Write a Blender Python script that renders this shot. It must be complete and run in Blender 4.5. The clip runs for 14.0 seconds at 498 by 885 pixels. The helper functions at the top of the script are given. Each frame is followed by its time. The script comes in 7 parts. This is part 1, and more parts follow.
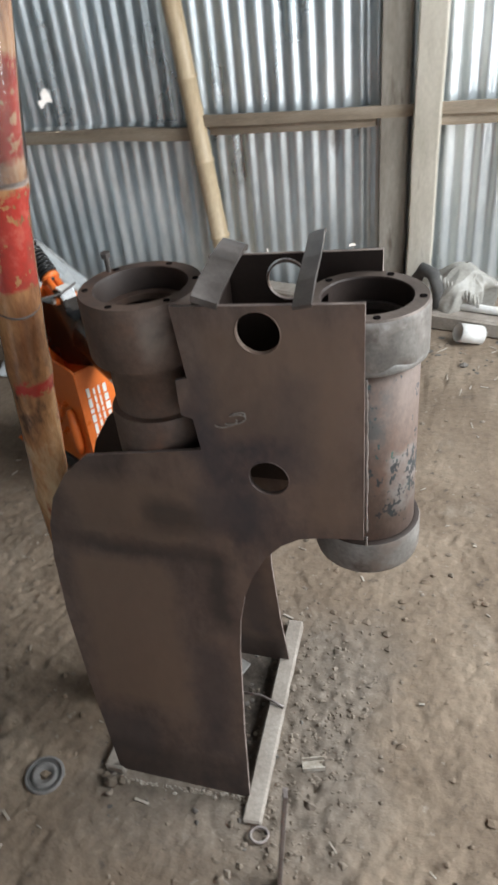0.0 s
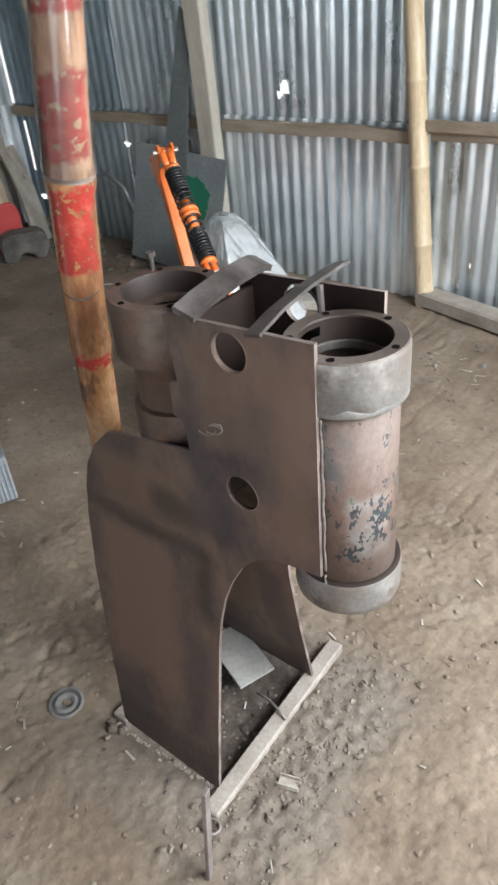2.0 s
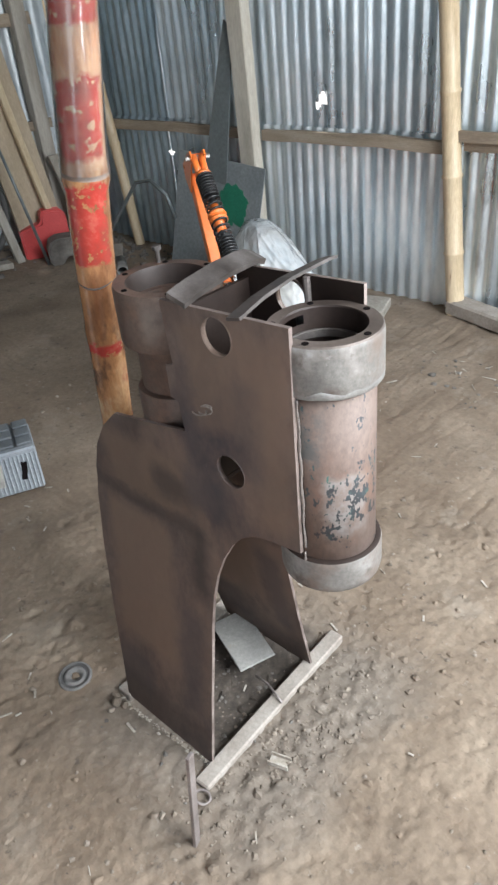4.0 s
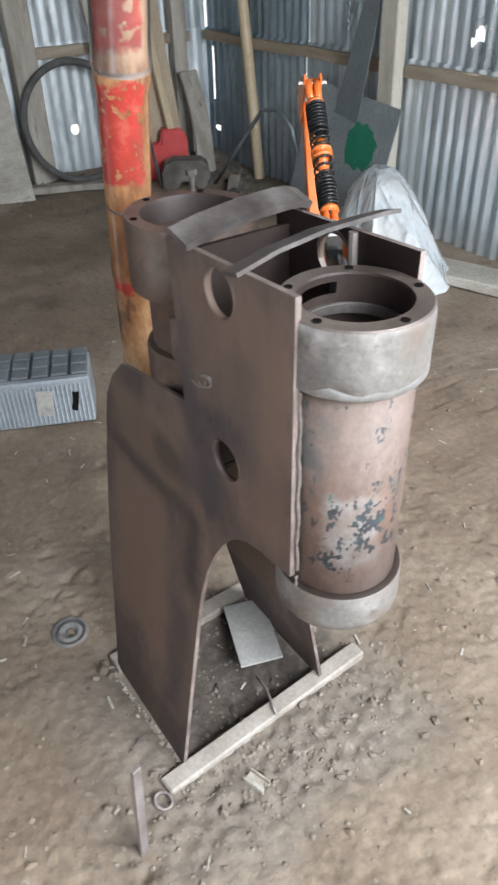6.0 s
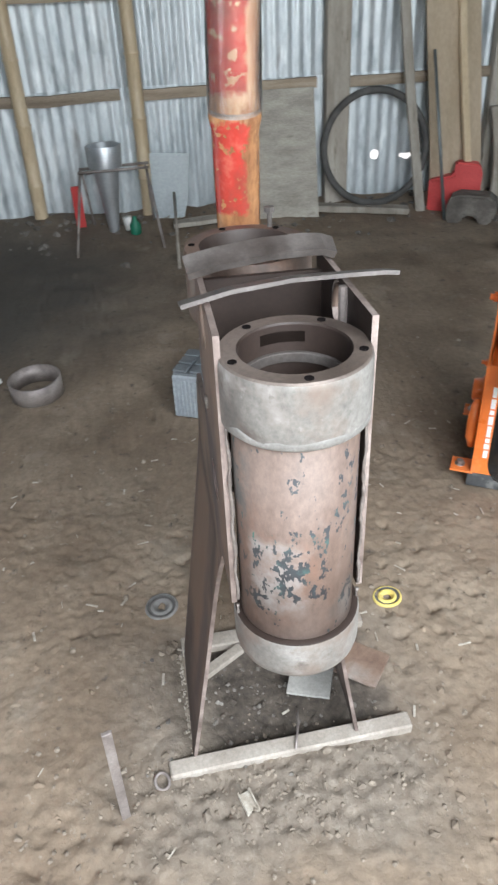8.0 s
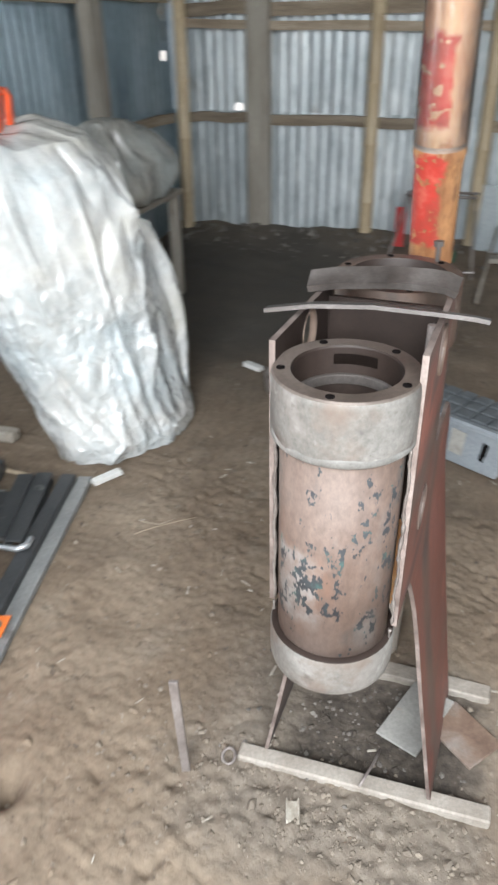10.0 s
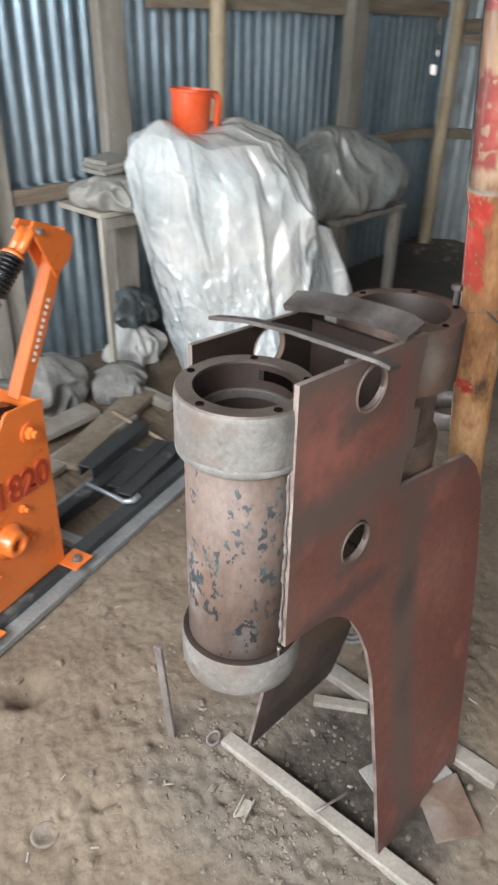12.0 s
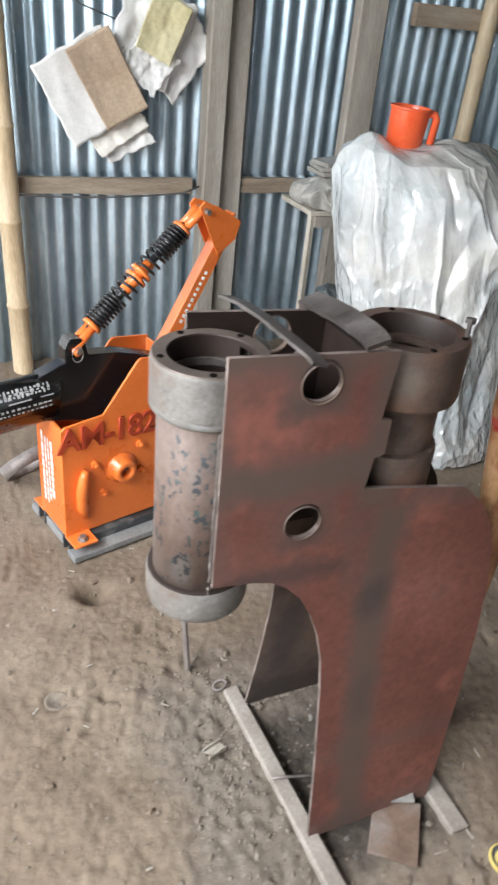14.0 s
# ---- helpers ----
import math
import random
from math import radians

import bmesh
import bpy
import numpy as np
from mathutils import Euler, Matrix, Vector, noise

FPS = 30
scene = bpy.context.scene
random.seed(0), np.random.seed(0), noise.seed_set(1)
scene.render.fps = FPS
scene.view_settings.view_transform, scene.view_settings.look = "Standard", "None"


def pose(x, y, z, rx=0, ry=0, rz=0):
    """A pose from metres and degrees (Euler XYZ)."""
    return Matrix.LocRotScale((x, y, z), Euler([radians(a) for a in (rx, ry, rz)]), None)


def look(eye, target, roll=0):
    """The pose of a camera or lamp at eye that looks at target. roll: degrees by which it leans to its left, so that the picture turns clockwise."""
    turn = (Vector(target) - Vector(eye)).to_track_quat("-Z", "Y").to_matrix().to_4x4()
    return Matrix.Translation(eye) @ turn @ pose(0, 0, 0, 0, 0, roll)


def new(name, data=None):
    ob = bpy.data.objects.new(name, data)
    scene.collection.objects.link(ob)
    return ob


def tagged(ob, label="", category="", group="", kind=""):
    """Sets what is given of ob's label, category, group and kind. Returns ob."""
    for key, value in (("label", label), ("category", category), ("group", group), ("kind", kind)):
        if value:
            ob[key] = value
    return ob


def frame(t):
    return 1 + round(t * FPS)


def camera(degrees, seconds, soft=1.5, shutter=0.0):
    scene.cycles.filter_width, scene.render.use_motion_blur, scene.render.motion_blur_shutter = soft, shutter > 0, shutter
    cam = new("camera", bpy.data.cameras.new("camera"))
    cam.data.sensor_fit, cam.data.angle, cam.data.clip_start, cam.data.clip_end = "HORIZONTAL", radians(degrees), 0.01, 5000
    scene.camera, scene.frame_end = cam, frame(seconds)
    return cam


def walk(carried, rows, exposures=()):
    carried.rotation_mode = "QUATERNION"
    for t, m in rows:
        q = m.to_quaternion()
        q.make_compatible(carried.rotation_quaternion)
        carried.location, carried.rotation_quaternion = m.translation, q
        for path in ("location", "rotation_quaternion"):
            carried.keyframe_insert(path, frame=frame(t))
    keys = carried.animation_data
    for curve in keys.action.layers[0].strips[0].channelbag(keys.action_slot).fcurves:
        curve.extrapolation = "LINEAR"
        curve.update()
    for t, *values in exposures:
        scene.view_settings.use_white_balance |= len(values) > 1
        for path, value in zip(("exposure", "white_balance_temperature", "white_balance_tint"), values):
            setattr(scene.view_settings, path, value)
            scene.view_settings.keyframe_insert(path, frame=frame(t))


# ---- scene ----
cam = camera(38.2, 14.0, soft=2.5, shutter=0.6)
PATH = [
    (0, (0.047, 0.021, 1.469), (-0.509, 1.569, 0.331), -6.5),
    (0.5, (0.168, 0.084, 1.437), (-0.555, 1.538, 0.268), -4.6),
    (1, (0.342, 0.151, 1.469), (-0.605, 1.473, 0.304), -2.8),
    (1.5, (0.366, 0.184, 1.474), (-0.53, 1.524, 0.29), -0.4),
    (2, (0.388, 0.194, 1.484), (-0.724, 1.435, 0.378), -5.7),
    (2.2, (0.414, 0.187, 1.485), (-0.721, 1.431, 0.405), -4.7),
    (4.3, (0.518, 0.188, 1.472), (-0.711, 1.347, 0.402), -5.4),
    (4.5, (0.523, 0.194, 1.469), (-0.712, 1.355, 0.407), -4.3),
    (5, (0.527, 0.216, 1.46), (-0.773, 1.323, 0.419), -5.0),
    (5.5, (0.494, 0.291, 1.419), (-0.835, 1.319, 0.333), -4.4),
    (6, (0.441, 0.444, 1.389), (-0.905, 1.343, 0.215), -1.7),
    (6.5, (0.46, 0.538, 1.415), (-1.037, 1.266, 0.308), -6.6),
    (7, (0.573, 0.664, 1.426), (-1.075, 1.106, 0.384), -5.3),
    (7.2, (0.61, 0.701, 1.421), (-1.033, 1.091, 0.349), -4.2),
    (9.3, (0.614, 0.932, 1.406), (-1.081, 0.838, 0.350), -1.9),
    (9.5, (0.621, 0.962, 1.410), (-1.070, 0.801, 0.356), -1.8),
    (10, (0.642, 1.100, 1.411), (-0.957, 0.488, 0.376), -1.0),
    (10.5, (0.669, 1.239, 1.425), (-0.877, 0.485, 0.405), -0.3),
    (11, (0.654, 1.287, 1.423), (-0.853, 0.427, 0.429), -0.4),
    (11.5, (0.552, 1.352, 1.402), (-0.791, 0.318, 0.34), 1.0),
    (12, (0.472, 1.471, 1.438), (-0.785, 0.299, 0.415), 1.3),
    (12.5, (0.446, 1.611, 1.46), (-0.541, 0.204, 0.437), 1.1),
    (13, (0.424, 1.75, 1.481), (-0.432, 0.264, 0.452), 3.0),
    (13.5, (0.375, 1.788, 1.48), (-0.429, 0.287, 0.43), 4.2),
    (14, (0.249, 1.809, 1.486), (-0.48, 0.267, 0.442), 5.9),
]
walk(cam, [(t, look(eye, target, roll)) for t, eye, target, roll in PATH],
     [(0, 0.36, 6500, 10.0), (0.5, 0.56, 6493, 10.0), (1, 0.82, 6487, 10.0), (1.5, 0.84, 6480, 10.0), (2, 0.84, 6400, 10.0), (4.5, 0.97, 6250, 10.0), (5, 1.04, 6200, 10.0), (6, 0.97, 6220, 10.0), (7, 1.02, 6230, 9.0), (9.5, 0.92, 6400, 10.0), (10, 0.88, 6450, 10.0), (10.5, 0.75, 6500, 10.0), (11, 0.58, 6500, 10.2), (11.6, 0.51, 6500, 10.4), (12.2, 0.63, 6500, 10.8), (13.3, 0.64, 6500, 12.0), (14, 0.66, 6500, 12.0)])


# ---- world and light ----
world = bpy.data.worlds.new("sky")
scene.world = world
world.use_nodes = True
wn = world.node_tree
sky = wn.nodes.new("ShaderNodeTexSky")
sky.sky_type, sky.sun_disc = "NISHITA", False
sky.sun_elevation, sky.sun_rotation, sky.dust_density = radians(53), radians(-37), 3.0
wn.nodes["Background"].inputs["Strength"].default_value = 0.10
wn.links.new(sky.outputs["Color"], wn.nodes["Background"].inputs["Color"])
sun = new("sun", bpy.data.lights.new("sun", "SUN"))
sun.data.energy, sun.data.angle, sun.data.color = 4.0, radians(3), (1.0, 0.96, 0.90)
sun.matrix_basis = look((-3, 5, 8), (0, 1, 0))

WEST, EAST, SOUTH, NORTH, ROOF = -4.3, 2.6855, -1.30, 3.36, 2.5


def area_lamp(name, eye, target, width, height, watts, colour):
    lamp = new(name, bpy.data.lights.new(name, "AREA"))
    lamp.data.shape, lamp.data.size, lamp.data.size_y = "RECTANGLE", width, height
    lamp.data.energy, lamp.data.color = watts, colour
    lamp.matrix_basis = look(eye, target)
    return lamp


# skylight that enters between the roof's edge and the open east side, by the open doorway and by the gap at the south-east
area_lamp("open_side_skylight", (2.05, 1.60, 2.42), (-0.25, 0.95, 0.20), 2.6, 1.5, 172, (0.93, 0.98, 1.0))
area_lamp("doorway_daylight", (EAST + 0.02, 0.94, 0.85), (-0.5, 0.94, 0.75), 0.6, 1.6, 21, (0.97, 0.99, 1.0))
area_lamp("gap_daylight", (1.2, SOUTH - 0.1, 1.2), (1.0, 1.0, 0.8), 1.6, 2.0, 13, (0.96, 0.99, 1.0))


# ---- materials ----
def ramp_node(nt, stops):
    node = nt.nodes.new("ShaderNodeValToRGB")
    ramp = node.color_ramp
    while len(ramp.elements) < len(stops):
        ramp.elements.new(0.5)
    for e, (at, colour) in zip(ramp.elements, stops):
        e.position = at
        e.color = (*colour, 1) if len(colour) == 3 else colour
    return node


def noise_node(nt, vec, scale, detail=5, rough=0.6):
    node = nt.nodes.new("ShaderNodeTexNoise")
    node.inputs["Scale"].default_value, node.inputs["Detail"].default_value = scale, detail
    node.inputs["Roughness"].default_value = rough
    nt.links.new(vec, node.inputs["Vector"])
    return node


def mix_node(nt, fac, a, b, mode="MIX"):
    node = nt.nodes.new("ShaderNodeMix")
    node.data_type, node.blend_type = "RGBA", mode
    for key, value in ((0, fac), (6, a), (7, b)):
        if isinstance(value, (int, float)):
            node.inputs[key].default_value = value
        elif isinstance(value, tuple):
            node.inputs[key].default_value = (*value, 1)
        else:
            nt.links.new(value, node.inputs[key])
    return node.outputs[2]


def mat(name, colours, scale=6.0, rough=(0.6, 0.85), metal=0.0, bump=0.35, bump_scale=70.0, depth=0.002,
        stretch=(1, 1, 1), spots=(), spread=(0.32, 0.68), vary=0.0, fine=0.12, coat=0.0, world_space=False):
    """A worn surface: colours mixed by large noise, mottled by fine noise, with spots (colour, scale, from, to) over it."""
    m = bpy.data.materials.new(name)
    m.use_nodes = True
    nt = m.node_tree
    bsdf = nt.nodes["Principled BSDF"]
    tc = nt.nodes.new("ShaderNodeTexCoord")
    mp = nt.nodes.new("ShaderNodeMapping")
    mp.inputs["Scale"].default_value = stretch
    if world_space:
        geo = nt.nodes.new("ShaderNodeNewGeometry")
        nt.links.new(geo.outputs["Position"], mp.inputs["Vector"])
    else:
        nt.links.new(tc.outputs["Object"], mp.inputs["Vector"])
    vec = mp.outputs["Vector"]
    if vary:
        info = nt.nodes.new("ShaderNodeObjectInfo")
        add = nt.nodes.new("ShaderNodeVectorMath")
        add.operation = "MULTIPLY_ADD"
        add.inputs[1].default_value = (37.0, 21.0, 13.0)
        comb = nt.nodes.new("ShaderNodeCombineXYZ")
        for k in range(3):
            nt.links.new(info.outputs["Random"], comb.inputs[k])
        nt.links.new(comb.outputs[0], add.inputs[0])
        nt.links.new(vec, add.inputs[2])
        vec = add.outputs[0]
    big = noise_node(nt, vec, scale)
    n = len(colours)
    lo, hi = spread
    col = ramp_node(nt, [(lo + (hi - lo) * i / max(1, n - 1), c) for i, c in enumerate(colours)])
    nt.links.new(big.outputs["Fac"], col.inputs[0])
    out = col.outputs[0]
    grain = noise_node(nt, vec, scale * 11 + 20, 6, 0.7)
    gr = ramp_node(nt, [(0.3, (0.5 - fine, 0.5 - fine, 0.5 - fine)), (0.7, (0.5 + fine, 0.5 + fine, 0.5 + fine))])
    nt.links.new(grain.outputs["Fac"], gr.inputs[0])
    out = mix_node(nt, 0.8, out, gr.outputs[0], "OVERLAY")
    for colour, sc, a, b in spots:
        sn = noise_node(nt, vec, sc, 7, 0.62)
        sr = ramp_node(nt, [(a, (0, 0, 0)), (b, (1, 1, 1))])
        nt.links.new(sn.outputs["Fac"], sr.inputs[0])
        out = mix_node(nt, sr.outputs[0], out, colour)
    if vary:
        hsv = nt.nodes.new("ShaderNodeHueSaturation")
        mr = nt.nodes.new("ShaderNodeMapRange")
        mr.inputs["To Min"].default_value, mr.inputs["To Max"].default_value = 1 - vary, 1 + vary
        nt.links.new(info.outputs["Random"], mr.inputs["Value"])
        nt.links.new(mr.outputs[0], hsv.inputs["Value"])
        nt.links.new(out, hsv.inputs["Color"])
        out = hsv.outputs[0]
    nt.links.new(out, bsdf.inputs["Base Color"])
    rr = nt.nodes.new("ShaderNodeMapRange")
    rr.inputs["To Min"].default_value, rr.inputs["To Max"].default_value = rough
    rr.inputs["From Min"].default_value, rr.inputs["From Max"].default_value = 0.3, 0.7
    nt.links.new(big.outputs["Fac"], rr.inputs["Value"])
    nt.links.new(rr.outputs[0], bsdf.inputs["Roughness"])
    bsdf.inputs["Metallic"].default_value = metal
    bsdf.inputs["Coat Weight"].default_value = coat
    bsdf.inputs["Coat Roughness"].default_value = 0.15
    if bump:
        bn = noise_node(nt, vec, bump_scale, 6, 0.6)
        bp = nt.nodes.new("ShaderNodeBump")
        bp.inputs["Strength"].default_value, bp.inputs["Distance"].default_value = bump, depth
        nt.links.new(bn.outputs["Fac"], bp.inputs["Height"])
        nt.links.new(bp.outputs[0], bsdf.inputs["Normal"])
    return m


M_DIRT = mat("packed_earth", [(0.145, 0.104, 0.071), (0.200, 0.150, 0.107), (0.262, 0.205, 0.151)], 2.4, (0.85, 1.0), bump=0.75, bump_scale=55, depth=0.006,
             spots=[((0.118, 0.088, 0.064), 3.2, 0.58, 0.76), ((0.270, 0.225, 0.178), 4.4, 0.58, 0.76), ((0.105, 0.080, 0.060), 24.0, 0.60, 0.70), ((0.30, 0.258, 0.210), 34.0, 0.63, 0.74), ((0.085, 0.066, 0.050), 70.0, 0.66, 0.74)], fine=0.12)
M_SOIL = mat("rubble_soil", [(0.125, 0.098, 0.073), (0.19, 0.152, 0.116), (0.28, 0.235, 0.188)], 14, (0.85, 1.0), bump=0.7, bump_scale=120, depth=0.004)
M_DUSTBAG = mat("dusty_grey_bag", [(0.17, 0.165, 0.155), (0.25, 0.24, 0.225), (0.34, 0.33, 0.31)], 7, (0.5, 0.75), bump=0.4, bump_scale=40, depth=0.004)
M_LOOSE = mat("loosened_grey_soil", [(0.140, 0.111, 0.085), (0.195, 0.159, 0.125), (0.262, 0.218, 0.172)], 30, (0.88, 1.0), bump=0.5, bump_scale=140, depth=0.003)
M_TIN = mat("galvanised_tin", [(0.25, 0.325, 0.375), (0.38, 0.47, 0.53), (0.54, 0.635, 0.69)], 3.0, (0.30, 0.48), 0.85, 0.25, 26, 0.003, stretch=(1, 1, 0.35),
            spots=[((0.20, 0.19, 0.18), 5.5, 0.63, 0.76), ((0.30, 0.24, 0.19), 9.0, 0.72, 0.80)], vary=0.10, fine=0.12)
# paler copy of the tin; the north wall's stronger daylight is in its colour
M_TIN_LIT = mat("lit_galvanised_tin", [(0.4480, 0.5096, 0.5488), (0.6496, 0.7112, 0.7504), (0.8736, 0.9184, 0.9408)], 3.0, (0.24, 0.42), 0.78, 0.25, 26, 0.003, stretch=(1, 1, 0.35),
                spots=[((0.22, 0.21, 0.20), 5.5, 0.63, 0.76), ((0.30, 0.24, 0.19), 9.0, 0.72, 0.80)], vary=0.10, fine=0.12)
M_TIN_DULL = mat("weathered_tin", [(0.43, 0.475, 0.495), (0.56, 0.60, 0.62), (0.70, 0.735, 0.75)], 3.0, (0.36, 0.56), 0.40, 0.3, 26, 0.003, stretch=(1, 1, 0.25),
                 spots=[((0.36, 0.40, 0.42), 15.0, 0.52, 0.66), ((0.78, 0.81, 0.82), 11.0, 0.58, 0.70), ((0.24, 0.22, 0.20), 6.0, 0.62, 0.76)], vary=0.12, fine=0.12)
M_TIMBER = mat("grey_timber", [(0.23, 0.20, 0.165), (0.33, 0.295, 0.25), (0.42, 0.385, 0.335)], 3, (0.7, 0.9), bump=0.4, bump_scale=30, stretch=(4, 4, 0.6),
               spots=[((0.15, 0.12, 0.09), 5, 0.62, 0.72)], vary=0.12)
M_TIMBER_PALE = mat("pale_timber", [(0.42, 0.38, 0.31), (0.52, 0.475, 0.40), (0.60, 0.56, 0.485)], 3, (0.7, 0.9), bump=0.3, bump_scale=30, stretch=(4, 4, 0.6),
                    spots=[((0.27, 0.22, 0.17), 6, 0.64, 0.74)])
M_GIRT = mat("raw_batten", [(0.20, 0.152, 0.108), (0.30, 0.238, 0.175), (0.38, 0.315, 0.245)], 4, (0.7, 0.9), bump=0.4, bump_scale=40, stretch=(0.6, 0.6, 5), vary=0.2)
M_BAMBOO = mat("dry_bamboo", [(0.42, 0.31, 0.19), (0.55, 0.43, 0.28), (0.62, 0.50, 0.34)], 4, (0.35, 0.55), bump=0.2, bump_scale=30, stretch=(3, 3, 0.4),
               spots=[((0.25, 0.17, 0.10), 8, 0.66, 0.74)], vary=0.1)
M_STEEL = mat("mill_scale_plate", [(0.070, 0.050, 0.043), (0.114, 0.081, 0.068), (0.166, 0.121, 0.100)], 3.6, (0.52, 0.70), 0.2, 0.25, 90, 0.001, stretch=(1, 1, 0.6),
              spots=[((0.215, 0.146, 0.112), 2.4, 0.50, 0.66), ((0.044, 0.037, 0.044), 4.2, 0.54, 0.68), ((0.115, 0.074, 0.060), 7.0, 0.58, 0.72), ((0.22, 0.185, 0.16), 13.0, 0.68, 0.76)], fine=0.14)
M_PRIMER = mat("red_primer_plate", [(0.134, 0.051, 0.040), (0.176, 0.067, 0.051), (0.222, 0.091, 0.071)], 4.0, (0.46, 0.66), 0.1, 0.25, 80, 0.001,
               spots=[((0.145, 0.072, 0.058), 3.0, 0.56, 0.70), ((0.110, 0.066, 0.054), 8.0, 0.62, 0.72), ((0.30, 0.108, 0.080), 5.6, 0.56, 0.68), ((0.20, 0.165, 0.145), 30.0, 0.70, 0.77)], fine=0.12)
M_EDGE = mat("cut_edge_steel", [(0.120, 0.090, 0.078), (0.205, 0.160, 0.142), (0.300, 0.246, 0.220)], 20, (0.5, 0.7), 0.2, 0.5, 120, 0.001)
M_COLLAR = mat("bare_steel_collar", [(0.112, 0.103, 0.094), (0.180, 0.168, 0.154), (0.250, 0.236, 0.220)], 9, (0.52, 0.75), 0.25, 0.3, 90, 0.001,
               spots=[((0.105, 0.075, 0.058), 12, 0.52, 0.64), ((0.30, 0.290, 0.275), 12, 0.53, 0.69), ((0.34, 0.33, 0.31), 34, 0.64, 0.74), ((0.150, 0.110, 0.088), 7, 0.54, 0.68), ((0.085, 0.066, 0.055), 11, 0.58, 0.68), ((0.09, 0.075, 0.068), 26, 0.64, 0.72)], fine=0.16)
M_FLANGE = mat("brown_flange_steel", [(0.0728, 0.0549, 0.0459), (0.1120, 0.0868, 0.0728), (0.1512, 0.1204, 0.1036)], 12, (0.4, 0.6), 0.35, 0.3, 90, 0.001)
M_REAR = mat("rear_cylinder_steel", [(0.066, 0.043, 0.034), (0.100, 0.066, 0.051), (0.140, 0.096, 0.075)], 7, (0.42, 0.62), 0.2, 0.3, 90, 0.001,
             spots=[((0.175, 0.090, 0.056), 6, 0.52, 0.68), ((0.058, 0.042, 0.037), 8, 0.54, 0.66), ((0.22, 0.20, 0.18), 14, 0.68, 0.75)], fine=0.14)
# brown of the collar lip, darkened to paint shade in bores and between plates
M_BROWN_SHADE = mat("shaded_brown_steel", [(0.0197, 0.0114, 0.0086), (0.0340, 0.0207, 0.0157)], 9, (0.5, 0.7), 0.2, 0.3, 90, 0.001)
M_WELD = mat("weld_bead", [(0.12, 0.10, 0.09), (0.25, 0.22, 0.20)], 60, (0.4, 0.6), 0.4, 0.6, 160, 0.001)
M_CHALK = mat("dull_chalk", [(0.13, 0.105, 0.09), (0.27, 0.235, 0.205)], 90, (0.8, 0.9), bump=0)
M_ORANGE = mat("orange_enamel", [(0.76, 0.168, 0.030), (0.85, 0.212, 0.044)], 6, (0.25, 0.38), 0, 0.12, 60, 0.001,
               spots=[((0.55, 0.12, 0.035), 14, 0.66, 0.76), ((0.80, 0.30, 0.12), 5, 0.58, 0.74)], fine=0.06, coat=0.3)
M_ORANGE_DARK = mat("raised_letter_orange", [(0.36, 0.040, 0.014), (0.46, 0.060, 0.02)], 20, (0.35, 0.5), 0, 0.2, 60, 0.001)
M_BLACK = mat("black_enamel", [(0.006, 0.006, 0.007), (0.013, 0.0125, 0.0125)], 8, (0.16, 0.32), 0, 0.12, 60, 0.001, fine=0.05, coat=0.3)
M_SPRING = mat("black_spring", [(0.012, 0.012, 0.013), (0.03, 0.03, 0.03)], 14, (0.25, 0.4), 0.2, 0.0)
M_BOLT = mat("zinc_bolt", [(0.30, 0.28, 0.26), (0.46, 0.44, 0.42)], 40, (0.3, 0.5), 0.8, 0.3, 90, 0.001)
M_WHITE_INK = mat("white_print", [(0.75, 0.75, 0.73), (0.85, 0.85, 0.83)], 30, (0.5, 0.6), bump=0)
M_GREY_INK = mat("worn_white_print", [(0.22, 0.22, 0.22), (0.50, 0.50, 0.49)], 60, (0.4, 0.5), bump=0)
M_RAIL = mat("painted_channel", [(0.045, 0.047, 0.05), (0.085, 0.087, 0.09)], 8, (0.4, 0.6), 0.3, 0.3, 60, 0.001, spots=[((0.24, 0.24, 0.23), 9, 0.60, 0.70)])
M_RAIL_GREY = mat("dusty_flat_bar", [(0.22, 0.225, 0.225), (0.32, 0.32, 0.31)], 8, (0.5, 0.7), 0.2, 0.3, 60, 0.001, spots=[((0.14, 0.13, 0.12), 12, 0.62, 0.70)])
M_BOARD = mat("dusty_plank", [(0.225, 0.192, 0.160), (0.298, 0.260, 0.223), (0.368, 0.329, 0.288)], 9, (0.8, 0.95), bump=0.5, bump_scale=70, spots=[((0.28, 0.23, 0.18), 11, 0.64, 0.74)])
M_SLAB = mat("grey_offcut_plate", [(0.25, 0.24, 0.225), (0.34, 0.325, 0.30)], 8, (0.6, 0.8), 0.1, 0.3, 60, 0.001, spots=[((0.30, 0.19, 0.12), 6, 0.62, 0.75)])
M_PLY = mat("cement_stained_shutter", [(0.26, 0.235, 0.20), (0.35, 0.32, 0.275), (0.43, 0.40, 0.345)], 4, (0.8, 0.95), bump=0.4, bump_scale=40, stretch=(1, 1, 3),
            spots=[((0.18, 0.16, 0.135), 6, 0.62, 0.74)])
M_PLYBROWN = mat("raw_ply", [(0.36, 0.28, 0.19), (0.46, 0.37, 0.27)], 3, (0.7, 0.9), bump=0.3, stretch=(3, 3, 0.5))
M_WORN = mat("worn_pale_steel", [(0.1344, 0.1260, 0.1159), (0.1974, 0.1890, 0.1764), (0.2688, 0.2604, 0.2478)], 22, (0.5, 0.7), 0.3, 0.4, 90, 0.001)
M_BRACE = mat("dark_brace_steel", [(0.0536, 0.0444, 0.0398), (0.0880, 0.0750, 0.0688), (0.1377, 0.1209, 0.1132)], 14, (0.4, 0.6), 0.3, 0.3, 90, 0.001)
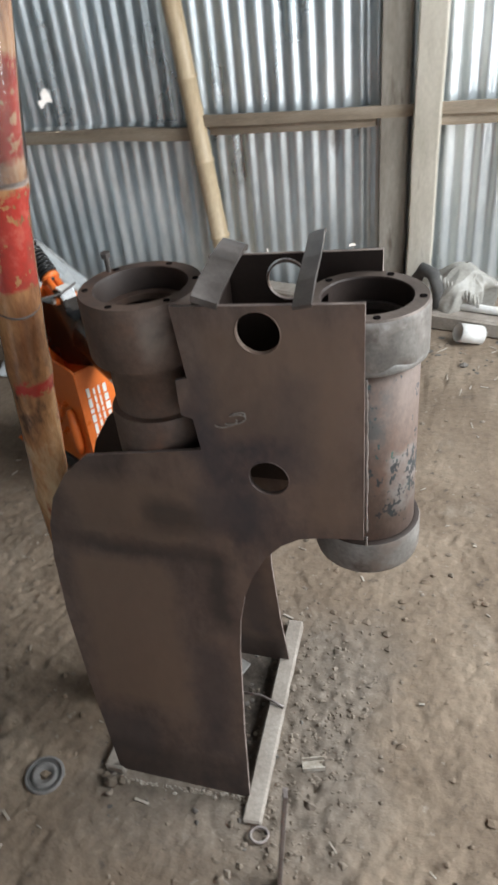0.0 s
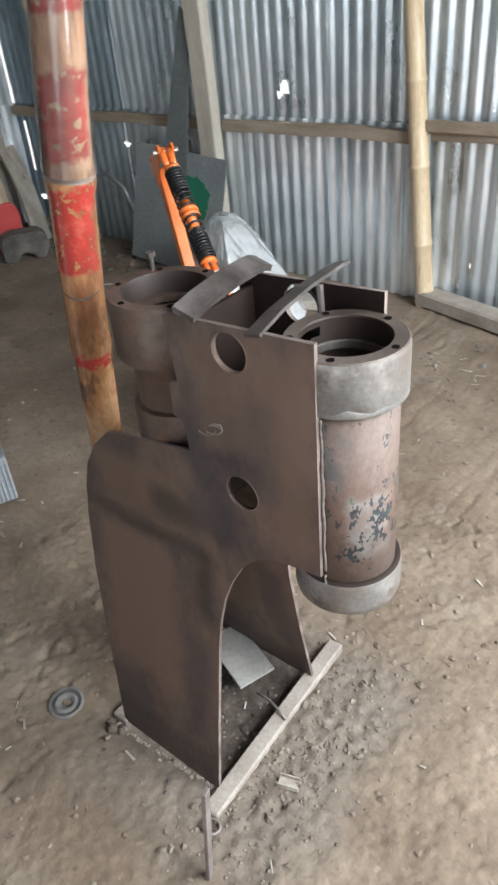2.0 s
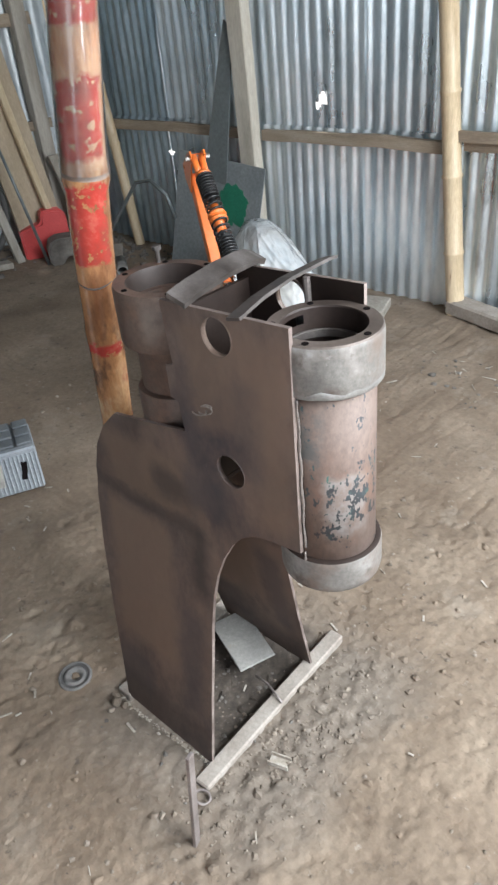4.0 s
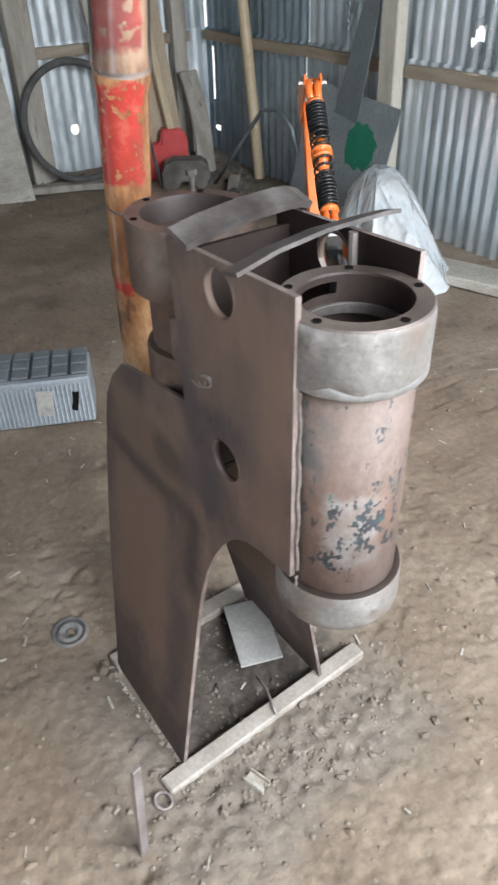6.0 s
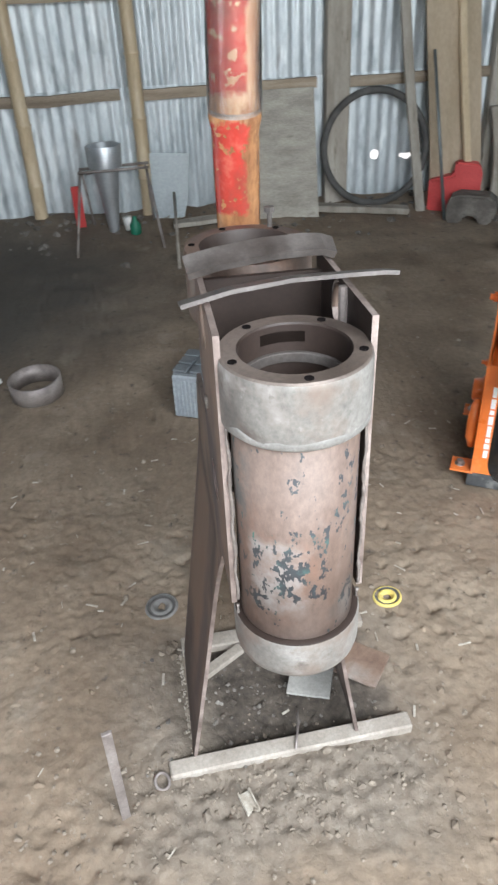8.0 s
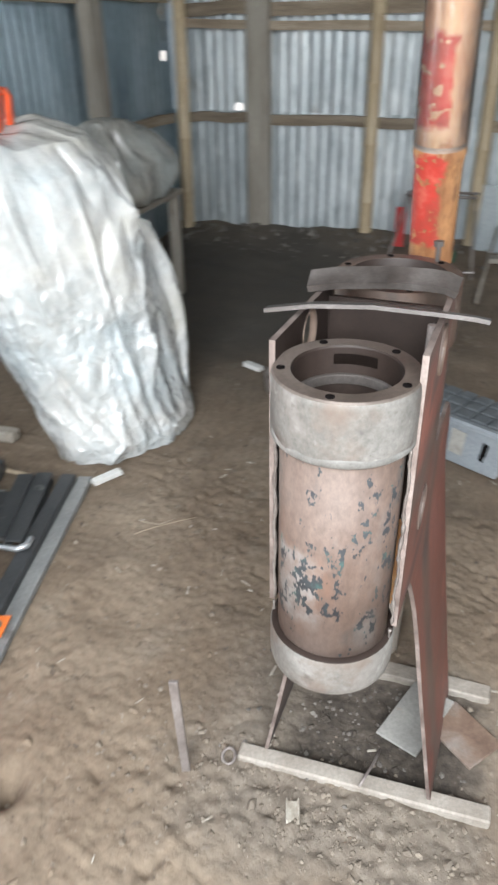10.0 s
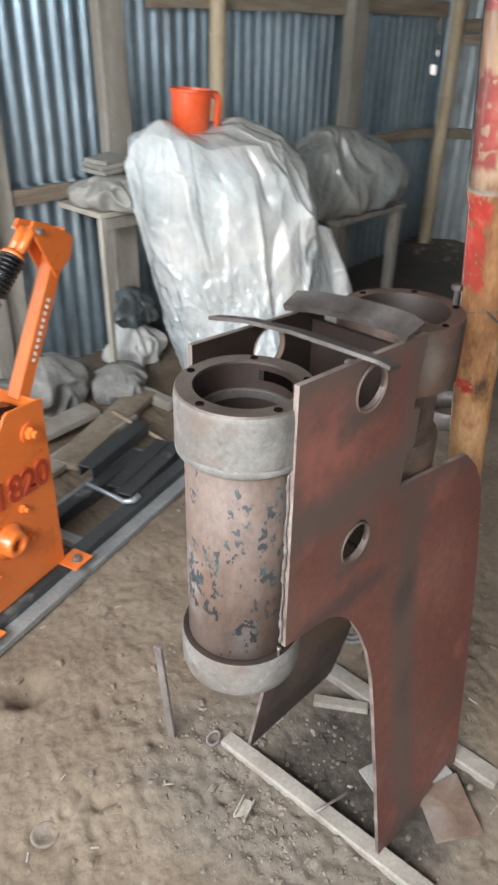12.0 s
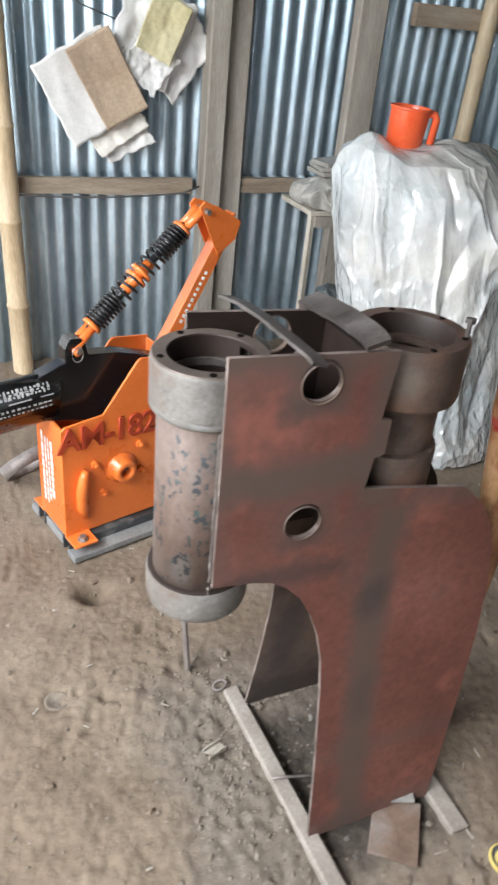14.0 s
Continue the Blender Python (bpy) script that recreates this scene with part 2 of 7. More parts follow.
M_RUSTSLAB = mat("rusty_offcut_plate", [(0.13, 0.080, 0.058), (0.20, 0.135, 0.10), (0.25, 0.215, 0.19)], 9, (0.6, 0.8), 0.1, 0.3, 60, 0.001)
M_STRAP = mat("offcut_steel", [(0.15, 0.125, 0.115), (0.25, 0.215, 0.20), (0.33, 0.295, 0.275)], 14, (0.45, 0.65), 0.3, 0.3, 90, 0.001)
M_CRATE = mat("grey_plastic", [(0.24, 0.26, 0.28), (0.32, 0.345, 0.365)], 6, (0.3, 0.5), 0, 0.2, 40, 0.001)
M_CRATE_DARK = mat("dark_battery_lid", [(0.085, 0.094, 0.102), (0.16, 0.172, 0.182)], 10, (0.4, 0.6), 0, 0.2, 40, 0.001)
M_MUG = mat("red_orange_plastic", [(0.80, 0.10, 0.03), (0.86, 0.14, 0.045)], 4, (0.25, 0.35), 0, 0.0)
M_BAGFILM = mat("dusty_bag_plastic", [(0.30, 0.285, 0.255), (0.43, 0.415, 0.38)], 5, (0.3, 0.5), bump=0.3, bump_scale=25, depth=0.004, spots=[((0.20, 0.18, 0.155), 6, 0.58, 0.72)])
M_PAPER = mat("white_packet", [(0.62, 0.61, 0.58), (0.76, 0.75, 0.73)], 7, (0.35, 0.55), bump=0.3, bump_scale=30)
M_CLOTH = mat("pale_wrapping_cloth", [(0.68, 0.645, 0.58), (0.80, 0.77, 0.70)], 4, (0.8, 0.95), bump=0.3, bump_scale=40)
M_CARD = mat("brown_cardboard", [(0.36, 0.26, 0.18), (0.46, 0.35, 0.25)], 6, (0.8, 0.9), bump=0.2)
M_YELLOWED = mat("yellowed_packet", [(0.55, 0.49, 0.27), (0.66, 0.60, 0.38)], 6, (0.5, 0.7), bump=0.2)
M_PANEL = mat("grey_sheet_metal", [(0.22, 0.24, 0.25), (0.31, 0.33, 0.335)], 3, (0.4, 0.6), 0.4, 0.2, 30, 0.002)
M_GREEN = mat("green_paint", [(0.01, 0.13, 0.075), (0.02, 0.18, 0.105)], 10, (0.4, 0.6), bump=0.2)
M_DARKSHEET = mat("dark_sheet", [(0.14, 0.16, 0.165), (0.21, 0.23, 0.235)], 3, (0.35, 0.5), 0.4, 0.2, 30, 0.002)
M_REDTIN = mat("red_tin", [(0.50, 0.045, 0.045), (0.60, 0.07, 0.065)], 6, (0.4, 0.55), bump=0.2)
M_RUBBER = mat("dusty_rubber", [(0.05, 0.048, 0.046), (0.11, 0.105, 0.10)], 14, (0.7, 0.9), bump=0.4)
M_HOLE = mat("unlit_hole", [(0.006, 0.005, 0.005), (0.012, 0.010, 0.010)], 20, (0.8, 0.9), bump=0)
M_HOLE.node_tree.nodes["Principled BSDF"].inputs["Specular IOR Level"].default_value = 0.0
M_YARD = mat("pale_dusty_yard", [(0.42, 0.40, 0.37), (0.55, 0.53, 0.50)], 2, (0.9, 1.0), bump=0.3)
M_GALV = mat("bright_galvanised", [(0.46, 0.48, 0.50), (0.60, 0.62, 0.64)], 7, (0.3, 0.5), 0.75, 0.15, 30, 0.002)
M_STONE = mat("grey_rubble", [(0.07, 0.061, 0.053), (0.12, 0.106, 0.093), (0.19, 0.172, 0.152)], 10, (0.8, 0.95), bump=0.6, bump_scale=60, depth=0.004, vary=0.2)
M_CHIP = mat("pale_chips", [(0.24, 0.20, 0.155), (0.50, 0.46, 0.40)], 30, (0.7, 0.9), bump=0)
M_YELLOW = mat("yellow_disc", [(0.55, 0.42, 0.10), (0.68, 0.55, 0.18)], 20, (0.6, 0.8), bump=0.3)
M_DISC = mat("worn_grinding_disc", [(0.11, 0.104, 0.098), (0.21, 0.20, 0.19)], 30, (0.7, 0.9), bump=0.4)
M_CEIL = mat("roof_tin", [(0.20, 0.21, 0.215), (0.30, 0.31, 0.315)], 3, (0.5, 0.7), 0.4, 0.2, 20, 0.003)


def mat_noise(nt, vec, scale, stops):
    n = noise_node(nt, vec, scale, 6, 0.65)
    r = ramp_node(nt, stops)
    nt.links.new(n.outputs["Fac"], r.inputs[0])
    return r.outputs[0]


def window(nt, value, lo, hi, soft):
    """1 where value lies between lo and hi, softened."""
    outs = []
    for edge, sign in ((lo, 1), (hi, -1)):
        mr = nt.nodes.new("ShaderNodeMapRange")
        mr.inputs["From Min"].default_value, mr.inputs["From Max"].default_value = edge - sign * soft, edge + sign * soft
        nt.links.new(value, mr.inputs["Value"])
        outs.append(mr.outputs[0])
    mul = nt.nodes.new("ShaderNodeMath")
    mul.operation = "MULTIPLY"
    nt.links.new(outs[0], mul.inputs[0])
    nt.links.new(outs[1], mul.inputs[1])
    return mul.outputs[0]


def shifted(nt, coord, vec, scale, amount):
    """A coordinate made ragged by noise."""
    n = noise_node(nt, vec, scale, 5, 0.65)
    ma = nt.nodes.new("ShaderNodeMath")
    ma.operation = "MULTIPLY_ADD"
    ma.inputs[1].default_value = amount
    sub = nt.nodes.new("ShaderNodeMath")
    sub.operation = "SUBTRACT"
    sub.inputs[1].default_value = 0.5
    nt.links.new(n.outputs["Fac"], sub.inputs[0])
    nt.links.new(sub.outputs[0], ma.inputs[0])
    nt.links.new(coord, ma.inputs[2])
    return ma.outputs[0]


def tube_paint():
    """Pinkish rusty pipe with dark flakes of old paint in patches: (angle from, to, height from, to, density)."""
    m = mat("flaked_pipe_paint", [(0.096, 0.062, 0.049), (0.130, 0.088, 0.070), (0.165, 0.120, 0.100)], 7, (0.48, 0.68), 0.08, 0.3, 70, 0.001, stretch=(1, 1, 0.6),
            spots=[((0.205, 0.178, 0.165), 6, 0.52, 0.70), ((0.165, 0.092, 0.064), 9, 0.54, 0.70), ((0.095, 0.075, 0.065), 13, 0.64, 0.74)], fine=0.14)
    nt = m.node_tree
    bsdf = nt.nodes["Principled BSDF"]
    base = bsdf.inputs["Base Color"].links[0].from_socket
    tc = nt.nodes.new("ShaderNodeTexCoord")
    obj = tc.outputs["Object"]
    sep = nt.nodes.new("ShaderNodeSeparateXYZ")
    nt.links.new(obj, sep.inputs[0])

    def calc(op, a, b, c=0.0):
        node = nt.nodes.new("ShaderNodeMath")
        node.operation = op
        for k, value in enumerate((a, b, c)):
            if isinstance(value, (int, float)):
                node.inputs[k].default_value = value
            else:
                nt.links.new(value, node.inputs[k])
        return node.outputs[0]

    turn = calc("ARCTAN2", calc("SUBTRACT", sep.outputs[1], 0.943), calc("SUBTRACT", sep.outputs[0], -0.089))
    turn = shifted(nt, turn, obj, 30, 0.55)
    high = shifted(nt, sep.outputs[2], obj, 30, 0.05)

    def patches(zones):
        total = 0.0
        for a0, a1, z0, z1, weight in zones:
            inside = calc("MULTIPLY", window(nt, turn, radians(a0), radians(a1), 0.10), window(nt, high, z0, z1, 0.010))
            total = calc("MULTIPLY_ADD", inside, weight, total)
        return total

    dense = patches([(-64, -24, 0.715, 0.842, 0.100), (-30, 20, 0.745, 0.862, 0.110), (-14, 0, 0.905, 0.955, 0.12), (24, 46, 0.845, 0.955, 0.11), (38, 62, 0.685, 0.752, 0.13),
                     (58, 80, 0.74, 0.95, 0.11), (-125, -66, 0.700, 0.960, 0.05), (84, 128, 0.69, 0.97, 0.08)])
    mp = nt.nodes.new("ShaderNodeMapping")
    mp.inputs["Scale"].default_value = (1, 1, 0.62)
    nt.links.new(obj, mp.inputs["Vector"])
    cluster = noise_node(nt, mp.outputs[0], 70, 2, 0.5)
    fine = noise_node(nt, mp.outputs[0], 190, 3, 0.55)
    field = calc("MULTIPLY_ADD", fine.outputs["Fac"], 0.42, calc("MULTIPLY_ADD", cluster.outputs["Fac"], 0.58, dense))
    mask = ramp_node(nt, [(0.632, (0, 0, 0)), (0.650, (0.95, 0.95, 0.95))])
    nt.links.new(field, mask.inputs[0])
    # bare bluish-white scale inside the largest patch and thin grey smears of paint beside the plates
    pale = patches([(-60, -6, 0.722, 0.835, 0.62), (38, 60, 0.685, 0.74, 0.35)])
    base = mix_node(nt, calc("MULTIPLY", pale, mat_noise(nt, obj, 40, [(0.36, (0.3, 0.3, 0.3)), (0.6, (1, 1, 1))])), base, (0.29, 0.285, 0.275))
    smear = patches([(-125, -58, 0.86, 0.962, 0.75), (-110, -70, 0.70, 0.82, 0.45), (70, 125, 0.78, 0.96, 0.5)])
    base = mix_node(nt, calc("MULTIPLY", smear, mat_noise(nt, obj, 26, [(0.44, (0, 0, 0)), (0.60, (1, 1, 1))])), base, (0.062, 0.068, 0.066))
    dark = mat_noise(nt, obj, 38, [(0.40, (0.020, 0.023, 0.028)), (0.56, (0.030, 0.040, 0.046)), (0.68, (0.038, 0.085, 0.078))])
    green = patches([(-66, -40, 0.828, 0.852, 0.8)])
    dark = mix_node(nt, green, dark, (0.03, 0.125, 0.10))
    nt.links.new(mix_node(nt, mask.outputs[0], base, dark), bsdf.inputs["Base Color"])
    return m


M_TUBE = tube_paint()


def heat_bands(m, bands, colour):
    """Grey-brown scorch bands beside the welds and round the holes: (lo x, hi x, lo z, hi z)."""
    nt = m.node_tree
    bsdf = nt.nodes["Principled BSDF"]
    out = bsdf.inputs["Base Color"].links[0].from_socket
    tc = nt.nodes.new("ShaderNodeTexCoord")
    sep = nt.nodes.new("ShaderNodeSeparateXYZ")
    nt.links.new(tc.outputs["Object"], sep.inputs[0])
    x = shifted(nt, sep.outputs[0], tc.outputs["Object"], 16, 0.055)
    z = shifted(nt, sep.outputs[2], tc.outputs["Object"], 18, 0.055)
    for x0, x1, z0, z1, strength in bands:
        a, b = window(nt, x, x0, x1, 0.018), window(nt, z, z0, z1, 0.018)
        mul = nt.nodes.new("ShaderNodeMath")
        mul.operation = "MULTIPLY"
        nt.links.new(a, mul.inputs[0])
        nt.links.new(b, mul.inputs[1])
        m2 = nt.nodes.new("ShaderNodeMath")
        m2.operation = "MULTIPLY"
        m2.inputs[1].default_value = strength
        nt.links.new(mul.outputs[0], m2.inputs[0])
        out = mix_node(nt, m2.outputs[0], out, colour)
    nt.links.new(out, bsdf.inputs["Base Color"])


heat_bands(M_PRIMER, [(-0.36, -0.05, 0.850, 0.918, 0.92), (-0.40, -0.05, 1.062, 1.12, 0.85), (-0.275, -0.170, 0.990, 1.09, 0.75), (-0.278, -0.176, 0.745, 0.842, 0.6), (-0.430, -0.362, -0.02, 0.80, 0.88),
                      (-0.40, -0.315, 0.80, 1.10, 0.85), (-0.345, -0.315, 0.62, 0.80, 0.5), (-0.72, -0.30, 0.20, 0.235, 0.45), (-0.72, -0.30, -0.1, 0.05, 0.6), (-0.10, -0.05, 0.66, 1.10, 0.5), (-0.72, -0.42, 0.77, 0.86, 0.6)], (0.112, 0.078, 0.065))
heat_bands(M_PRIMER, [(-0.425, -0.368, 0.55, 0.63, 0.6), (-0.262, -0.180, 1.000, 1.015, 0.7), (-0.262, -0.190, 0.748, 0.765, 0.7), (-0.32, -0.10, 0.676, 0.702, 0.85), (-0.42, -0.370, 0.30, 0.40, 0.35)], (0.048, 0.040, 0.040))
heat_bands(M_STEEL, [(-0.62, -0.42, 0.22, 0.58, 0.75), (-0.60, -0.36, 0.62, 0.76, 0.6), (-0.30, -0.10, 0.86, 1.05, 0.55), (-0.16, -0.09, 0.70, 0.86, 0.6)], (0.190, 0.128, 0.092))
heat_bands(M_STEEL, [(-0.40, -0.33, 0.12, 0.40, 0.55), (-0.36, -0.24, 0.66, 0.76, 0.65), (-0.33, -0.30, 0.76, 0.98, 0.5), (-0.64, -0.50, 0.06, 0.18, 0.6), (-0.20, -0.15, 0.80, 0.98, 0.4)], (0.060, 0.052, 0.056))
heat_bands(M_REAR, [(-0.39, -0.37, 0.99, 1.05, 0.6)], (0.24, 0.215, 0.19))
heat_bands(M_STEEL, [(-0.36, -0.31, 0.45, 0.62, 0.8), (-0.45, -0.36, 0.66, 0.72, 0.7), (-0.72, -0.31, 0.60, 0.615, 0.8), (-0.72, -0.31, 0.0, 0.10, 0.5)], (0.045, 0.036, 0.033))


def red_bands(m):
    """Old red paint on one flank of the leaning bamboo, in ragged bands."""
    nt = m.node_tree
    bsdf = nt.nodes["Principled BSDF"]
    out = bsdf.inputs["Base Color"].links[0].from_socket
    tc = nt.nodes.new("ShaderNodeTexCoord")
    sep = nt.nodes.new("ShaderNodeSeparateXYZ")
    nt.links.new(tc.outputs["Object"], sep.inputs[0])
    lean = nt.nodes.new("ShaderNodeMath")
    lean.operation = "MULTIPLY_ADD"
    lean.inputs[1].default_value = -0.172
    nt.links.new(sep.outputs[2], lean.inputs[0])
    nt.links.new(sep.outputs[0], lean.inputs[2])
    side = nt.nodes.new("ShaderNodeMath")
    side.operation = "MULTIPLY_ADD"
    side.inputs[1].default_value = -0.9
    nt.links.new(sep.outputs[1], side.inputs[0])
    nt.links.new(lean.outputs[0], side.inputs[2])
    s = shifted(nt, side.outputs[0], tc.outputs["Object"], 26, 0.05)
    z = shifted(nt, sep.outputs[2], tc.outputs["Object"], 30, 0.04)
    # bleached pinkish skin under the wrap
    pink = mat_noise(nt, tc.outputs["Object"], 9, [(0.38, (0.30, 0.15, 0.10)), (0.52, (0.50, 0.30, 0.23)), (0.66, (0.62, 0.47, 0.36))])
    up = nt.nodes.new("ShaderNodeMath")
    up.operation = "MULTIPLY"
    up.inputs[1].default_value = 0.28
    nt.links.new(window(nt, z, 1.225, 1.9, 0.01), up.inputs[0])
    out = mix_node(nt, up.outputs[0], out, pink)
    for z0, z1 in ((1.055, 1.205), (1.245, 1.375), (0.86, 0.885), (1.45, 1.51)):
        a, b = window(nt, z, z0, z1, 0.004), window(nt, s, -1.670, -1.0, 0.004)
        mul = nt.nodes.new("ShaderNodeMath")
        mul.operation = "MULTIPLY"
        nt.links.new(a, mul.inputs[0])
        nt.links.new(b, mul.inputs[1])
        chips = noise_node(nt, tc.outputs["Object"], 58, 4, 0.6)
        cr = ramp_node(nt, [(0.57, (1, 1, 1)), (0.61, (0, 0, 0))])
        nt.links.new(chips.outputs["Fac"], cr.inputs[0])
        m2 = nt.nodes.new("ShaderNodeMath")
        m2.operation = "MULTIPLY"
        nt.links.new(mul.outputs[0], m2.inputs[0])
        nt.links.new(cr.outputs[0], m2.inputs[1])
        out = mix_node(nt, m2.outputs[0], out, mat_noise(nt, tc.outputs["Object"], 22, [(0.35, (0.24, 0.045, 0.032)), (0.55, (0.36, 0.040, 0.030)), (0.7, (0.42, 0.10, 0.07))]))
    nt.links.new(out, bsdf.inputs["Base Color"])


M_PROP = mat("yellow_brown_bamboo", [(0.19, 0.085, 0.040), (0.38, 0.190, 0.085), (0.54, 0.36, 0.20)], 5, (0.12, 0.26), bump=0.3, bump_scale=30, stretch=(2, 2, 0.8),
             spots=[((0.56, 0.42, 0.26), 4.5, 0.55, 0.66), ((0.085, 0.045, 0.028), 8, 0.55, 0.66), ((0.30, 0.10, 0.05), 10, 0.60, 0.70)], fine=0.14)
red_bands(M_PROP)


def earth_tones(m):
    """Earth tones: darker in the south-west, greyer before the frame, shade painted under it."""
    nt = m.node_tree
    bsdf = nt.nodes["Principled BSDF"]
    out = bsdf.inputs["Base Color"].links[0].from_socket
    tc = nt.nodes.new("ShaderNodeTexCoord")
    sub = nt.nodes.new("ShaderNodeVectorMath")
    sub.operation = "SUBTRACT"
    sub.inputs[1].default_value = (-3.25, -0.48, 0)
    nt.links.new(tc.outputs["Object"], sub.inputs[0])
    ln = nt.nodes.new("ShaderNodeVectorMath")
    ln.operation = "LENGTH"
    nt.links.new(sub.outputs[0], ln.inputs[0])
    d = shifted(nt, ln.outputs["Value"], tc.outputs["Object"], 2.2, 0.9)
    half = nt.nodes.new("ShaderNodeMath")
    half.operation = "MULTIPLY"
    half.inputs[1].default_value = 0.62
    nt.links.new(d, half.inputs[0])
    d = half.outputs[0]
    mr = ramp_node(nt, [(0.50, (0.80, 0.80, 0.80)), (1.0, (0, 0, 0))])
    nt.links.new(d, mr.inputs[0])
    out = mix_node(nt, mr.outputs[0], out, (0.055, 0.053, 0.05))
    # loosened greyer soil before the frame
    sep = nt.nodes.new("ShaderNodeSeparateXYZ")
    nt.links.new(tc.outputs["Object"], sep.inputs[0])
    x = shifted(nt, sep.outputs[0], tc.outputs["Object"], 7, 0.22)
    y = shifted(nt, sep.outputs[1], tc.outputs["Object"], 6, 0.30)
    mul = nt.nodes.new("ShaderNodeMath")
    mul.operation = "MULTIPLY"
    nt.links.new(window(nt, x, -0.66, -0.06, 0.06), mul.inputs[0])
    nt.links.new(window(nt, y, 0.62, 1.26, 0.10), mul.inputs[1])
    grey = mat_noise(nt, tc.outputs["Object"], 40, [(0.35, (0.122, 0.101, 0.082)), (0.6, (0.198, 0.168, 0.138)), (0.72, (0.29, 0.255, 0.215))])
    fac = nt.nodes.new("ShaderNodeMath")
    fac.operation = "MULTIPLY"
    fac.inputs[1].default_value = 0.75
    nt.links.new(mul.outputs[0], fac.inputs[0])
    out = mix_node(nt, fac.outputs[0], out, grey)
    # shade under the frame, painted as darker earth between the plates
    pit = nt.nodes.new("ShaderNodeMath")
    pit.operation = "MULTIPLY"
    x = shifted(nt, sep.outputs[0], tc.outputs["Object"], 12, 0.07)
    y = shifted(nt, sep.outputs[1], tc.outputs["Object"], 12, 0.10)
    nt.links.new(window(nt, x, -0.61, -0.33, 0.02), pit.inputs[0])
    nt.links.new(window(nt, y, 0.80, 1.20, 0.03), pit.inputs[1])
    shade_earth = mat_noise(nt, tc.outputs["Object"], 45, [(0.35, (0.045, 0.036, 0.029)), (0.6, (0.085, 0.068, 0.054)), (0.75, (0.17, 0.145, 0.12))])
    nt.links.new(mix_node(nt, pit.outputs[0], out, shade_earth), bsdf.inputs["Base Color"])


earth_tones(M_DIRT)


def film(name, tint, clear, rough, ior, crease, strength, calm=0.0):
    """Thin crinkled plastic film: a milky, partly see-through skin with slanting fine wrinkles under a gloss.
    calm: how far the wrinkles fade in smooth patches."""
    m = bpy.data.materials.new(name)
    m.use_nodes = True
    nt = m.node_tree
    bsdf = nt.nodes["Principled BSDF"]
    tc = nt.nodes.new("ShaderNodeTexCoord")
    vec = tc.outputs["Object"]
    col = mat_noise(nt, vec, 3.0, [(0.35, (tint[0] * 0.80, tint[1] * 0.88, tint[2] * 0.93)), (0.55, tint), (0.7, (tint[0], tint[1] * 0.97, tint[2] * 0.90))])
    nt.links.new(col, bsdf.inputs["Base Color"])
    bsdf.inputs["Roughness"].default_value = 0.5
    warp = nt.nodes.new("ShaderNodeMapping")
    warp.inputs["Rotation"].default_value = (radians(12), radians(20), 0)
    warp.inputs["Scale"].default_value = (1, 1, 0.62)
    nt.links.new(vec, warp.inputs["Vector"])
    drift = nt.nodes.new("ShaderNodeMix")
    drift.data_type, drift.blend_type = "RGBA", "LINEAR_LIGHT"
    drift.inputs[0].default_value = 0.05
    nt.links.new(warp.outputs[0], drift.inputs[6])
    nt.links.new(noise_node(nt, vec, 6.0, 3, 0.5).outputs["Color"], drift.inputs[7])
    total = None
    for size, weight in ((0.35, 0.8), (0.9, 0.48), (2.2, 0.24)):
        vo = nt.nodes.new("ShaderNodeTexVoronoi")
        vo.inputs["Scale"].default_value = crease * size
        nt.links.new(drift.outputs[2], vo.inputs["Vector"])
        ma = nt.nodes.new("ShaderNodeMath")
        ma.operation = "MULTIPLY_ADD"
        ma.inputs[1].default_value = weight
        nt.links.new(vo.outputs["Distance"], ma.inputs[0])
        if total is None:
            ma.inputs[2].default_value = 0.0
        else:
            nt.links.new(total, ma.inputs[2])
        total = ma.outputs[0]
    bp = nt.nodes.new("ShaderNodeBump")
    bp.inputs["Strength"].default_value, bp.inputs["Distance"].default_value = strength, 0.02
    nt.links.new(total, bp.inputs["Height"])
    if calm:
        sep = nt.nodes.new("ShaderNodeSeparateXYZ")
        nt.links.new(vec, sep.inputs[0])
        patch = ramp_node(nt, [(0.52, (strength,) * 3), (0.84, (strength * (1 - calm),) * 3)])
        nt.links.new(shifted(nt, sep.outputs[2], vec, 3.0, 1.5), patch.inputs[0])
        nt.links.new(patch.outputs[0], bp.inputs["Strength"])
    nt.links.new(bp.outputs[0], bsdf.inputs["Normal"])
    tr = nt.nodes.new("ShaderNodeBsdfTransparent")
    mx = nt.nodes.new("ShaderNodeMixShader")
    milk = mat_noise(nt, vec, 4.5, [(0.35, (min(0.97, clear + 0.14),) * 3), (0.65, (max(0.0, clear - 0.16),) * 3)])
    nt.links.new(milk, mx.inputs[0])
    nt.links.new(bsdf.outputs[0], mx.inputs[1])
    nt.links.new(tr.outputs[0], mx.inputs[2])
    gl = nt.nodes.new("ShaderNodeBsdfGlossy")
    gl.inputs["Roughness"].default_value = rough
    nt.links.new(bp.outputs[0], gl.inputs["Normal"])
    fr = nt.nodes.new("ShaderNodeFresnel")
    fr.inputs["IOR"].default_value = ior
    nt.links.new(bp.outputs[0], fr.inputs["Normal"])
    top = nt.nodes.new("ShaderNodeMixShader")
    nt.links.new(fr.outputs[0], top.inputs[0])
    nt.links.new(mx.outputs[0], top.inputs[1])
    nt.links.new(gl.outputs[0], top.inputs[2])
    nt.links.new(top.outputs[0], nt.nodes["Material Output"].inputs["Surface"])
    return m


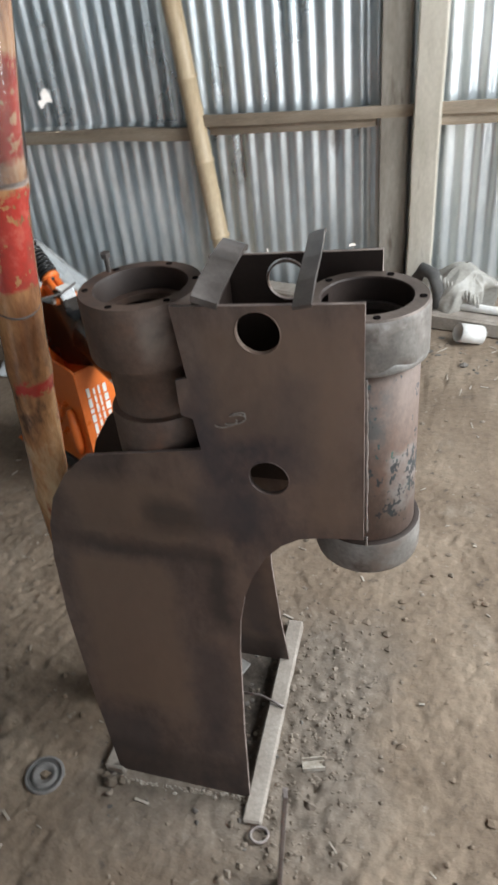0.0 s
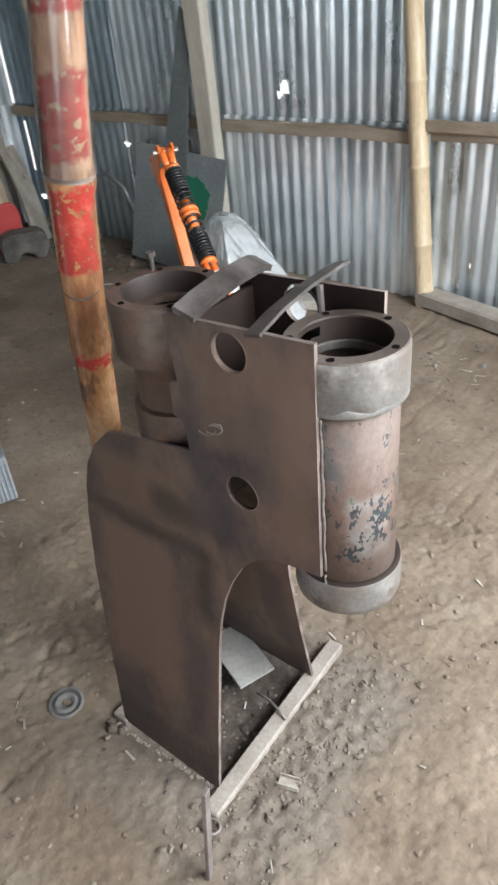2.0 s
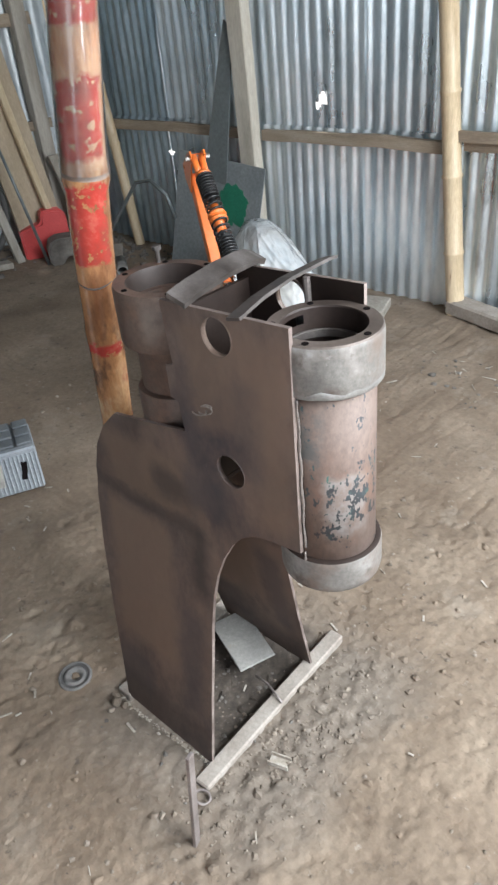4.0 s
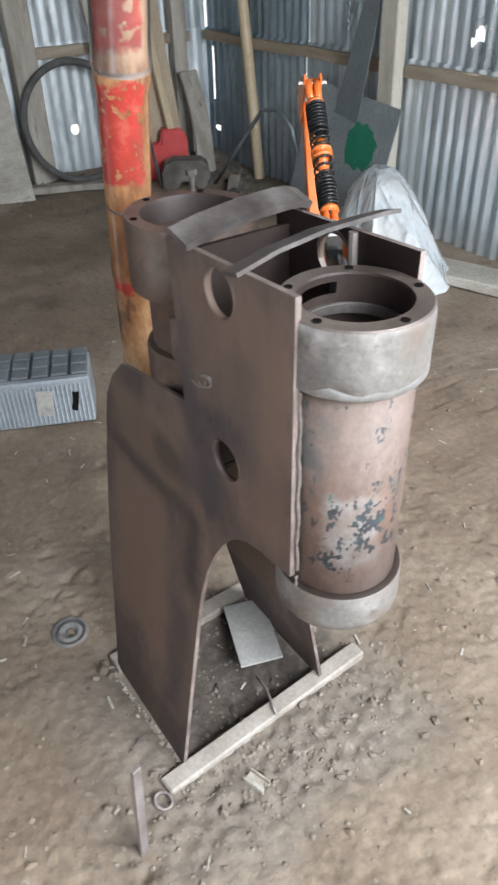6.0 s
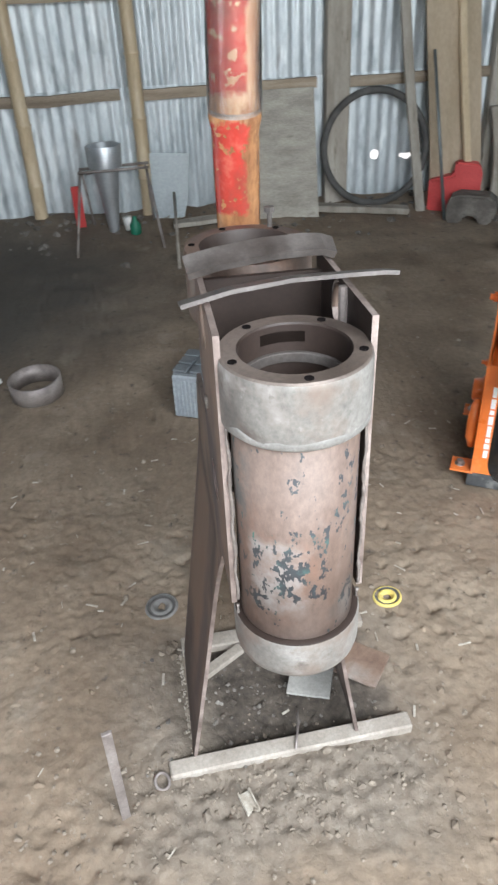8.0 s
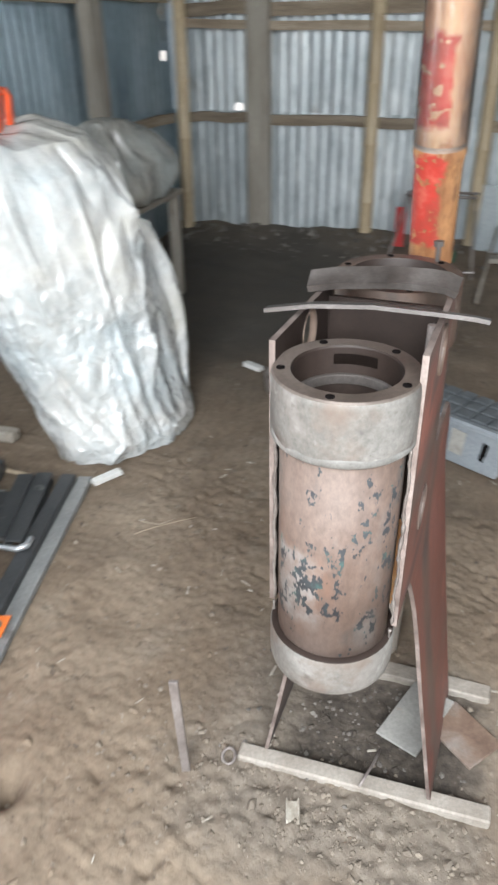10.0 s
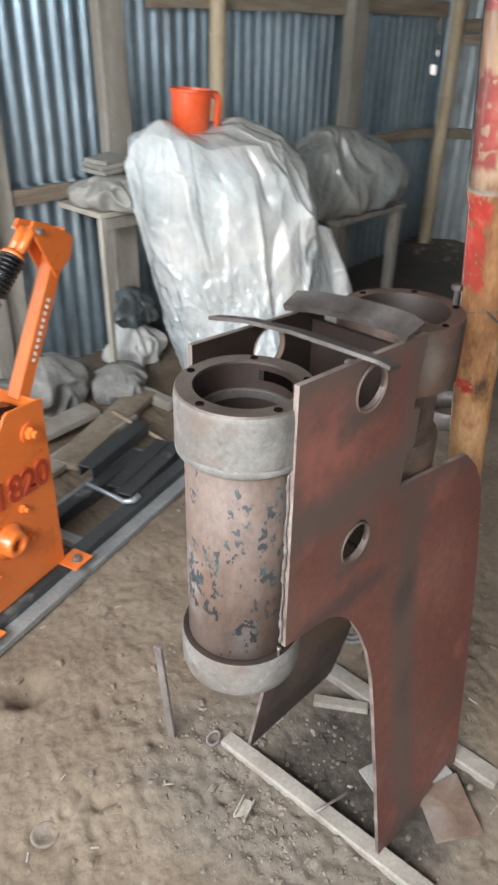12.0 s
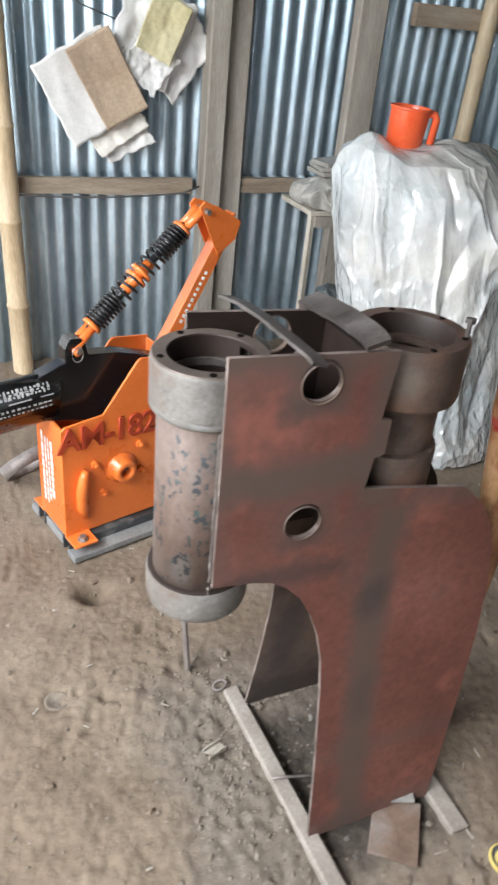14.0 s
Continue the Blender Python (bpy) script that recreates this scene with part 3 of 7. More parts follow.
M_FILM_HEAP = film("white_plastic_heap", (0.86, 0.87, 0.87), 0.20, 0.17, 1.8, 20.0, 0.75, 0.5)
M_FILM_SHEET = film("smooth_plastic_sheet", (0.90, 0.90, 0.875), 0.36, 0.13, 1.80, 30.0, 1.0, 0.72)
M_FILM_DUSTY = film("dusty_plastic_film", (0.40, 0.385, 0.35), 0.12, 0.22, 1.7, 20.0, 0.8)
M_FILM_CLEAR = film("clear_plastic_wrap", (0.80, 0.74, 0.70), 1.10, 0.11, 1.55, 5.0, 0.04)


# ---- mesh helpers ----
def put(bm, ob_name, material, smooth=False):
    me = bpy.data.meshes.new(ob_name)
    bmesh.ops.recalc_face_normals(bm, faces=bm.faces)
    for f in bm.faces:
        f.smooth = smooth
    bm.to_mesh(me)
    bm.free()
    for mm in material if isinstance(material, (list, tuple)) else [material]:
        me.materials.append(mm)
    return new(ob_name, me)


def part(name, bm, material, parent, label="", smooth=False):
    ob = put(bm, name, material, smooth)
    ob.parent = parent
    if label:
        ob["label"] = label
    return ob


def thing(name, m, label, category, group="", kind=""):
    ob = new(name)
    ob.empty_display_size = 0.1
    ob.matrix_basis = m
    return tagged(ob, label, category, group, kind)


def solo(name, bm, material, m, label, category, group="", kind="", smooth=False):
    ob = put(bm, name, material, smooth)
    ob.matrix_basis = m
    return tagged(ob, label, category, group, kind)


def box(bm, size, at=(0, 0, 0), turn=(0, 0, 0), bevel=0.0, taper=1.0):
    r = bmesh.ops.create_cube(bm, size=1.0)
    vs = r["verts"]
    for v in vs:
        k = taper if v.co.z > 0 else 1.0
        v.co = Vector((v.co.x * size[0] * k, v.co.y * size[1] * k, v.co.z * size[2]))
    if bevel:
        es = list({e for v in vs for e in v.link_edges})
        r = bmesh.ops.bevel(bm, geom=es, offset=bevel, segments=1, affect="EDGES")
        vs = list({v for f in r["faces"] for v in f.verts} | {v for v in vs if v.is_valid})
    bmesh.ops.transform(bm, matrix=pose(*at, *turn), verts=vs)
    return vs


def rod(bm, a, b, r1, r2=None, seg=14, caps=True):
    a, b = Vector(a), Vector(b)
    r2 = r1 if r2 is None else r2
    m = Matrix.Translation((a + b) / 2) @ (b - a).to_track_quat("Z", "Y").to_matrix().to_4x4()
    r = bmesh.ops.create_cone(bm, cap_ends=caps, segments=seg, radius1=r1, radius2=r2, depth=(b - a).length, matrix=m)
    return r["verts"]


def sweep(bm, pts, radii, seg=10, caps=True):
    """A round bar along a line of points."""
    pts = [Vector(p) for p in pts]
    rings = []
    for i, p in enumerate(pts):
        d = (pts[min(i + 1, len(pts) - 1)] - pts[max(i - 1, 0)]).normalized()
        u = d.cross(Vector((0.31, 0.17, 0.93))).normalized()
        w = d.cross(u)
        r = float(radii[i] if isinstance(radii, (list, tuple)) else radii)
        rings.append([bm.verts.new(p + r * (math.cos(a) * u + math.sin(a) * w)) for a in (2 * math.pi * k / seg for k in range(seg))])
    for a, b in zip(rings, rings[1:]):
        for k in range(seg):
            bm.faces.new((a[k], a[(k + 1) % seg], b[(k + 1) % seg], b[k]))
    if caps:
        bm.faces.new(rings[0][::-1])
        bm.faces.new(rings[-1])


def revolve(bm, profile, seg=48, at=(0, 0, 0), skip=None):
    """Turns a closed profile of (radius, height) round the upright axis; skip(k, i) leaves a cell open."""
    n = len(profile)
    rings = [[bm.verts.new((at[0] + r * math.cos(2 * math.pi * k / seg), at[1] + r * math.sin(2 * math.pi * k / seg), at[2] + z)) for r, z in profile] for k in range(seg)]
    for k in range(seg):
        a, b = rings[k], rings[(k + 1) % seg]
        for i in range(n):
            if skip and skip(k, i):
                continue
            j = (i + 1) % n
            bm.faces.new((a[i], b[i], b[j], a[j]))


def fill_outline(bm, outline, holes=(), cuts=()):
    """A flat face in x and z with holes, cut at the heights given."""
    loops = []
    for loop in [outline, *holes]:
        vs = [bm.verts.new((x, 0, z)) for x, z in loop]
        loops += [bm.edges.new((vs[i], vs[(i + 1) % len(vs)])) for i in range(len(vs))]
    bmesh.ops.triangle_fill(bm, use_beauty=True, use_dissolve=False, edges=loops)
    for z in cuts:
        bmesh.ops.bisect_plane(bm, geom=bm.verts[:] + bm.edges[:] + bm.faces[:], plane_co=(0, 0, z), plane_no=(0, 0, 1))


def thicken(bm, thickness, edge_material=0):
    """Gives the flat faces in bm a thickness along +y; the rim takes another material slot."""
    faces = bm.faces[:]
    r = bmesh.ops.extrude_face_region(bm, geom=faces, use_keep_orig=True)
    top = [g for g in r["geom"] if isinstance(g, bmesh.types.BMVert)]
    bmesh.ops.translate(bm, vec=(0, thickness, 0), verts=top)
    caps = set(faces) | {g for g in r["geom"] if isinstance(g, bmesh.types.BMFace)}
    for f in bm.faces:
        if f not in caps:
            f.material_index = edge_material


def circle(x, z, r, n=28):
    return [(x + r * math.cos(2 * math.pi * k / n), z + r * math.sin(2 * math.pi * k / n)) for k in range(n)]


def rock(bm, at, size, seed, flat=0.7):
    r = bmesh.ops.create_icosphere(bm, subdivisions=1 if size < 0.03 else 2, radius=1.0)
    for v in r["verts"]:
        k = 1 + 0.8 * noise.noise(v.co * 1.3 + Vector((seed * 3.7, seed * 1.9, 0)))
        v.co = Vector(at) + Vector((v.co.x * size * k, v.co.y * size * k * 0.85, v.co.z * size * k * flat))


# ---- floor and ground ----
HOLEX, HOLEY = -0.04, 0.266         # a heel hole in the earth

LIDX, LIDY = 0.123, 0.602          # a round lid trodden into the earth


def mound(x, y, cx, cy, rx, ry, h):
    return h * math.exp(-((x - cx) / rx) ** 2 - ((y - cy) / ry) ** 2)


def floor_height(x, y):
    p = Vector((x, y, 0.3))
    calm = 1 - 0.5 * math.exp(-((x + 0.45) / 0.45) ** 2 - ((y - 0.95) / 0.45) ** 2)
    z = (0.010 * noise.noise(p * 2.3) + 0.008 * noise.noise(p * 6.0) + 0.001) * calm
    z += 0.0020 * noise.noise(p * 17.0) + 0.0028 * noise.noise(p * 62.0)
    # trodden crust, low clods and small pits, gathered in patches
    c = noise.noise(p * 8.0 + Vector((9, 2, 4))) + 0.6 * noise.noise(p * 21.0) + 0.4 * noise.noise(p * 47.0)
    z += 0.0035 * min(0.8, max(-0.8, c))
    rough = max(0.0, 0.35 + noise.noise(p * 2.6 + Vector((3, 1, 8))))
    e = noise.noise(p * 26.0 + Vector((4, 7, 1))) + 0.5 * noise.noise(p * 55.0 + Vector((2, 2, 2)))
    z += rough * (0.015 * max(0.0, e - 0.22) ** 1.2 - 0.040 * max(0.0, -e - 0.27) ** 1.15)
    # scuffed heel and toe prints
    q = noise.noise(p * 5.2 + Vector((6, 3, 9)))
    z -= 0.012 * max(0.0, q - 0.22)
    loose = math.exp(-((x + 0.22) / 0.14) ** 2 - ((y - 0.93) / 0.36) ** 2)
    z += loose * (0.011 * noise.noise(p * 36.0 + Vector((1, 5, 2))) + 0.006 * abs(noise.noise(p * 58.0)) + 0.006)
    z += mound(x, y, -4.2, 0.2, 0.30, 1.6, 0.05) + (0.05 + 0.04 * noise.noise(p * 4)) * math.exp(-((x - WEST) / 0.28) ** 2)
    z += mound(x, y, HOLEX, HOLEY, 0.042, 0.034, -0.070) + mound(x, y, HOLEX + 0.07, HOLEY + 0.03, 0.05, 0.04, 0.008)
    z -= 0.006 * math.exp(-(math.hypot(x - LIDX, y - LIDY) / 0.036) ** 8)
    # hollow under the frame, sunk to deepen the shade there
    z -= 0.030 * math.exp(-((x + 0.455) / 0.135) ** 8 - ((y - 0.96) / 0.19) ** 6)
    return z - 0.004


def lines(lo, hi, near_lo, near_hi, fine, coarse):
    a = list(np.arange(lo, near_lo, coarse)) + list(np.arange(near_lo, near_hi, fine)) + list(np.arange(near_hi, hi, coarse)) + [hi]
    return a


def build_floor():
    xs = lines(WEST - 0.3, EAST + 0.6, -1.35, 0.75, 0.0075, 0.04)
    ys = lines(SOUTH - 0.3, NORTH + 0.3, 0.05, 1.9, 0.0075, 0.04)
    verts = [(x, y, floor_height(x, y)) for y in ys for x in xs]
    nx = len(xs)
    faces = [(j * nx + i, j * nx + i + 1, (j + 1) * nx + i + 1, (j + 1) * nx + i) for j in range(len(ys) - 1) for i in range(nx - 1)]
    me = bpy.data.meshes.new("floor")
    me.from_pydata(verts, [], faces)
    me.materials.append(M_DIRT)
    me.polygons.foreach_set("use_smooth", [True] * len(faces))
    tagged(new("floor", me), "uneven packed brown earth floor with footprints and dust", "floor", kind="structure")


build_floor()
bm = bmesh.new()
box(bm, (80, 80, 0.05), (0, 0, -0.10))
solo("ground", bm, M_YARD, pose(0, 0, 0), "bare earth yard outside the shed", "ground", kind="structure")


# ---- corrugated walls ----
PITCH = 0.0735


def corrugated(length, z0, z1, lean, holes, phase=0.0, rows=10, ridge=0.0095):
    """One tin sheet along x, standing from z0 to z1, with small torn holes at (x, z, rx, rz)."""
    bm = bmesh.new()
    per = 8
    n = int(round(length / PITCH * per))
    fine = max(rows, int((z1 - z0) / 0.012)) if holes else rows
    grid = []
    for i in range(n + 1):
        x = length * i / n
        col = []
        for j in range(fine + 1):
            z = z0 + (z1 - z0) * j / fine
            y = ridge * math.cos(2 * math.pi * (x + phase) / PITCH) + 0.004 * noise.noise(Vector((x * 5, z * 3, phase * 40))) + lean * (z - z0)
            col.append(bm.verts.new((x, y, z)))
        grid.append(col)
    for i in range(n):
        for j in range(fine):
            x, z = length * (i + 0.5) / n, z0 + (z1 - z0) * (j + 0.5) / fine
            if any(((x - hx) / rx) ** 2 + ((z - hz) / rz) ** 2 < 1 for hx, hz, rx, rz in holes):
                continue
            bm.faces.new((grid[i][j], grid[i + 1][j], grid[i + 1][j + 1], grid[i][j + 1]))
    return bm


def tin_wall(name, m, length, split, label, material, holes=(), top=2.45, skip=(), shade_from=99.0):
    """A wall of two tiers of tin sheets along local x, with room inside on +y."""
    root = thing(name, m, label, "wall", kind="structure")
    width = PITCH * 10
    for tier, (z0, z1, back) in enumerate(((-0.06, split + 0.03, 0.0), (split - 0.02, top, -0.016))):
        x, k = 0.0, 0
        while x < length - 0.01:
            w = min(width, length - x)
            if not any(a <= x + w / 2 <= b for a, b in skip):
                mine = [(hx - x, hz, rx, rz) for hx, hz, rx, rz in holes if x - 0.1 <= hx <= x + w + 0.1 and z0 <= hz <= z1]
                bm = corrugated(w + 0.02, z0, z1, random.uniform(-0.004, 0.004), mine, x, ridge=0.0042 if material is M_TIN_DULL else 0.0095)
                ob = part("corrugated_sheet", bm, material if x < shade_from else M_TIN, root, smooth=True)
                ob.location = (x, back - 0.006 * (k % 2), 0)
            x += w
            k += 1
    return root


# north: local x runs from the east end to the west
# sheets west of the post take the darker tin, painting in shade
tin_wall("wall_north", pose(EAST, NORTH, 0, 0, 0, 180), EAST - WEST, 0.79, "north wall of shiny galvanised corrugated tin sheets in two tiers", M_TIN_LIT, shade_from=EAST + 2.5,
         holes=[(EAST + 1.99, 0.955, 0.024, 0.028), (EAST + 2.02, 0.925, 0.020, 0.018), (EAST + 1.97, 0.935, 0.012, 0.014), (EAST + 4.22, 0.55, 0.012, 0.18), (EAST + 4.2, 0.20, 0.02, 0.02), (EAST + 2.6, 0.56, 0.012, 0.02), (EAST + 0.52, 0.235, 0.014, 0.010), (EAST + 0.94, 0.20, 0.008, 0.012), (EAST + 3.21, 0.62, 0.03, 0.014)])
tin_wall("wall_west", pose(WEST, NORTH, 0, 0, 0, -90), NORTH - SOUTH, 0.79, "west wall of pale weathered corrugated tin sheets in two tiers", M_TIN_DULL,
         holes=[(NORTH + 0.83, 0.835, 0.028, 0.030), (NORTH - 2.33, 0.32, 0.03, 0.03), (NORTH - 2.55, 0.30, 0.045, 0.018), (NORTH - 2.07, 0.155, 0.04, 0.018)])
tin_wall("wall_south", pose(WEST, SOUTH, 0), EAST - WEST, 0.79, "south wall of bluish galvanised corrugated tin sheets", M_TIN, skip=[(-WEST + 0.35, -WEST + 2.2)],
         holes=[(0.07, 1.40, 0.03, 0.05), (0.06, 1.27, 0.025, 0.06), (0.09, 1.15, 0.03, 0.03)])
tin_wall("wall_east", pose(EAST, SOUTH, 0, 0, 0, 90), NORTH - SOUTH, 0.79, "east wall of corrugated tin beside the wide open doorway", M_TIN_DULL, skip=[(0.55, 4.1)])

bm = corrugated(1.3 - WEST + 0.4, 0, NORTH - SOUTH + 0.8, 0, [], rows=4)
bmesh.ops.transform(bm, matrix=pose(WEST - 0.4, NORTH + 0.4, ROOF, 90, 0, 0), verts=bm.verts)
solo("ceiling", bm, M_CEIL, pose(0, 0, 0), "underside of the dark corrugated tin roof", "ceiling", kind="structure", smooth=True)


# ---- posts, battens and bamboo of the shed ----
def bamboo(bm, base, top, r, gap=0.33, seed=0, seg=14):
    base, top = Vector(base), Vector(top)
    n = max(2, int((top - base).length / gap))
    pts, rad = [], []
    rng = random.Random(seed)
    side = Vector((rng.uniform(-1, 1), rng.uniform(-1, 1), 0)) * 0.012
    for i in range(n + 1):
        t = i / n
        p = base.lerp(top, t) + side * math.sin(3.1 * t + seed)
        rr = r * (1 - 0.12 * t)
        d = (top - base).normalized()
        for off, k in ((-0.012, 0.98), (-0.004, 1.07), (0.004, 1.09), (0.012, 0.97)):
            pts.append(p + d * off)
            rad.append(rr * k)
    sweep(bm, pts, rad, seg)


def bamboo_post(x, y, lean=(0, 0), r=0.043, seed=0, top=2.42, label="tall dry bamboo post tied against the tin wall"):
    bm = bmesh.new()
    bamboo(bm, (0, 0, -0.05), (lean[0], lean[1], top), r, seed=seed)
    solo("bamboo_post", bm, M_BAMBOO, pose(x, y, 0), label, "post", "bamboo posts of the shed", smooth=True)


def timber_post(x, y, w, d, material, turn=0.0, lean=(0, 0), top=2.42, label="upright rough-sawn grey timber post against the tin wall"):
    bm = bmesh.new()
    box(bm, (w, d, top + 0.05), (0, 0, top / 2 - 0.025), bevel=0.006)
    bmesh.ops.subdivide_edges(bm, edges=[e for e in bm.edges if abs(e.verts[0].co.z - e.verts[1].co.z) > 1], cuts=6)
    for v in bm.verts:
        v.co.x += lean[0] * v.co.z + 0.006 * noise.noise(Vector((v.co.z * 2, x, v.co.x * 4)))
        v.co.y += lean[1] * v.co.z + 0.005 * noise.noise(Vector((v.co.z * 2, y, 7)))
    solo("timber_post", bm, material, pose(x, y, 0, 0, 0, turn), label, "post", "timber posts of the shed")


bamboo_post(-1.115, NORTH - 0.07, (-0.24, 0), 0.046, 1)
bamboo_post(-3.60, NORTH - 0.08, (-0.30, 0), 0.036, 2)
timber_post(-2.43, NORTH - 0.07, 0.115, 0.07, M_TIMBER_PALE, lean=(-0.02, 0), label="upright pale planed timber post against the tin wall")
timber_post(-0.20, NORTH - 0.07, 0.11, 0.10, M_TIMBER_PALE, lean=(0.02, 0), label="upright pale dusty timber post against the tin wall")
timber_post(-0.33, NORTH - 0.045, 0.12, 0.05, M_TIMBER, lean=(0.01, 0))
timber_post(1.4, NORTH - 0.06, 0.11, 0.08, M_TIMBER)
timber_post(WEST + 0.07, -0.65, 0.09, 0.15, M_TIMBER)
bamboo_post(WEST + 0.08, 0.105, (0, 0.0), 0.045, 3)
bamboo_post(WEST + 0.08, 0.79, (0, 0.0), 0.045, 4)
bamboo_post(WEST + 0.08, 1.455, (0, 0.03), 0.045, 5)
timber_post(WEST + 0.07, 2.04, 0.09, 0.15, M_TIMBER)
timber_post(WEST + 0.06, 3.1, 0.08, 0.10, M_TIMBER)
bamboo_post(WEST + 0.13, SOUTH + 0.12, (0, 0.02), 0.045, 6)
timber_post(-3.2, SOUTH + 0.07, 0.13, 0.08, M_TIMBER)
bamboo_post(-2.13, SOUTH + 0.08, (-0.03, 0), 0.042, 7)
timber_post(-1.55, SOUTH + 0.06, 0.135, 0.06, M_TIMBER)
timber_post(-0.86, SOUTH + 0.07, 0.085, 0.09, M_TIMBER, lean=(-0.01, 0), label="upright dusty square timber post against the tin wall")
timber_post(-0.97, SOUTH + 0.045, 0.10, 0.05, M_TIMBER)
bamboo_post(-0.03, SOUTH + 0.08, (0.0, 0), 0.045, 8)
timber_post(2.3, SOUTH + 0.06, 0.12, 0.08, M_TIMBER)


def batten(a, b, z0, z1, h, d, seed, label="rough brown batten nailed across the tin wall"):
    a, b = Vector((*a, z0)), Vector((*b, z1))
    bm = bmesh.new()
    n = 8
    box(bm, (1, d, h), bevel=0.0)
    bmesh.ops.subdivide_edges(bm, edges=[e for e in bm.edges if abs(e.verts[0].co.x - e.verts[1].co.x) > 0.5], cuts=n)
    length = (b - a).length
    for v in bm.verts:
        x = v.co.x
        v.co.x *= length
        v.co.z += 0.012 * noise.noise(Vector((x * 3, seed, 0))) + 0.004 * noise.noise(Vector((x * 20, seed, v.co.z * 30)))
        v.co.y += 0.004 * noise.noise(Vector((x * 4, seed, 5)))
    d3 = b - a
    m = Matrix.Translation((a + b) / 2) @ pose(0, 0, 0, 0, -math.degrees(math.asin(d3.z / length)), math.degrees(math.atan2(d3.y, d3.x)))
    solo("batten", bm, M_GIRT, m, label, "batten", "battens of the tin walls")


NY, WX, SY = NORTH - 0.035, WEST + 0.035, SOUTH + 0.035
batten((-2.37, NY), (-1.25, NY), 0.775, 0.775, 0.055, 0.035, 1)
batten((-1.15, NY), (-0.40, NY), 0.79, 0.80, 0.055, 0.035, 2)
batten((-1.25, NY - 0.03), (0.4, NY - 0.03), 0.825, 0.845, 0.045, 0.02, 3, "dark thin batten over the tin wall")
batten((-0.14, NY), (1.4, NY), 0.80, 0.81, 0.055, 0.035, 4)
batten((-4.25, NY), (-2.50, NY), 0.78, 0.775, 0.055, 0.035, 5)
for k, (y0, y1) in enumerate(((3.2, 2.05), (1.92, 0.8), (0.7, -0.6), (-0.72, -1.2))):
    batten((WX, y0), (WX, y1), 0.785, 0.775, 0.06, 0.035, 10 + k)
    batten((WX, y0), (WX, y1), 1.42, 1.40, 0.075, 0.04, 20 + k)
batten((WX + 0.03, 0.8), (WX + 0.03, -1.2), 1.30, 1.33, 0.05, 0.03, 31)
for k, (x0, x1) in enumerate(((-4.2, -3.28), (-3.12, -1.78), (-1.6, -1.0), (-0.8, 0.3))):
    batten((x0, SY), (x1, SY), 0.78, 0.785, 0.06, 0.035, 40 + k)
    if x1 < -1.5:
        batten((x0, SY), (x1, SY), 1.49, 1.50, 0.085, 0.04, 50 + k)

bm = bmesh.new()
box(bm, (2.5, 0.11, 0.075), (0, 0, 0.0375), bevel=0.01)
solo("sill_beam", bm, M_BOARD, pose(0.05, 2.99, 0.0, 0, 0, -15), "dusty grey timber sill lying along the tin wall", "beam")


# ---- the steel machine frame ----
FX, FY = -0.089, 0.941          # axis of the front cylinder
RX, RY = -0.425, 0.938          # axis of the rear cylinder
frame_thing = thing("steel_machine_frame", pose(0, 0, 0), "welded brown steel machine frame with two upright cylinders, standing on planks", "machine frame")

OUTLINE = [(-0.078, 1.087), (-0.081, 0.690), (-0.150, 0.683), (-0.185, 0.674), (-0.215, 0.655), (-0.245, 0.622), (-0.270, 0.578), (-0.288, 0.530), (-0.300, 0.470), (-0.305, 0.40), (-0.308, 0.20), (-0.306, 0.010),
           (-0.602, 0.010), (-0.640, 0.25), (-0.660, 0.43), (-0.662, 0.56), (-0.652, 0.635), (-0.628, 0.70), (-0.590, 0.757), (-0.540, 0.802), (-0.330, 0.836), (-0.336, 0.893), (-0.354, 0.898),
           (-0.354, 0.958), (-0.335, 0.963), (-0.345, 1.074)]


def splay(z):
    t = max(0.0, 0.62 - z) / 0.62
    return 0.092 * (t ** 1.15)


def side_plate(near):
    bm = bmesh.new()
    fill_outline(bm, OUTLINE, [circle(-0.222, 1.040, 0.033), circle(-0.226, 0.793, 0.033)], [0.05 * k for k in range(1, 22)])
    thicken(bm, 0.0075, 1)
    for v in bm.verts:
        if near:
            v.co.y += 0.851 - splay(v.co.z)
        else:
            v.co.y += 1.0240 + splay(v.co.z)
            v.co.z *= 1.005
    ob = part("side_plate", bm, [M_STEEL if near else M_PRIMER, M_EDGE, M_STEEL, M_BROWN_SHADE], frame_thing, "dark brown mill-scale side plate" if near else "side plate with a worn red primer face")
    # upper inner faces take the dark brown, painting the shade between the plates
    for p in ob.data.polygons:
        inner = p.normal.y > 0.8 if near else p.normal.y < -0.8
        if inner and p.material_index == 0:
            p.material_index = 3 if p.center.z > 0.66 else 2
    return ob


near_plate = side_plate(True)
side_plate(False)
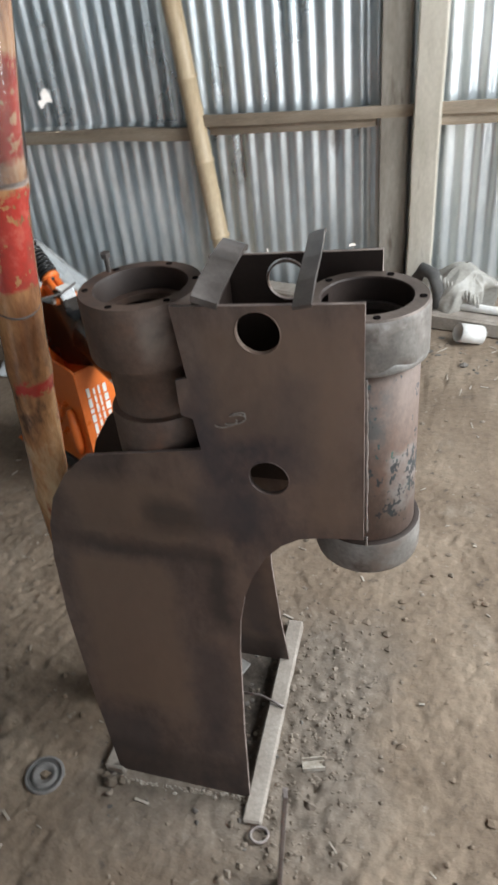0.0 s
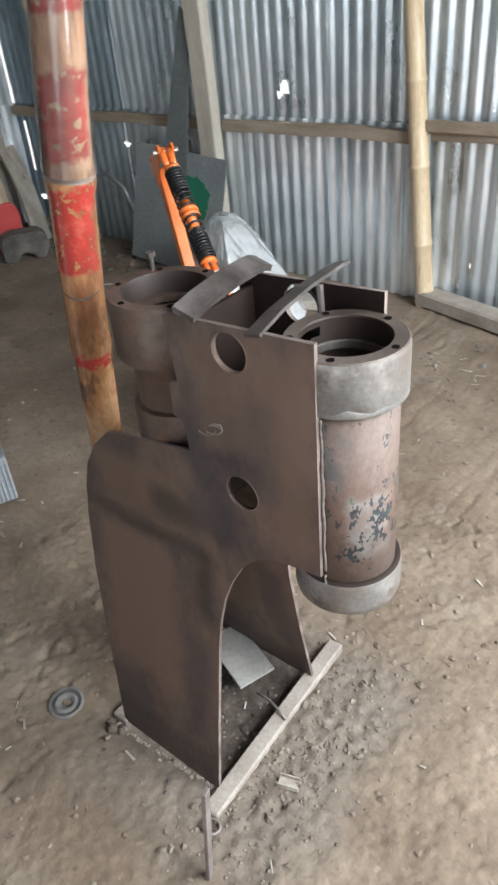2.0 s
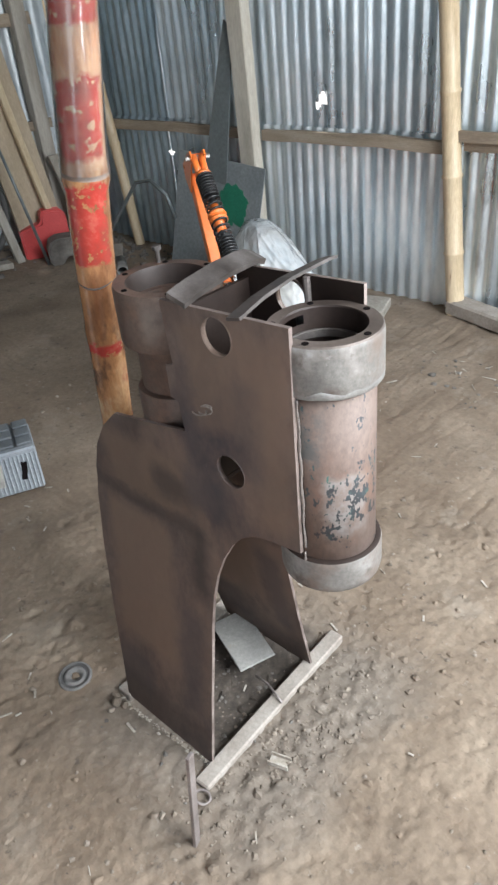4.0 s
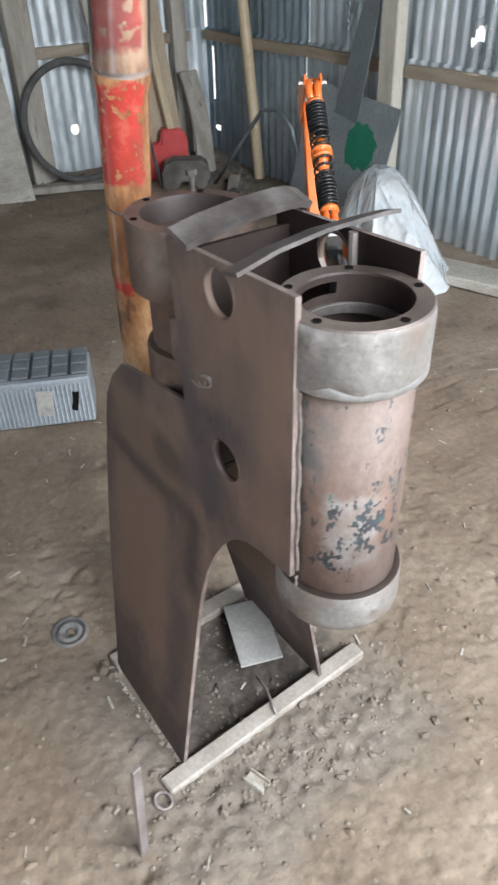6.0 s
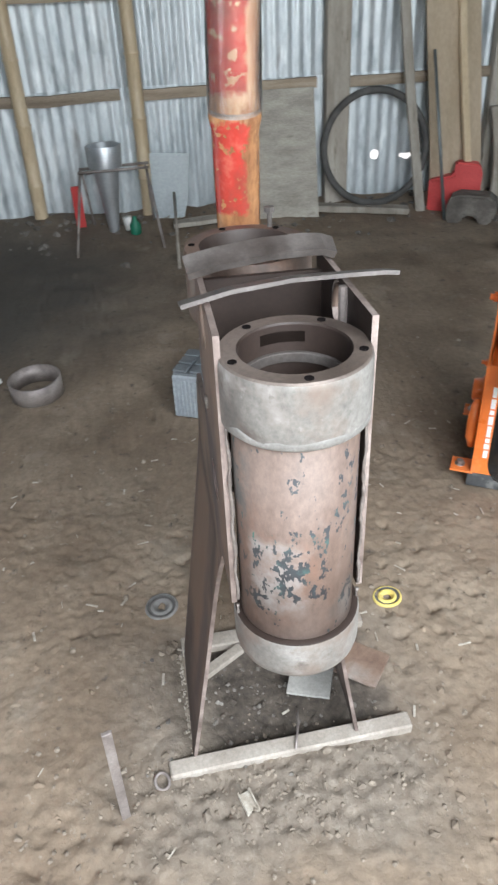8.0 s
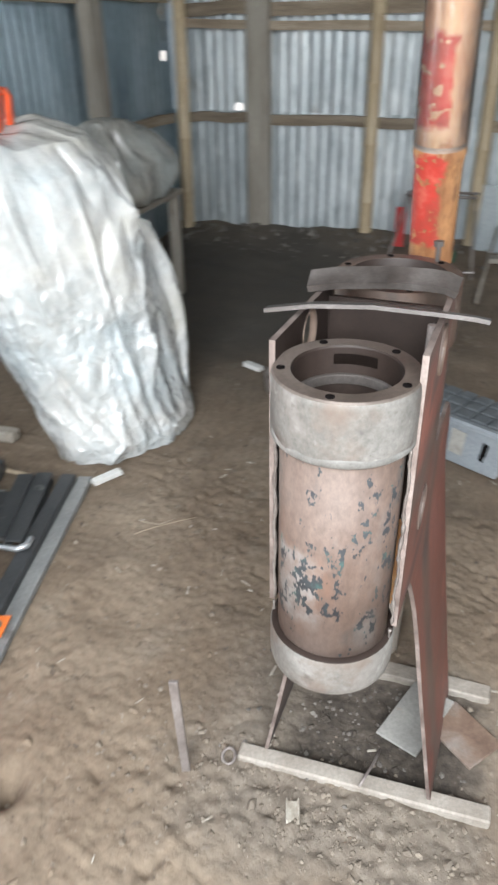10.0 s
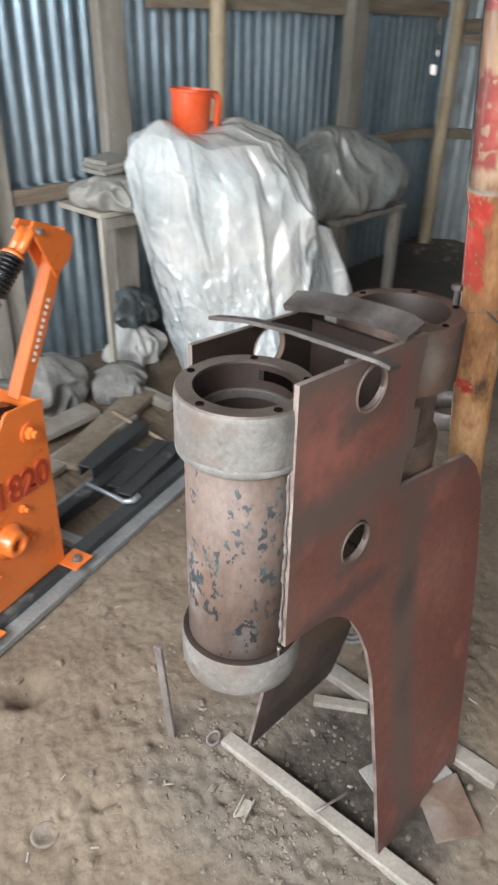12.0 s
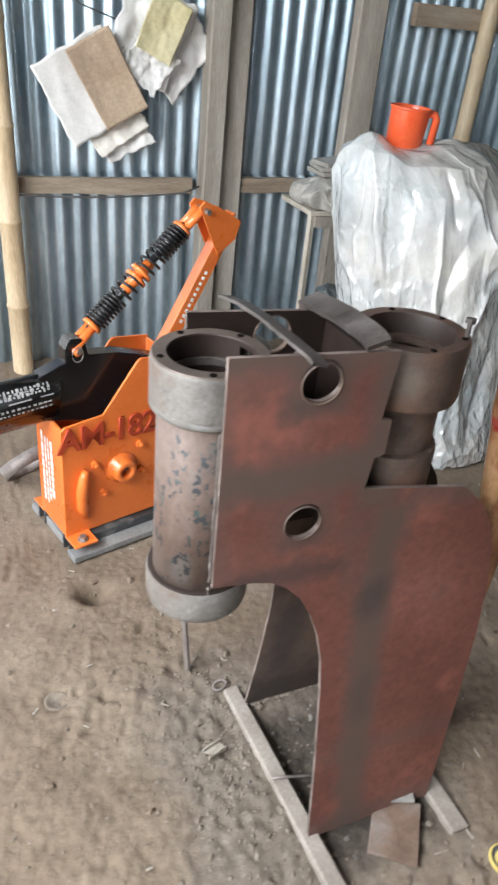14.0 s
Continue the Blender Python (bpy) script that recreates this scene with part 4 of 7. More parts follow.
# a chalked scrawl on the near plate
bm = bmesh.new()
for x0, z0, rx, rz, a0, a1 in ((-0.270, 0.898, 0.018, 0.008, -2.6, 2.0), (-0.284, 0.892, 0.018, 0.008, -2.9, 0.4), (-0.264, 0.906, 0.012, 0.004, -0.5, 2.8)):
    sweep(bm, [(x0 + rx * math.cos(a), 0.8500, z0 + rz * math.sin(a) + 0.25 * rx * math.cos(a)) for a in np.linspace(a0, a1, 14)], 0.0014, 6)
part("chalk_mark", bm, M_CHALK, near_plate, "pale chalk scrawl")
for yy, k in ((0.851, 1), (1.033, -1)):
    for hx, hz in ((-0.222, 1.040), (-0.226, 0.793)):
        bm = bmesh.new()
        revolve(bm, [(0.0312, -0.0048), (0.0332, -0.0048), (0.0332, 0.0048), (0.0312, 0.0048)], 28)
        bmesh.ops.transform(bm, matrix=pose(hx, yy + 0.00375 * k, hz, 90, 0, 0), verts=bm.verts)
        part("hole_rim", bm, M_STEEL, frame_thing, smooth=True)

# front cylinder: pipe with a flanged upper collar and a plain lower collar
cyl = new("front_cylinder")
cyl.parent = frame_thing
SEG = 64
bm = bmesh.new()
revolve(bm, [(0.0762, 0.650), (0.0762, 0.99), (0.066, 0.99), (0.066, 0.650)], SEG, (FX, FY, 0))
part("pipe", bm, M_TUBE, cyl, "pinkish brown pipe with flaked dark green paint", smooth=True)
bm = bmesh.new()
revolve(bm, [(0.0745, 0.984), (0.0855, 0.979), (0.0876, 0.986), (0.0876, 0.998), (0.0876, 1.050), (0.0862, 1.058), (0.0842, 1.0605), (0.0645, 1.0605), (0.063, 1.058), (0.063, 1.050), (0.063, 1.036), (0.063, 0.985)], SEG, (FX, FY, 0),
        skip=lambda k, i: i in (3, 8 + 1) and abs(k - SEG // 2) < 5)
ob = part("upper_collar", bm, [M_COLLAR, M_FLANGE, M_BROWN_SHADE], cyl, "grey bare steel upper collar with a bolted brown flange", smooth=True)
# bore faces take the dark brown that paints their shade
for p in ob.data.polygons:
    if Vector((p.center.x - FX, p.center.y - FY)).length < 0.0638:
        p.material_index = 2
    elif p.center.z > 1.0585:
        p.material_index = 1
ob.data.set_sharp_from_angle(angle=radians(30))
bm = bmesh.new()
revolve(bm, [(0.0755, 0.676), (0.0808, 0.676), (0.0850, 0.674), (0.0868, 0.669), (0.0868, 0.624), (0.0845, 0.614), (0.080, 0.609), (0.068, 0.609), (0.068, 0.676)], SEG, (FX, FY, 0))
ob = part("lower_collar", bm, [M_COLLAR, M_BROWN_SHADE], cyl, "grey bare steel lower collar with a brown lip", smooth=True)
for p in ob.data.polygons:
    if p.center.z > 0.6735:
        p.material_index = 1
ob.data.set_sharp_from_angle(angle=radians(35))
bm = bmesh.new()
revolve(bm, [(0.0755, 0.9790), (0.0854, 0.9784), (0.0878, 0.9810), (0.0880, 0.9880), (0.0870, 0.9960)], SEG, (FX, FY, 0))
for v in bm.verts:
    d = Vector((v.co.x - FX, v.co.y - FY, 0))
    w = noise.noise(d.normalized() * 2.2) + 0.5 * noise.noise(d.normalized() * 4.5)
    v.co += d.normalized() * (0.0005 * w - 0.0002) + Vector((0, 0, 0.0035 * w if v.co.z > 0.985 else 0.0012 * w))
part("collar_lip", bm, M_WORN, cyl, "pale worn lower lip of the collar", smooth=True)
bm = bmesh.new()
revolve(bm, [(0.0575, 1.012), (0.0628, 1.012), (0.0628, 1.024), (0.0583, 1.024), (0.0575, 1.0232)], SEG, (FX, FY, 0))
part("inner_ring", bm, M_BRACE, cyl, smooth=True).data.set_sharp_from_angle(angle=radians(30))
for k in range(5):
    a = radians(0 + 72 * k)
    bm = bmesh.new()
    rod(bm, (0, 0, -0.006), (0, 0, 0.0012), 0.0052, seg=14)
    ob = part("bolt_hole", bm, M_HOLE, cyl)
    ob.location = (FX + 0.0755 * math.cos(a), FY + 0.0755 * math.sin(a), 1.0605)

# rear cylinder: stepped, set between the plates
rear = new("rear_cylinder")
rear.parent = frame_thing
bm = bmesh.new()
revolve(bm, [(0.070, 0.966), (0.093, 0.966), (0.095, 0.971), (0.095, 1.062), (0.093, 1.068), (0.072, 1.068), (0.070, 1.064), (0.066, 0.972)], SEG, (RX, RY, 0))
ob = part("upper_collar", bm, [M_REAR, M_BROWN_SHADE], rear, smooth=True)
# the rear bore's shade is painted with the same dark brown
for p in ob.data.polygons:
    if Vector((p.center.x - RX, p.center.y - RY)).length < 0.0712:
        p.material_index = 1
ob.data.set_sharp_from_angle(angle=radians(35))
bm = bmesh.new()
revolve(bm, [(0.071, 0.70), (0.071, 0.874), (0.0715, 0.884), (0.0715, 0.955), (0.078, 0.964), (0.080, 0.972), (0.062, 0.972), (0.062, 0.70)], SEG, (RX, RY, 0))
part("pipe", bm, M_REAR, rear, smooth=True)
bm = bmesh.new()
revolve(bm, [(0.070, 0.71), (0.081, 0.71), (0.082, 0.800), (0.082, 0.868), (0.080, 0.873), (0.070, 0.876)], SEG, (RX, RY, 0))
part("lower_collar", bm, M_REAR, rear, smooth=True).data.set_sharp_from_angle(angle=radians(40))
bm = bmesh.new()
revolve(bm, [(0.052, 1.022), (0.0690, 1.022), (0.0700, 1.032), (0.053, 1.032)], SEG, (RX, RY, 0))
part("inner_ring", bm, M_REAR, rear, smooth=True).data.set_sharp_from_angle(angle=radians(30))
for k in range(6):
    a = radians(20 + 60 * k)
    bm = bmesh.new()
    rod(bm, (0, 0, -0.006), (0, 0, 0.0012), 0.0052, seg=14)
    ob = part("bolt_hole", bm, M_HOLE, rear)
    ob.location = (RX + 0.083 * math.cos(a), RY + 0.083 * math.sin(a), 1.068)

bm = bmesh.new()
rod(bm, (0, 0, 0), (0.002, 0.001, 0.025), 0.0040, seg=10)
rod(bm, (0.002, 0.001, 0.023), (0.0022, 0.001, 0.031), 0.0085, seg=6)
ob = solo("loose_bolt", bm, M_BRACE, pose(-0.498, 0.984, 1.068, 3, -4, 0), "rusty brown bolt standing head up on the rear collar", "bolt")

# cross plates between the side plates, coloured dark for the shade there
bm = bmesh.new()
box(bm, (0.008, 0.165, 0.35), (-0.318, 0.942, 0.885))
part("cross_plate", bm, M_BROWN_SHADE, frame_thing)
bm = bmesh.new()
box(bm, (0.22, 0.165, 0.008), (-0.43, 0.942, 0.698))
part("floor_plate", bm, M_BROWN_SHADE, frame_thing)
bm = bmesh.new()
rod(bm, (-0.180, 1.020, 1.00), (-0.184, 1.020, 1.086), 0.006, seg=8)
part("tack_bar", bm, M_STRAP, frame_thing)


def strap(pts, width, thick, twist, material, label):
    """A bent flat bar along points, its flat side up, tilted by twist degrees from end to end."""
    bm = bmesh.new()
    pts = [Vector(p) for p in pts]
    n = len(pts)
    rings = []
    for i, p in enumerate(pts):
        d = (pts[min(i + 1, n - 1)] - pts[max(i - 1, 0)]).normalized()
        side = d.cross(Vector((0, 0, 1))).normalized()
        a = radians(twist[0] + (twist[1] - twist[0]) * i / (n - 1))
        up = side.cross(d).normalized()
        s2 = side * math.cos(a) + up * math.sin(a)
        u2 = up * math.cos(a) - side * math.sin(a)
        rings.append([bm.verts.new(p + s2 * width * sx / 2 + u2 * thick * sz / 2) for sx, sz in ((-1, -1), (1, -1), (1, 1), (-1, 1))])
    for a, b in zip(rings, rings[1:]):
        for k in range(4):
            bm.faces.new((a[k], a[(k + 1) % 4], b[(k + 1) % 4], b[k]))
    bm.faces.new(rings[0][::-1])
    bm.faces.new(rings[-1])
    bmesh.ops.bevel(bm, geom=[e for e in bm.edges if e.is_boundary or e.calc_face_angle(0) > 1.0], offset=0.001, segments=1, affect="EDGES")
    return part("brace_strap", bm, material, frame_thing, label)


strap([(-0.152, 0.822, 1.094), (-0.158, 0.88, 1.104), (-0.165, 0.95, 1.108), (-0.175, 1.02, 1.104), (-0.183, 1.065, 1.100), (-0.183, 1.084, 1.098)], 0.025, 0.005, (11, 15), M_BRACE, "bent flat offcut laid across the top")
strap([(-0.288, 0.838, 1.088), (-0.290, 0.88, 1.096), (-0.294, 0.945, 1.102), (-0.298, 1.00, 1.102), (-0.300, 1.020, 1.100), (-0.301, 1.036, 1.094)], 0.037, 0.010, (-20, -16), M_BRACE, "wide curved offcut welded across the top")
# welds along the plate and collars
for yy in (0.8555, 1.0305):
    for z0, z1 in ((0.985, 1.055), (0.700, 0.975), (0.652, 0.69)):
        bm = bmesh.new()
        pts = [(-0.0775, (0.8595 if yy < 0.9 else 1.0245) + 0.001 * math.sin(90 * z), z) for z in np.linspace(z0, z1, int((z1 - z0) / 0.006))]
        sweep(bm, pts, [0.0012 + 0.0022 * random.random() for _ in pts], 6)
        part("weld_bead", bm, M_WELD, frame_thing, smooth=True)


# ---- what lies under and round the frame ----
def plank(name, size, at, turn, material, label, category, wear=0.002, seed=0):
    bm = bmesh.new()
    box(bm, size, bevel=min(size) * 0.12)
    bmesh.ops.subdivide_edges(bm, edges=[e for e in bm.edges if e.calc_length() > 0.08], cuts=5)
    for v in bm.verts:
        v.co += Vector((0, noise.noise(v.co * 9 + Vector((seed, 0, 0))), noise.noise(v.co * 9 + Vector((0, seed, 4))))) * wear
    return solo(name, bm, material, pose(*at, *turn), label, category)


plank("wooden_plank", (0.040, 0.53, 0.032), (-0.303, 0.974, 0.0), (0, 0, 3.2), M_BOARD, "pale dusty wooden plank under the front of the frame", "plank", 0.003, 1)
plank("wooden_plank", (0.045, 0.46, 0.026), (-0.622, 0.985, 0.003), (0, 0, 1.5), M_BOARD, "pale dusty wooden plank under the back of the frame", "plank", 0.003, 2)
plank("steel_offcut", (0.175, 0.100, 0.007), (-0.492, 1.060, 0.024), (2, 3, -20), M_SLAB, "square grey steel offcut lying under the frame", "steel plate", 0.001, 3)
plank("steel_offcut", (0.136, 0.103, 0.008), (-0.492, 1.165, 0.012), (1, 2, 54), M_RUSTSLAB, "small rusty steel offcut beside the frame", "steel plate", 0.001, 4)
plank("wood_wedge", (0.13, 0.026, 0.016), (-0.545, 0.845, 0.012), (0, 2, -58), M_BOARD, "short dusty wooden stick under the frame", "stick", 0.002, 5)
bm = bmesh.new()
for k, (x, y, s) in enumerate(((0, 0, 0.016), (0.02, 0.012, 0.011), (-0.018, 0.014, 0.010), (0.008, -0.02, 0.009))):
    rock(bm, (x, y, s * 0.4), s, 50 + k)
solo("earth_clod", bm, M_SOIL, pose(-0.612, 0.725, 0.0), "crumbled brown earth clod at the foot of the frame", "clod")

bm = bmesh.new()
box(bm, (0.018, 0.008, 0.33), (0, 0, 0.155), (0, 0, 105), bevel=0.001)
for v in bm.verts:
    v.co += Vector((0.031, 0.0075, 0)) * (v.co.z / 0.32)
solo("flat_bar", bm, M_STRAP, pose(-0.207, 0.617, 0.0), "upright flat steel bar stuck in the earth floor", "steel bar")


def flat_ring(r, tube, flat):
    bm = bmesh.new()
    n = 28
    pts = [(r * math.cos(2 * math.pi * k / n), r * 0.8 * math.sin(2 * math.pi * k / n), 0) for k in range(n + 1)]
    sweep(bm, pts, tube, 8, False)
    bmesh.ops.scale(bm, vec=(1, 1, flat), verts=bm.verts)
    return bm


solo("iron_ring", flat_ring(0.018, 0.0032, 1.0), M_STRAP, pose(-0.267, 0.692, 0.008, 12, 8, 20), "small flattened iron ring on the floor", "ring", smooth=True)
bm = bmesh.new()
for yy in (-0.012, 0.012):
    box(bm, (0.048, 0.003, 0.013), (0, yy, 0.0065))
box(bm, (0.048, 0.024, 0.003), (0, 0, 0.0015))
solo("channel_offcut", bm, M_CHIP, pose(-0.192, 0.862, 0.004, 0, 0, 18), "short offcut of small steel channel on the floor", "steel offcut")
bm = bmesh.new()
sweep(bm, [(-0.285, 0.978, 0.020), (-0.31, 0.985, 0.024), (-0.345, 0.995, 0.024), (-0.39, 1.00, 0.014)], 0.003, 7)
solo("iron_rod", bm, M_STRAP, pose(0, 0, 0), "short bent iron rod resting on the plank", "rod", smooth=True)


def disc(name, r, x, y, material, label, tilt=(0, 0)):
    bm = bmesh.new()
    revolve(bm, [(0.010, 0.0), (r, 0.0), (r * 1.01, 0.003), (r * 0.97, 0.0065), (r * 0.86, 0.0075), (r * 0.82, 0.004), (r * 0.66, 0.0035), (r * 0.62, 0.0085), (r * 0.48, 0.0095), (r * 0.42, 0.005), (0.011, 0.004)], 36)
    for f in bm.faces:
        c = f.calc_center_median()
        if r * 0.64 < math.hypot(c.x, c.y) < r * 0.84 and c.z > 0.002:
            f.material_index = 1
    solo(name, bm, [material, M_RUBBER], pose(x, y, floor_height(x, y) + 0.002, *tilt), label, "grinding disc", "worn grinding discs", smooth=True)


disc("grinding_disc", 0.044, -0.770, 0.712, M_DISC, "worn grey grinding disc lying on the floor", (3, 4))
disc("grinding_disc", 0.038, -0.682, 1.303, M_YELLOW, "dusty yellow grinding disc lying on the floor", (4, -3))
bm = bmesh.new()
revolve(bm, [(0.0, -0.01), (0.042, -0.01), (0.042, 0.0015), (0.039, 0.0035), (0.0, 0.003)], 36)
solo("sunken_lid", bm, M_DIRT, pose(0.122, 0.608, floor_height(0.122, 0.608), 1, 2, 0), "round earth-covered lid sunk in the floor", "lid", smooth=True)


# ---- the bamboo prop with red paint behind the frame ----
prop = thing("bamboo_prop", pose(0, 0, 0), "thick bamboo prop with red paint patches and clear plastic wrap", "post")
PROP_A, PROP_B = Vector((-0.830, 0.958, -0.03)), Vector((-0.405, 0.965, 2.45))


def prop_at(z):
    t = (z - PROP_A.z) / (PROP_B.z - PROP_A.z)
    low = max(0.0, 0.62 - z) / 0.62
    return PROP_A.lerp(PROP_B, t) + Vector((0.115 * low ** 1.2, -0.018 * low, 0)) + Vector((0.012 * math.sin(4 * z), 0.008 * math.sin(3 * z + 1), 0))


def prop_length(z0, z1, r0, r1, swell=()):
    bm = bmesh.new()
    pts, rad = [], []
    for z in np.arange(z0, z1 + 0.001, 0.02):
        t = (z - z0) / (z1 - z0)
        k = 1 + sum(0.12 * math.exp(-((z - s) / 0.012) ** 2) for s in swell) + 0.03 * noise.noise(Vector((0, 0, z * 9)))
        pts.append(prop_at(z))
        rad.append((r0 + (r1 - r0) * min(1.0, 2.0 * t)) * k)
    sweep(bm, pts, rad, 18)
    return bm


part("stem", prop_length(-0.03, 2.44, 0.028, 0.040, (0.28, 0.62, 0.90, 1.215, 1.55, 1.9, 2.2)), M_PROP, prop, "brown bamboo stem with ragged red paint bands", True)
part("foot", prop_length(-0.03, 0.17, 0.034, 0.031), M_BOARD, prop, "pale dust-caked foot of the stem", True)
part("joint", prop_length(1.205, 1.2255, 0.0405, 0.0405, (1.215,)), M_RUSTSLAB, prop, "dark bamboo joint", True)
bm = bmesh.new()
zs = np.arange(1.222, 2.2, 0.02)
sweep(bm, [prop_at(z) for z in zs], [0.0406 + 0.0045 * math.exp(-(z - 1.222) / 0.11) + 0.0012 * noise.noise(Vector((1, 2, z * 14))) for z in zs], 28, caps=False)
part("plastic_wrap", bm, M_FILM_CLEAR, prop, "clear plastic wrapped loosely round the stem", True)
bm = bmesh.new()
pts = [prop_at(1.015) + Vector((0.037 * math.cos(a), 0.037 * math.sin(a), 0.006 * math.sin(2 * a))) for a in np.linspace(0, 4.2 * math.pi, 40)]
pts += [pts[-1] + Vector((0.02, 0.03, -0.004)), pts[-1] + Vector((0.035, 0.06, 0.004))]
sweep(bm, pts, 0.0022, 6)
part("wire_tie", bm, M_BRACE, prop, "twisted iron wire", True)


# ---- the orange press machines ----
def text_mesh(words, size, depth):
    cu = bpy.data.curves.new("lettering", "FONT")
    cu.body, cu.size, cu.extrude, cu.bevel_depth, cu.offset = words, size, depth, 0.0016, 0.0007
    cu.space_character = 0.93
    cu.align_x, cu.align_y = "CENTER", "CENTER"
    ob = bpy.data.objects.new("lettering", cu)
    scene.collection.objects.link(ob)
    dg = bpy.context.evaluated_depsgraph_get()
    me = bpy.data.meshes.new_from_object(ob.evaluated_get(dg))
    bpy.data.objects.remove(ob)
    return me


def spring(bm, a, b, r, wire, turns):
    a, b = Vector(a), Vector(b)
    d = (b - a).normalized()
    u = d.cross(Vector((0, 1, 0))).normalized()
    w = d.cross(u)
    n = int(turns * 12)
    sweep(bm, [a.lerp(b, i / n) + r * (math.cos(2 * math.pi * turns * i / n) * u + math.sin(2 * math.pi * turns * i / n) * w) for i in range(n + 1)], wire, 6)


def build_press(drop, sticker):
    """The lever press; its hand bar falls by drop over its length; one press bears a sticker."""
    root = thing("press_machine", pose(0, 0, 0), "bright orange lever press with black handle and coil shock absorber", "machine", "orange lever presses")
    side = [(0.187, 0.056), (0.187, 0.425), (0.175, 0.437), (0.055, 0.447), (-0.055, 0.590), (-0.068, 0.598), (-0.187, 0.585), (-0.187, 0.056)]
    for yy in (0.077, -0.085):
        bm = bmesh.new()
        fill_outline(bm, side, [circle(-0.002, 0.250, 0.016, 20)])
        thicken(bm, 0.008)
        bmesh.ops.translate(bm, vec=(0, yy, 0), verts=bm.verts)
        bmesh.ops.bevel(bm, geom=[e for e in bm.edges if e.calc_face_angle(0) > 1.2], offset=0.0015, segments=1, affect="EDGES")
        part("side_plate", bm, M_ORANGE, root)
    bm = bmesh.new()
    box(bm, (0.008, 0.156, 0.375), (0.182, 0, 0.245), bevel=0.001)
    front = part("front_plate", bm, M_ORANGE, root)
    rng = random.Random(9)
    for yy, z0, z1, w in ((-0.050, 0.12, 0.36, 0.016), (-0.028, 0.12, 0.36, 0.010), (-0.010, 0.14, 0.36, 0.010), (0.012, 0.16, 0.36, 0.018)):
        z = z0
        while z < z1:
            step = rng.uniform(0.014, 0.040)
            bm = bmesh.new()
            box(bm, (0.0012, w * rng.uniform(0.7, 1.0), step), (0.1868, yy, z + step / 2))
            part("print_bar", bm, M_WHITE_INK, front)
            z += step + 0.006
    bm = bmesh.new()
    box(bm, (0.008, 0.156, 0.52), (-0.183, 0, 0.318), bevel=0.001)
    part("back_plate", bm, M_ORANGE, root)
    # raised number on one side
    me = text_mesh("AM-1820", 0.103, 0.0032)
    me.materials.append(M_ORANGE_DARK)
    ob = new("raised_letters", me)
    ob.parent = root
    ob.matrix_basis = Matrix(((-1, 0, 0, 0.014), (0, 0, 1, 0.087), (0, 1, 0, 0.386), (0, 0, 0, 1))) @ pose(0, 0, 0, 0, 0, -1.5)
    ob["label"] = "raised dark orange model number"
    for s in (1, -1):
        y0 = s * 0.085
        bm = bmesh.new()
        prof = [(0.016, 0.0), (0.052, 0.0), (0.050, 0.006), (0.040, 0.012), (0.036, 0.030), (0.033, 0.036), (0.018, 0.036), (0.016, 0.030)]
        revolve(bm, prof, 32)
        bmesh.ops.transform(bm, matrix=Matrix.Translation((-0.002, y0, 0.250)) @ pose(0, 0, 0, -90 * s), verts=bm.verts)
        part("bearing_boss", bm, M_ORANGE, root, smooth=True)
        for bx, bz in ((0.088, 0.292), (-0.062, 0.318), (0.062, 0.182), (-0.066, 0.225)):
            bm = bmesh.new()
            rod(bm, (bx, y0, bz), (bx, y0 + s * 0.012, bz), 0.012, seg=6)
            rod(bm, (bx, y0 + s * 0.012, bz), (bx, y0 + s * 0.024, bz), 0.0065, seg=10)
            part("bolt", bm, M_ORANGE, root)
        bm = bmesh.new()
        sweep(bm, [(0.125, y0 + s * 0.012, 0.12), (0.137, y0 + s * 0.016, 0.16), (0.137, y0 + s * 0.016, 0.22), (0.128, y0 + s * 0.014, 0.265), (0.120, y0 + s * 0.012, 0.285)], [0.012, 0.018, 0.018, 0.015, 0.010], 12)
        part("catch", bm, M_ORANGE, root, smooth=True)
        bm = bmesh.new()
        rod(bm, (-0.125, y0, 0.515), (-0.125, y0 + s * 0.004, 0.515), 0.028, seg=24)
        part("washer", bm, M_ORANGE, root)
        bm = bmesh.new()
        rod(bm, (-0.125, y0 + s * 0.004, 0.515), (-0.125, y0 + s * 0.018, 0.515), 0.017, seg=6)
        rod(bm, (-0.125, y0 + s * 0.018, 0.515), (-0.125, y0 + s * 0.030, 0.515), 0.010, seg=12)
        part("pivot_nut", bm, M_ORANGE, root)
        for fx in (0.150, -0.200):
            bm = bmesh.new()
            box(bm, (0.075, 0.070, 0.006), (fx, y0 + s * 0.028, 0.056), bevel=0.001)
            foot = part("foot_tab", bm, M_ORANGE, root)
            bm = bmesh.new()
            rod(bm, (fx, y0 + s * 0.036, 0.059), (fx, y0 + s * 0.036, 0.062), 0.016, seg=18)
            rod(bm, (fx, y0 + s * 0.036, 0.062), (fx, y0 + s * 0.036, 0.073), 0.011, seg=6)
            part("bolt", bm, M_BOLT, foot, "zinc hex bolt")
    # back arm: square tube rising to the elbow
    bm = bmesh.new()
    strapline = [(-0.185, 0.56), (-0.385, 0.90)]
    a, b = Vector((strapline[0][0], 0, strapline[0][1])), Vector((strapline[1][0], 0, strapline[1][1]))
    ang = math.degrees(math.atan2(b.x - a.x, b.z - a.z))
    box(bm, (0.045, 0.040, (b - a).length), ((a.x + b.x) / 2, 0, (a.z + b.z) / 2), (0, ang, 0), bevel=0.003)
    arm = part("back_arm", bm, M_ORANGE, root)
    for k in range(10):
        bm = bmesh.new()
        c = a.lerp(b, 0.28 + 0.045 * k)
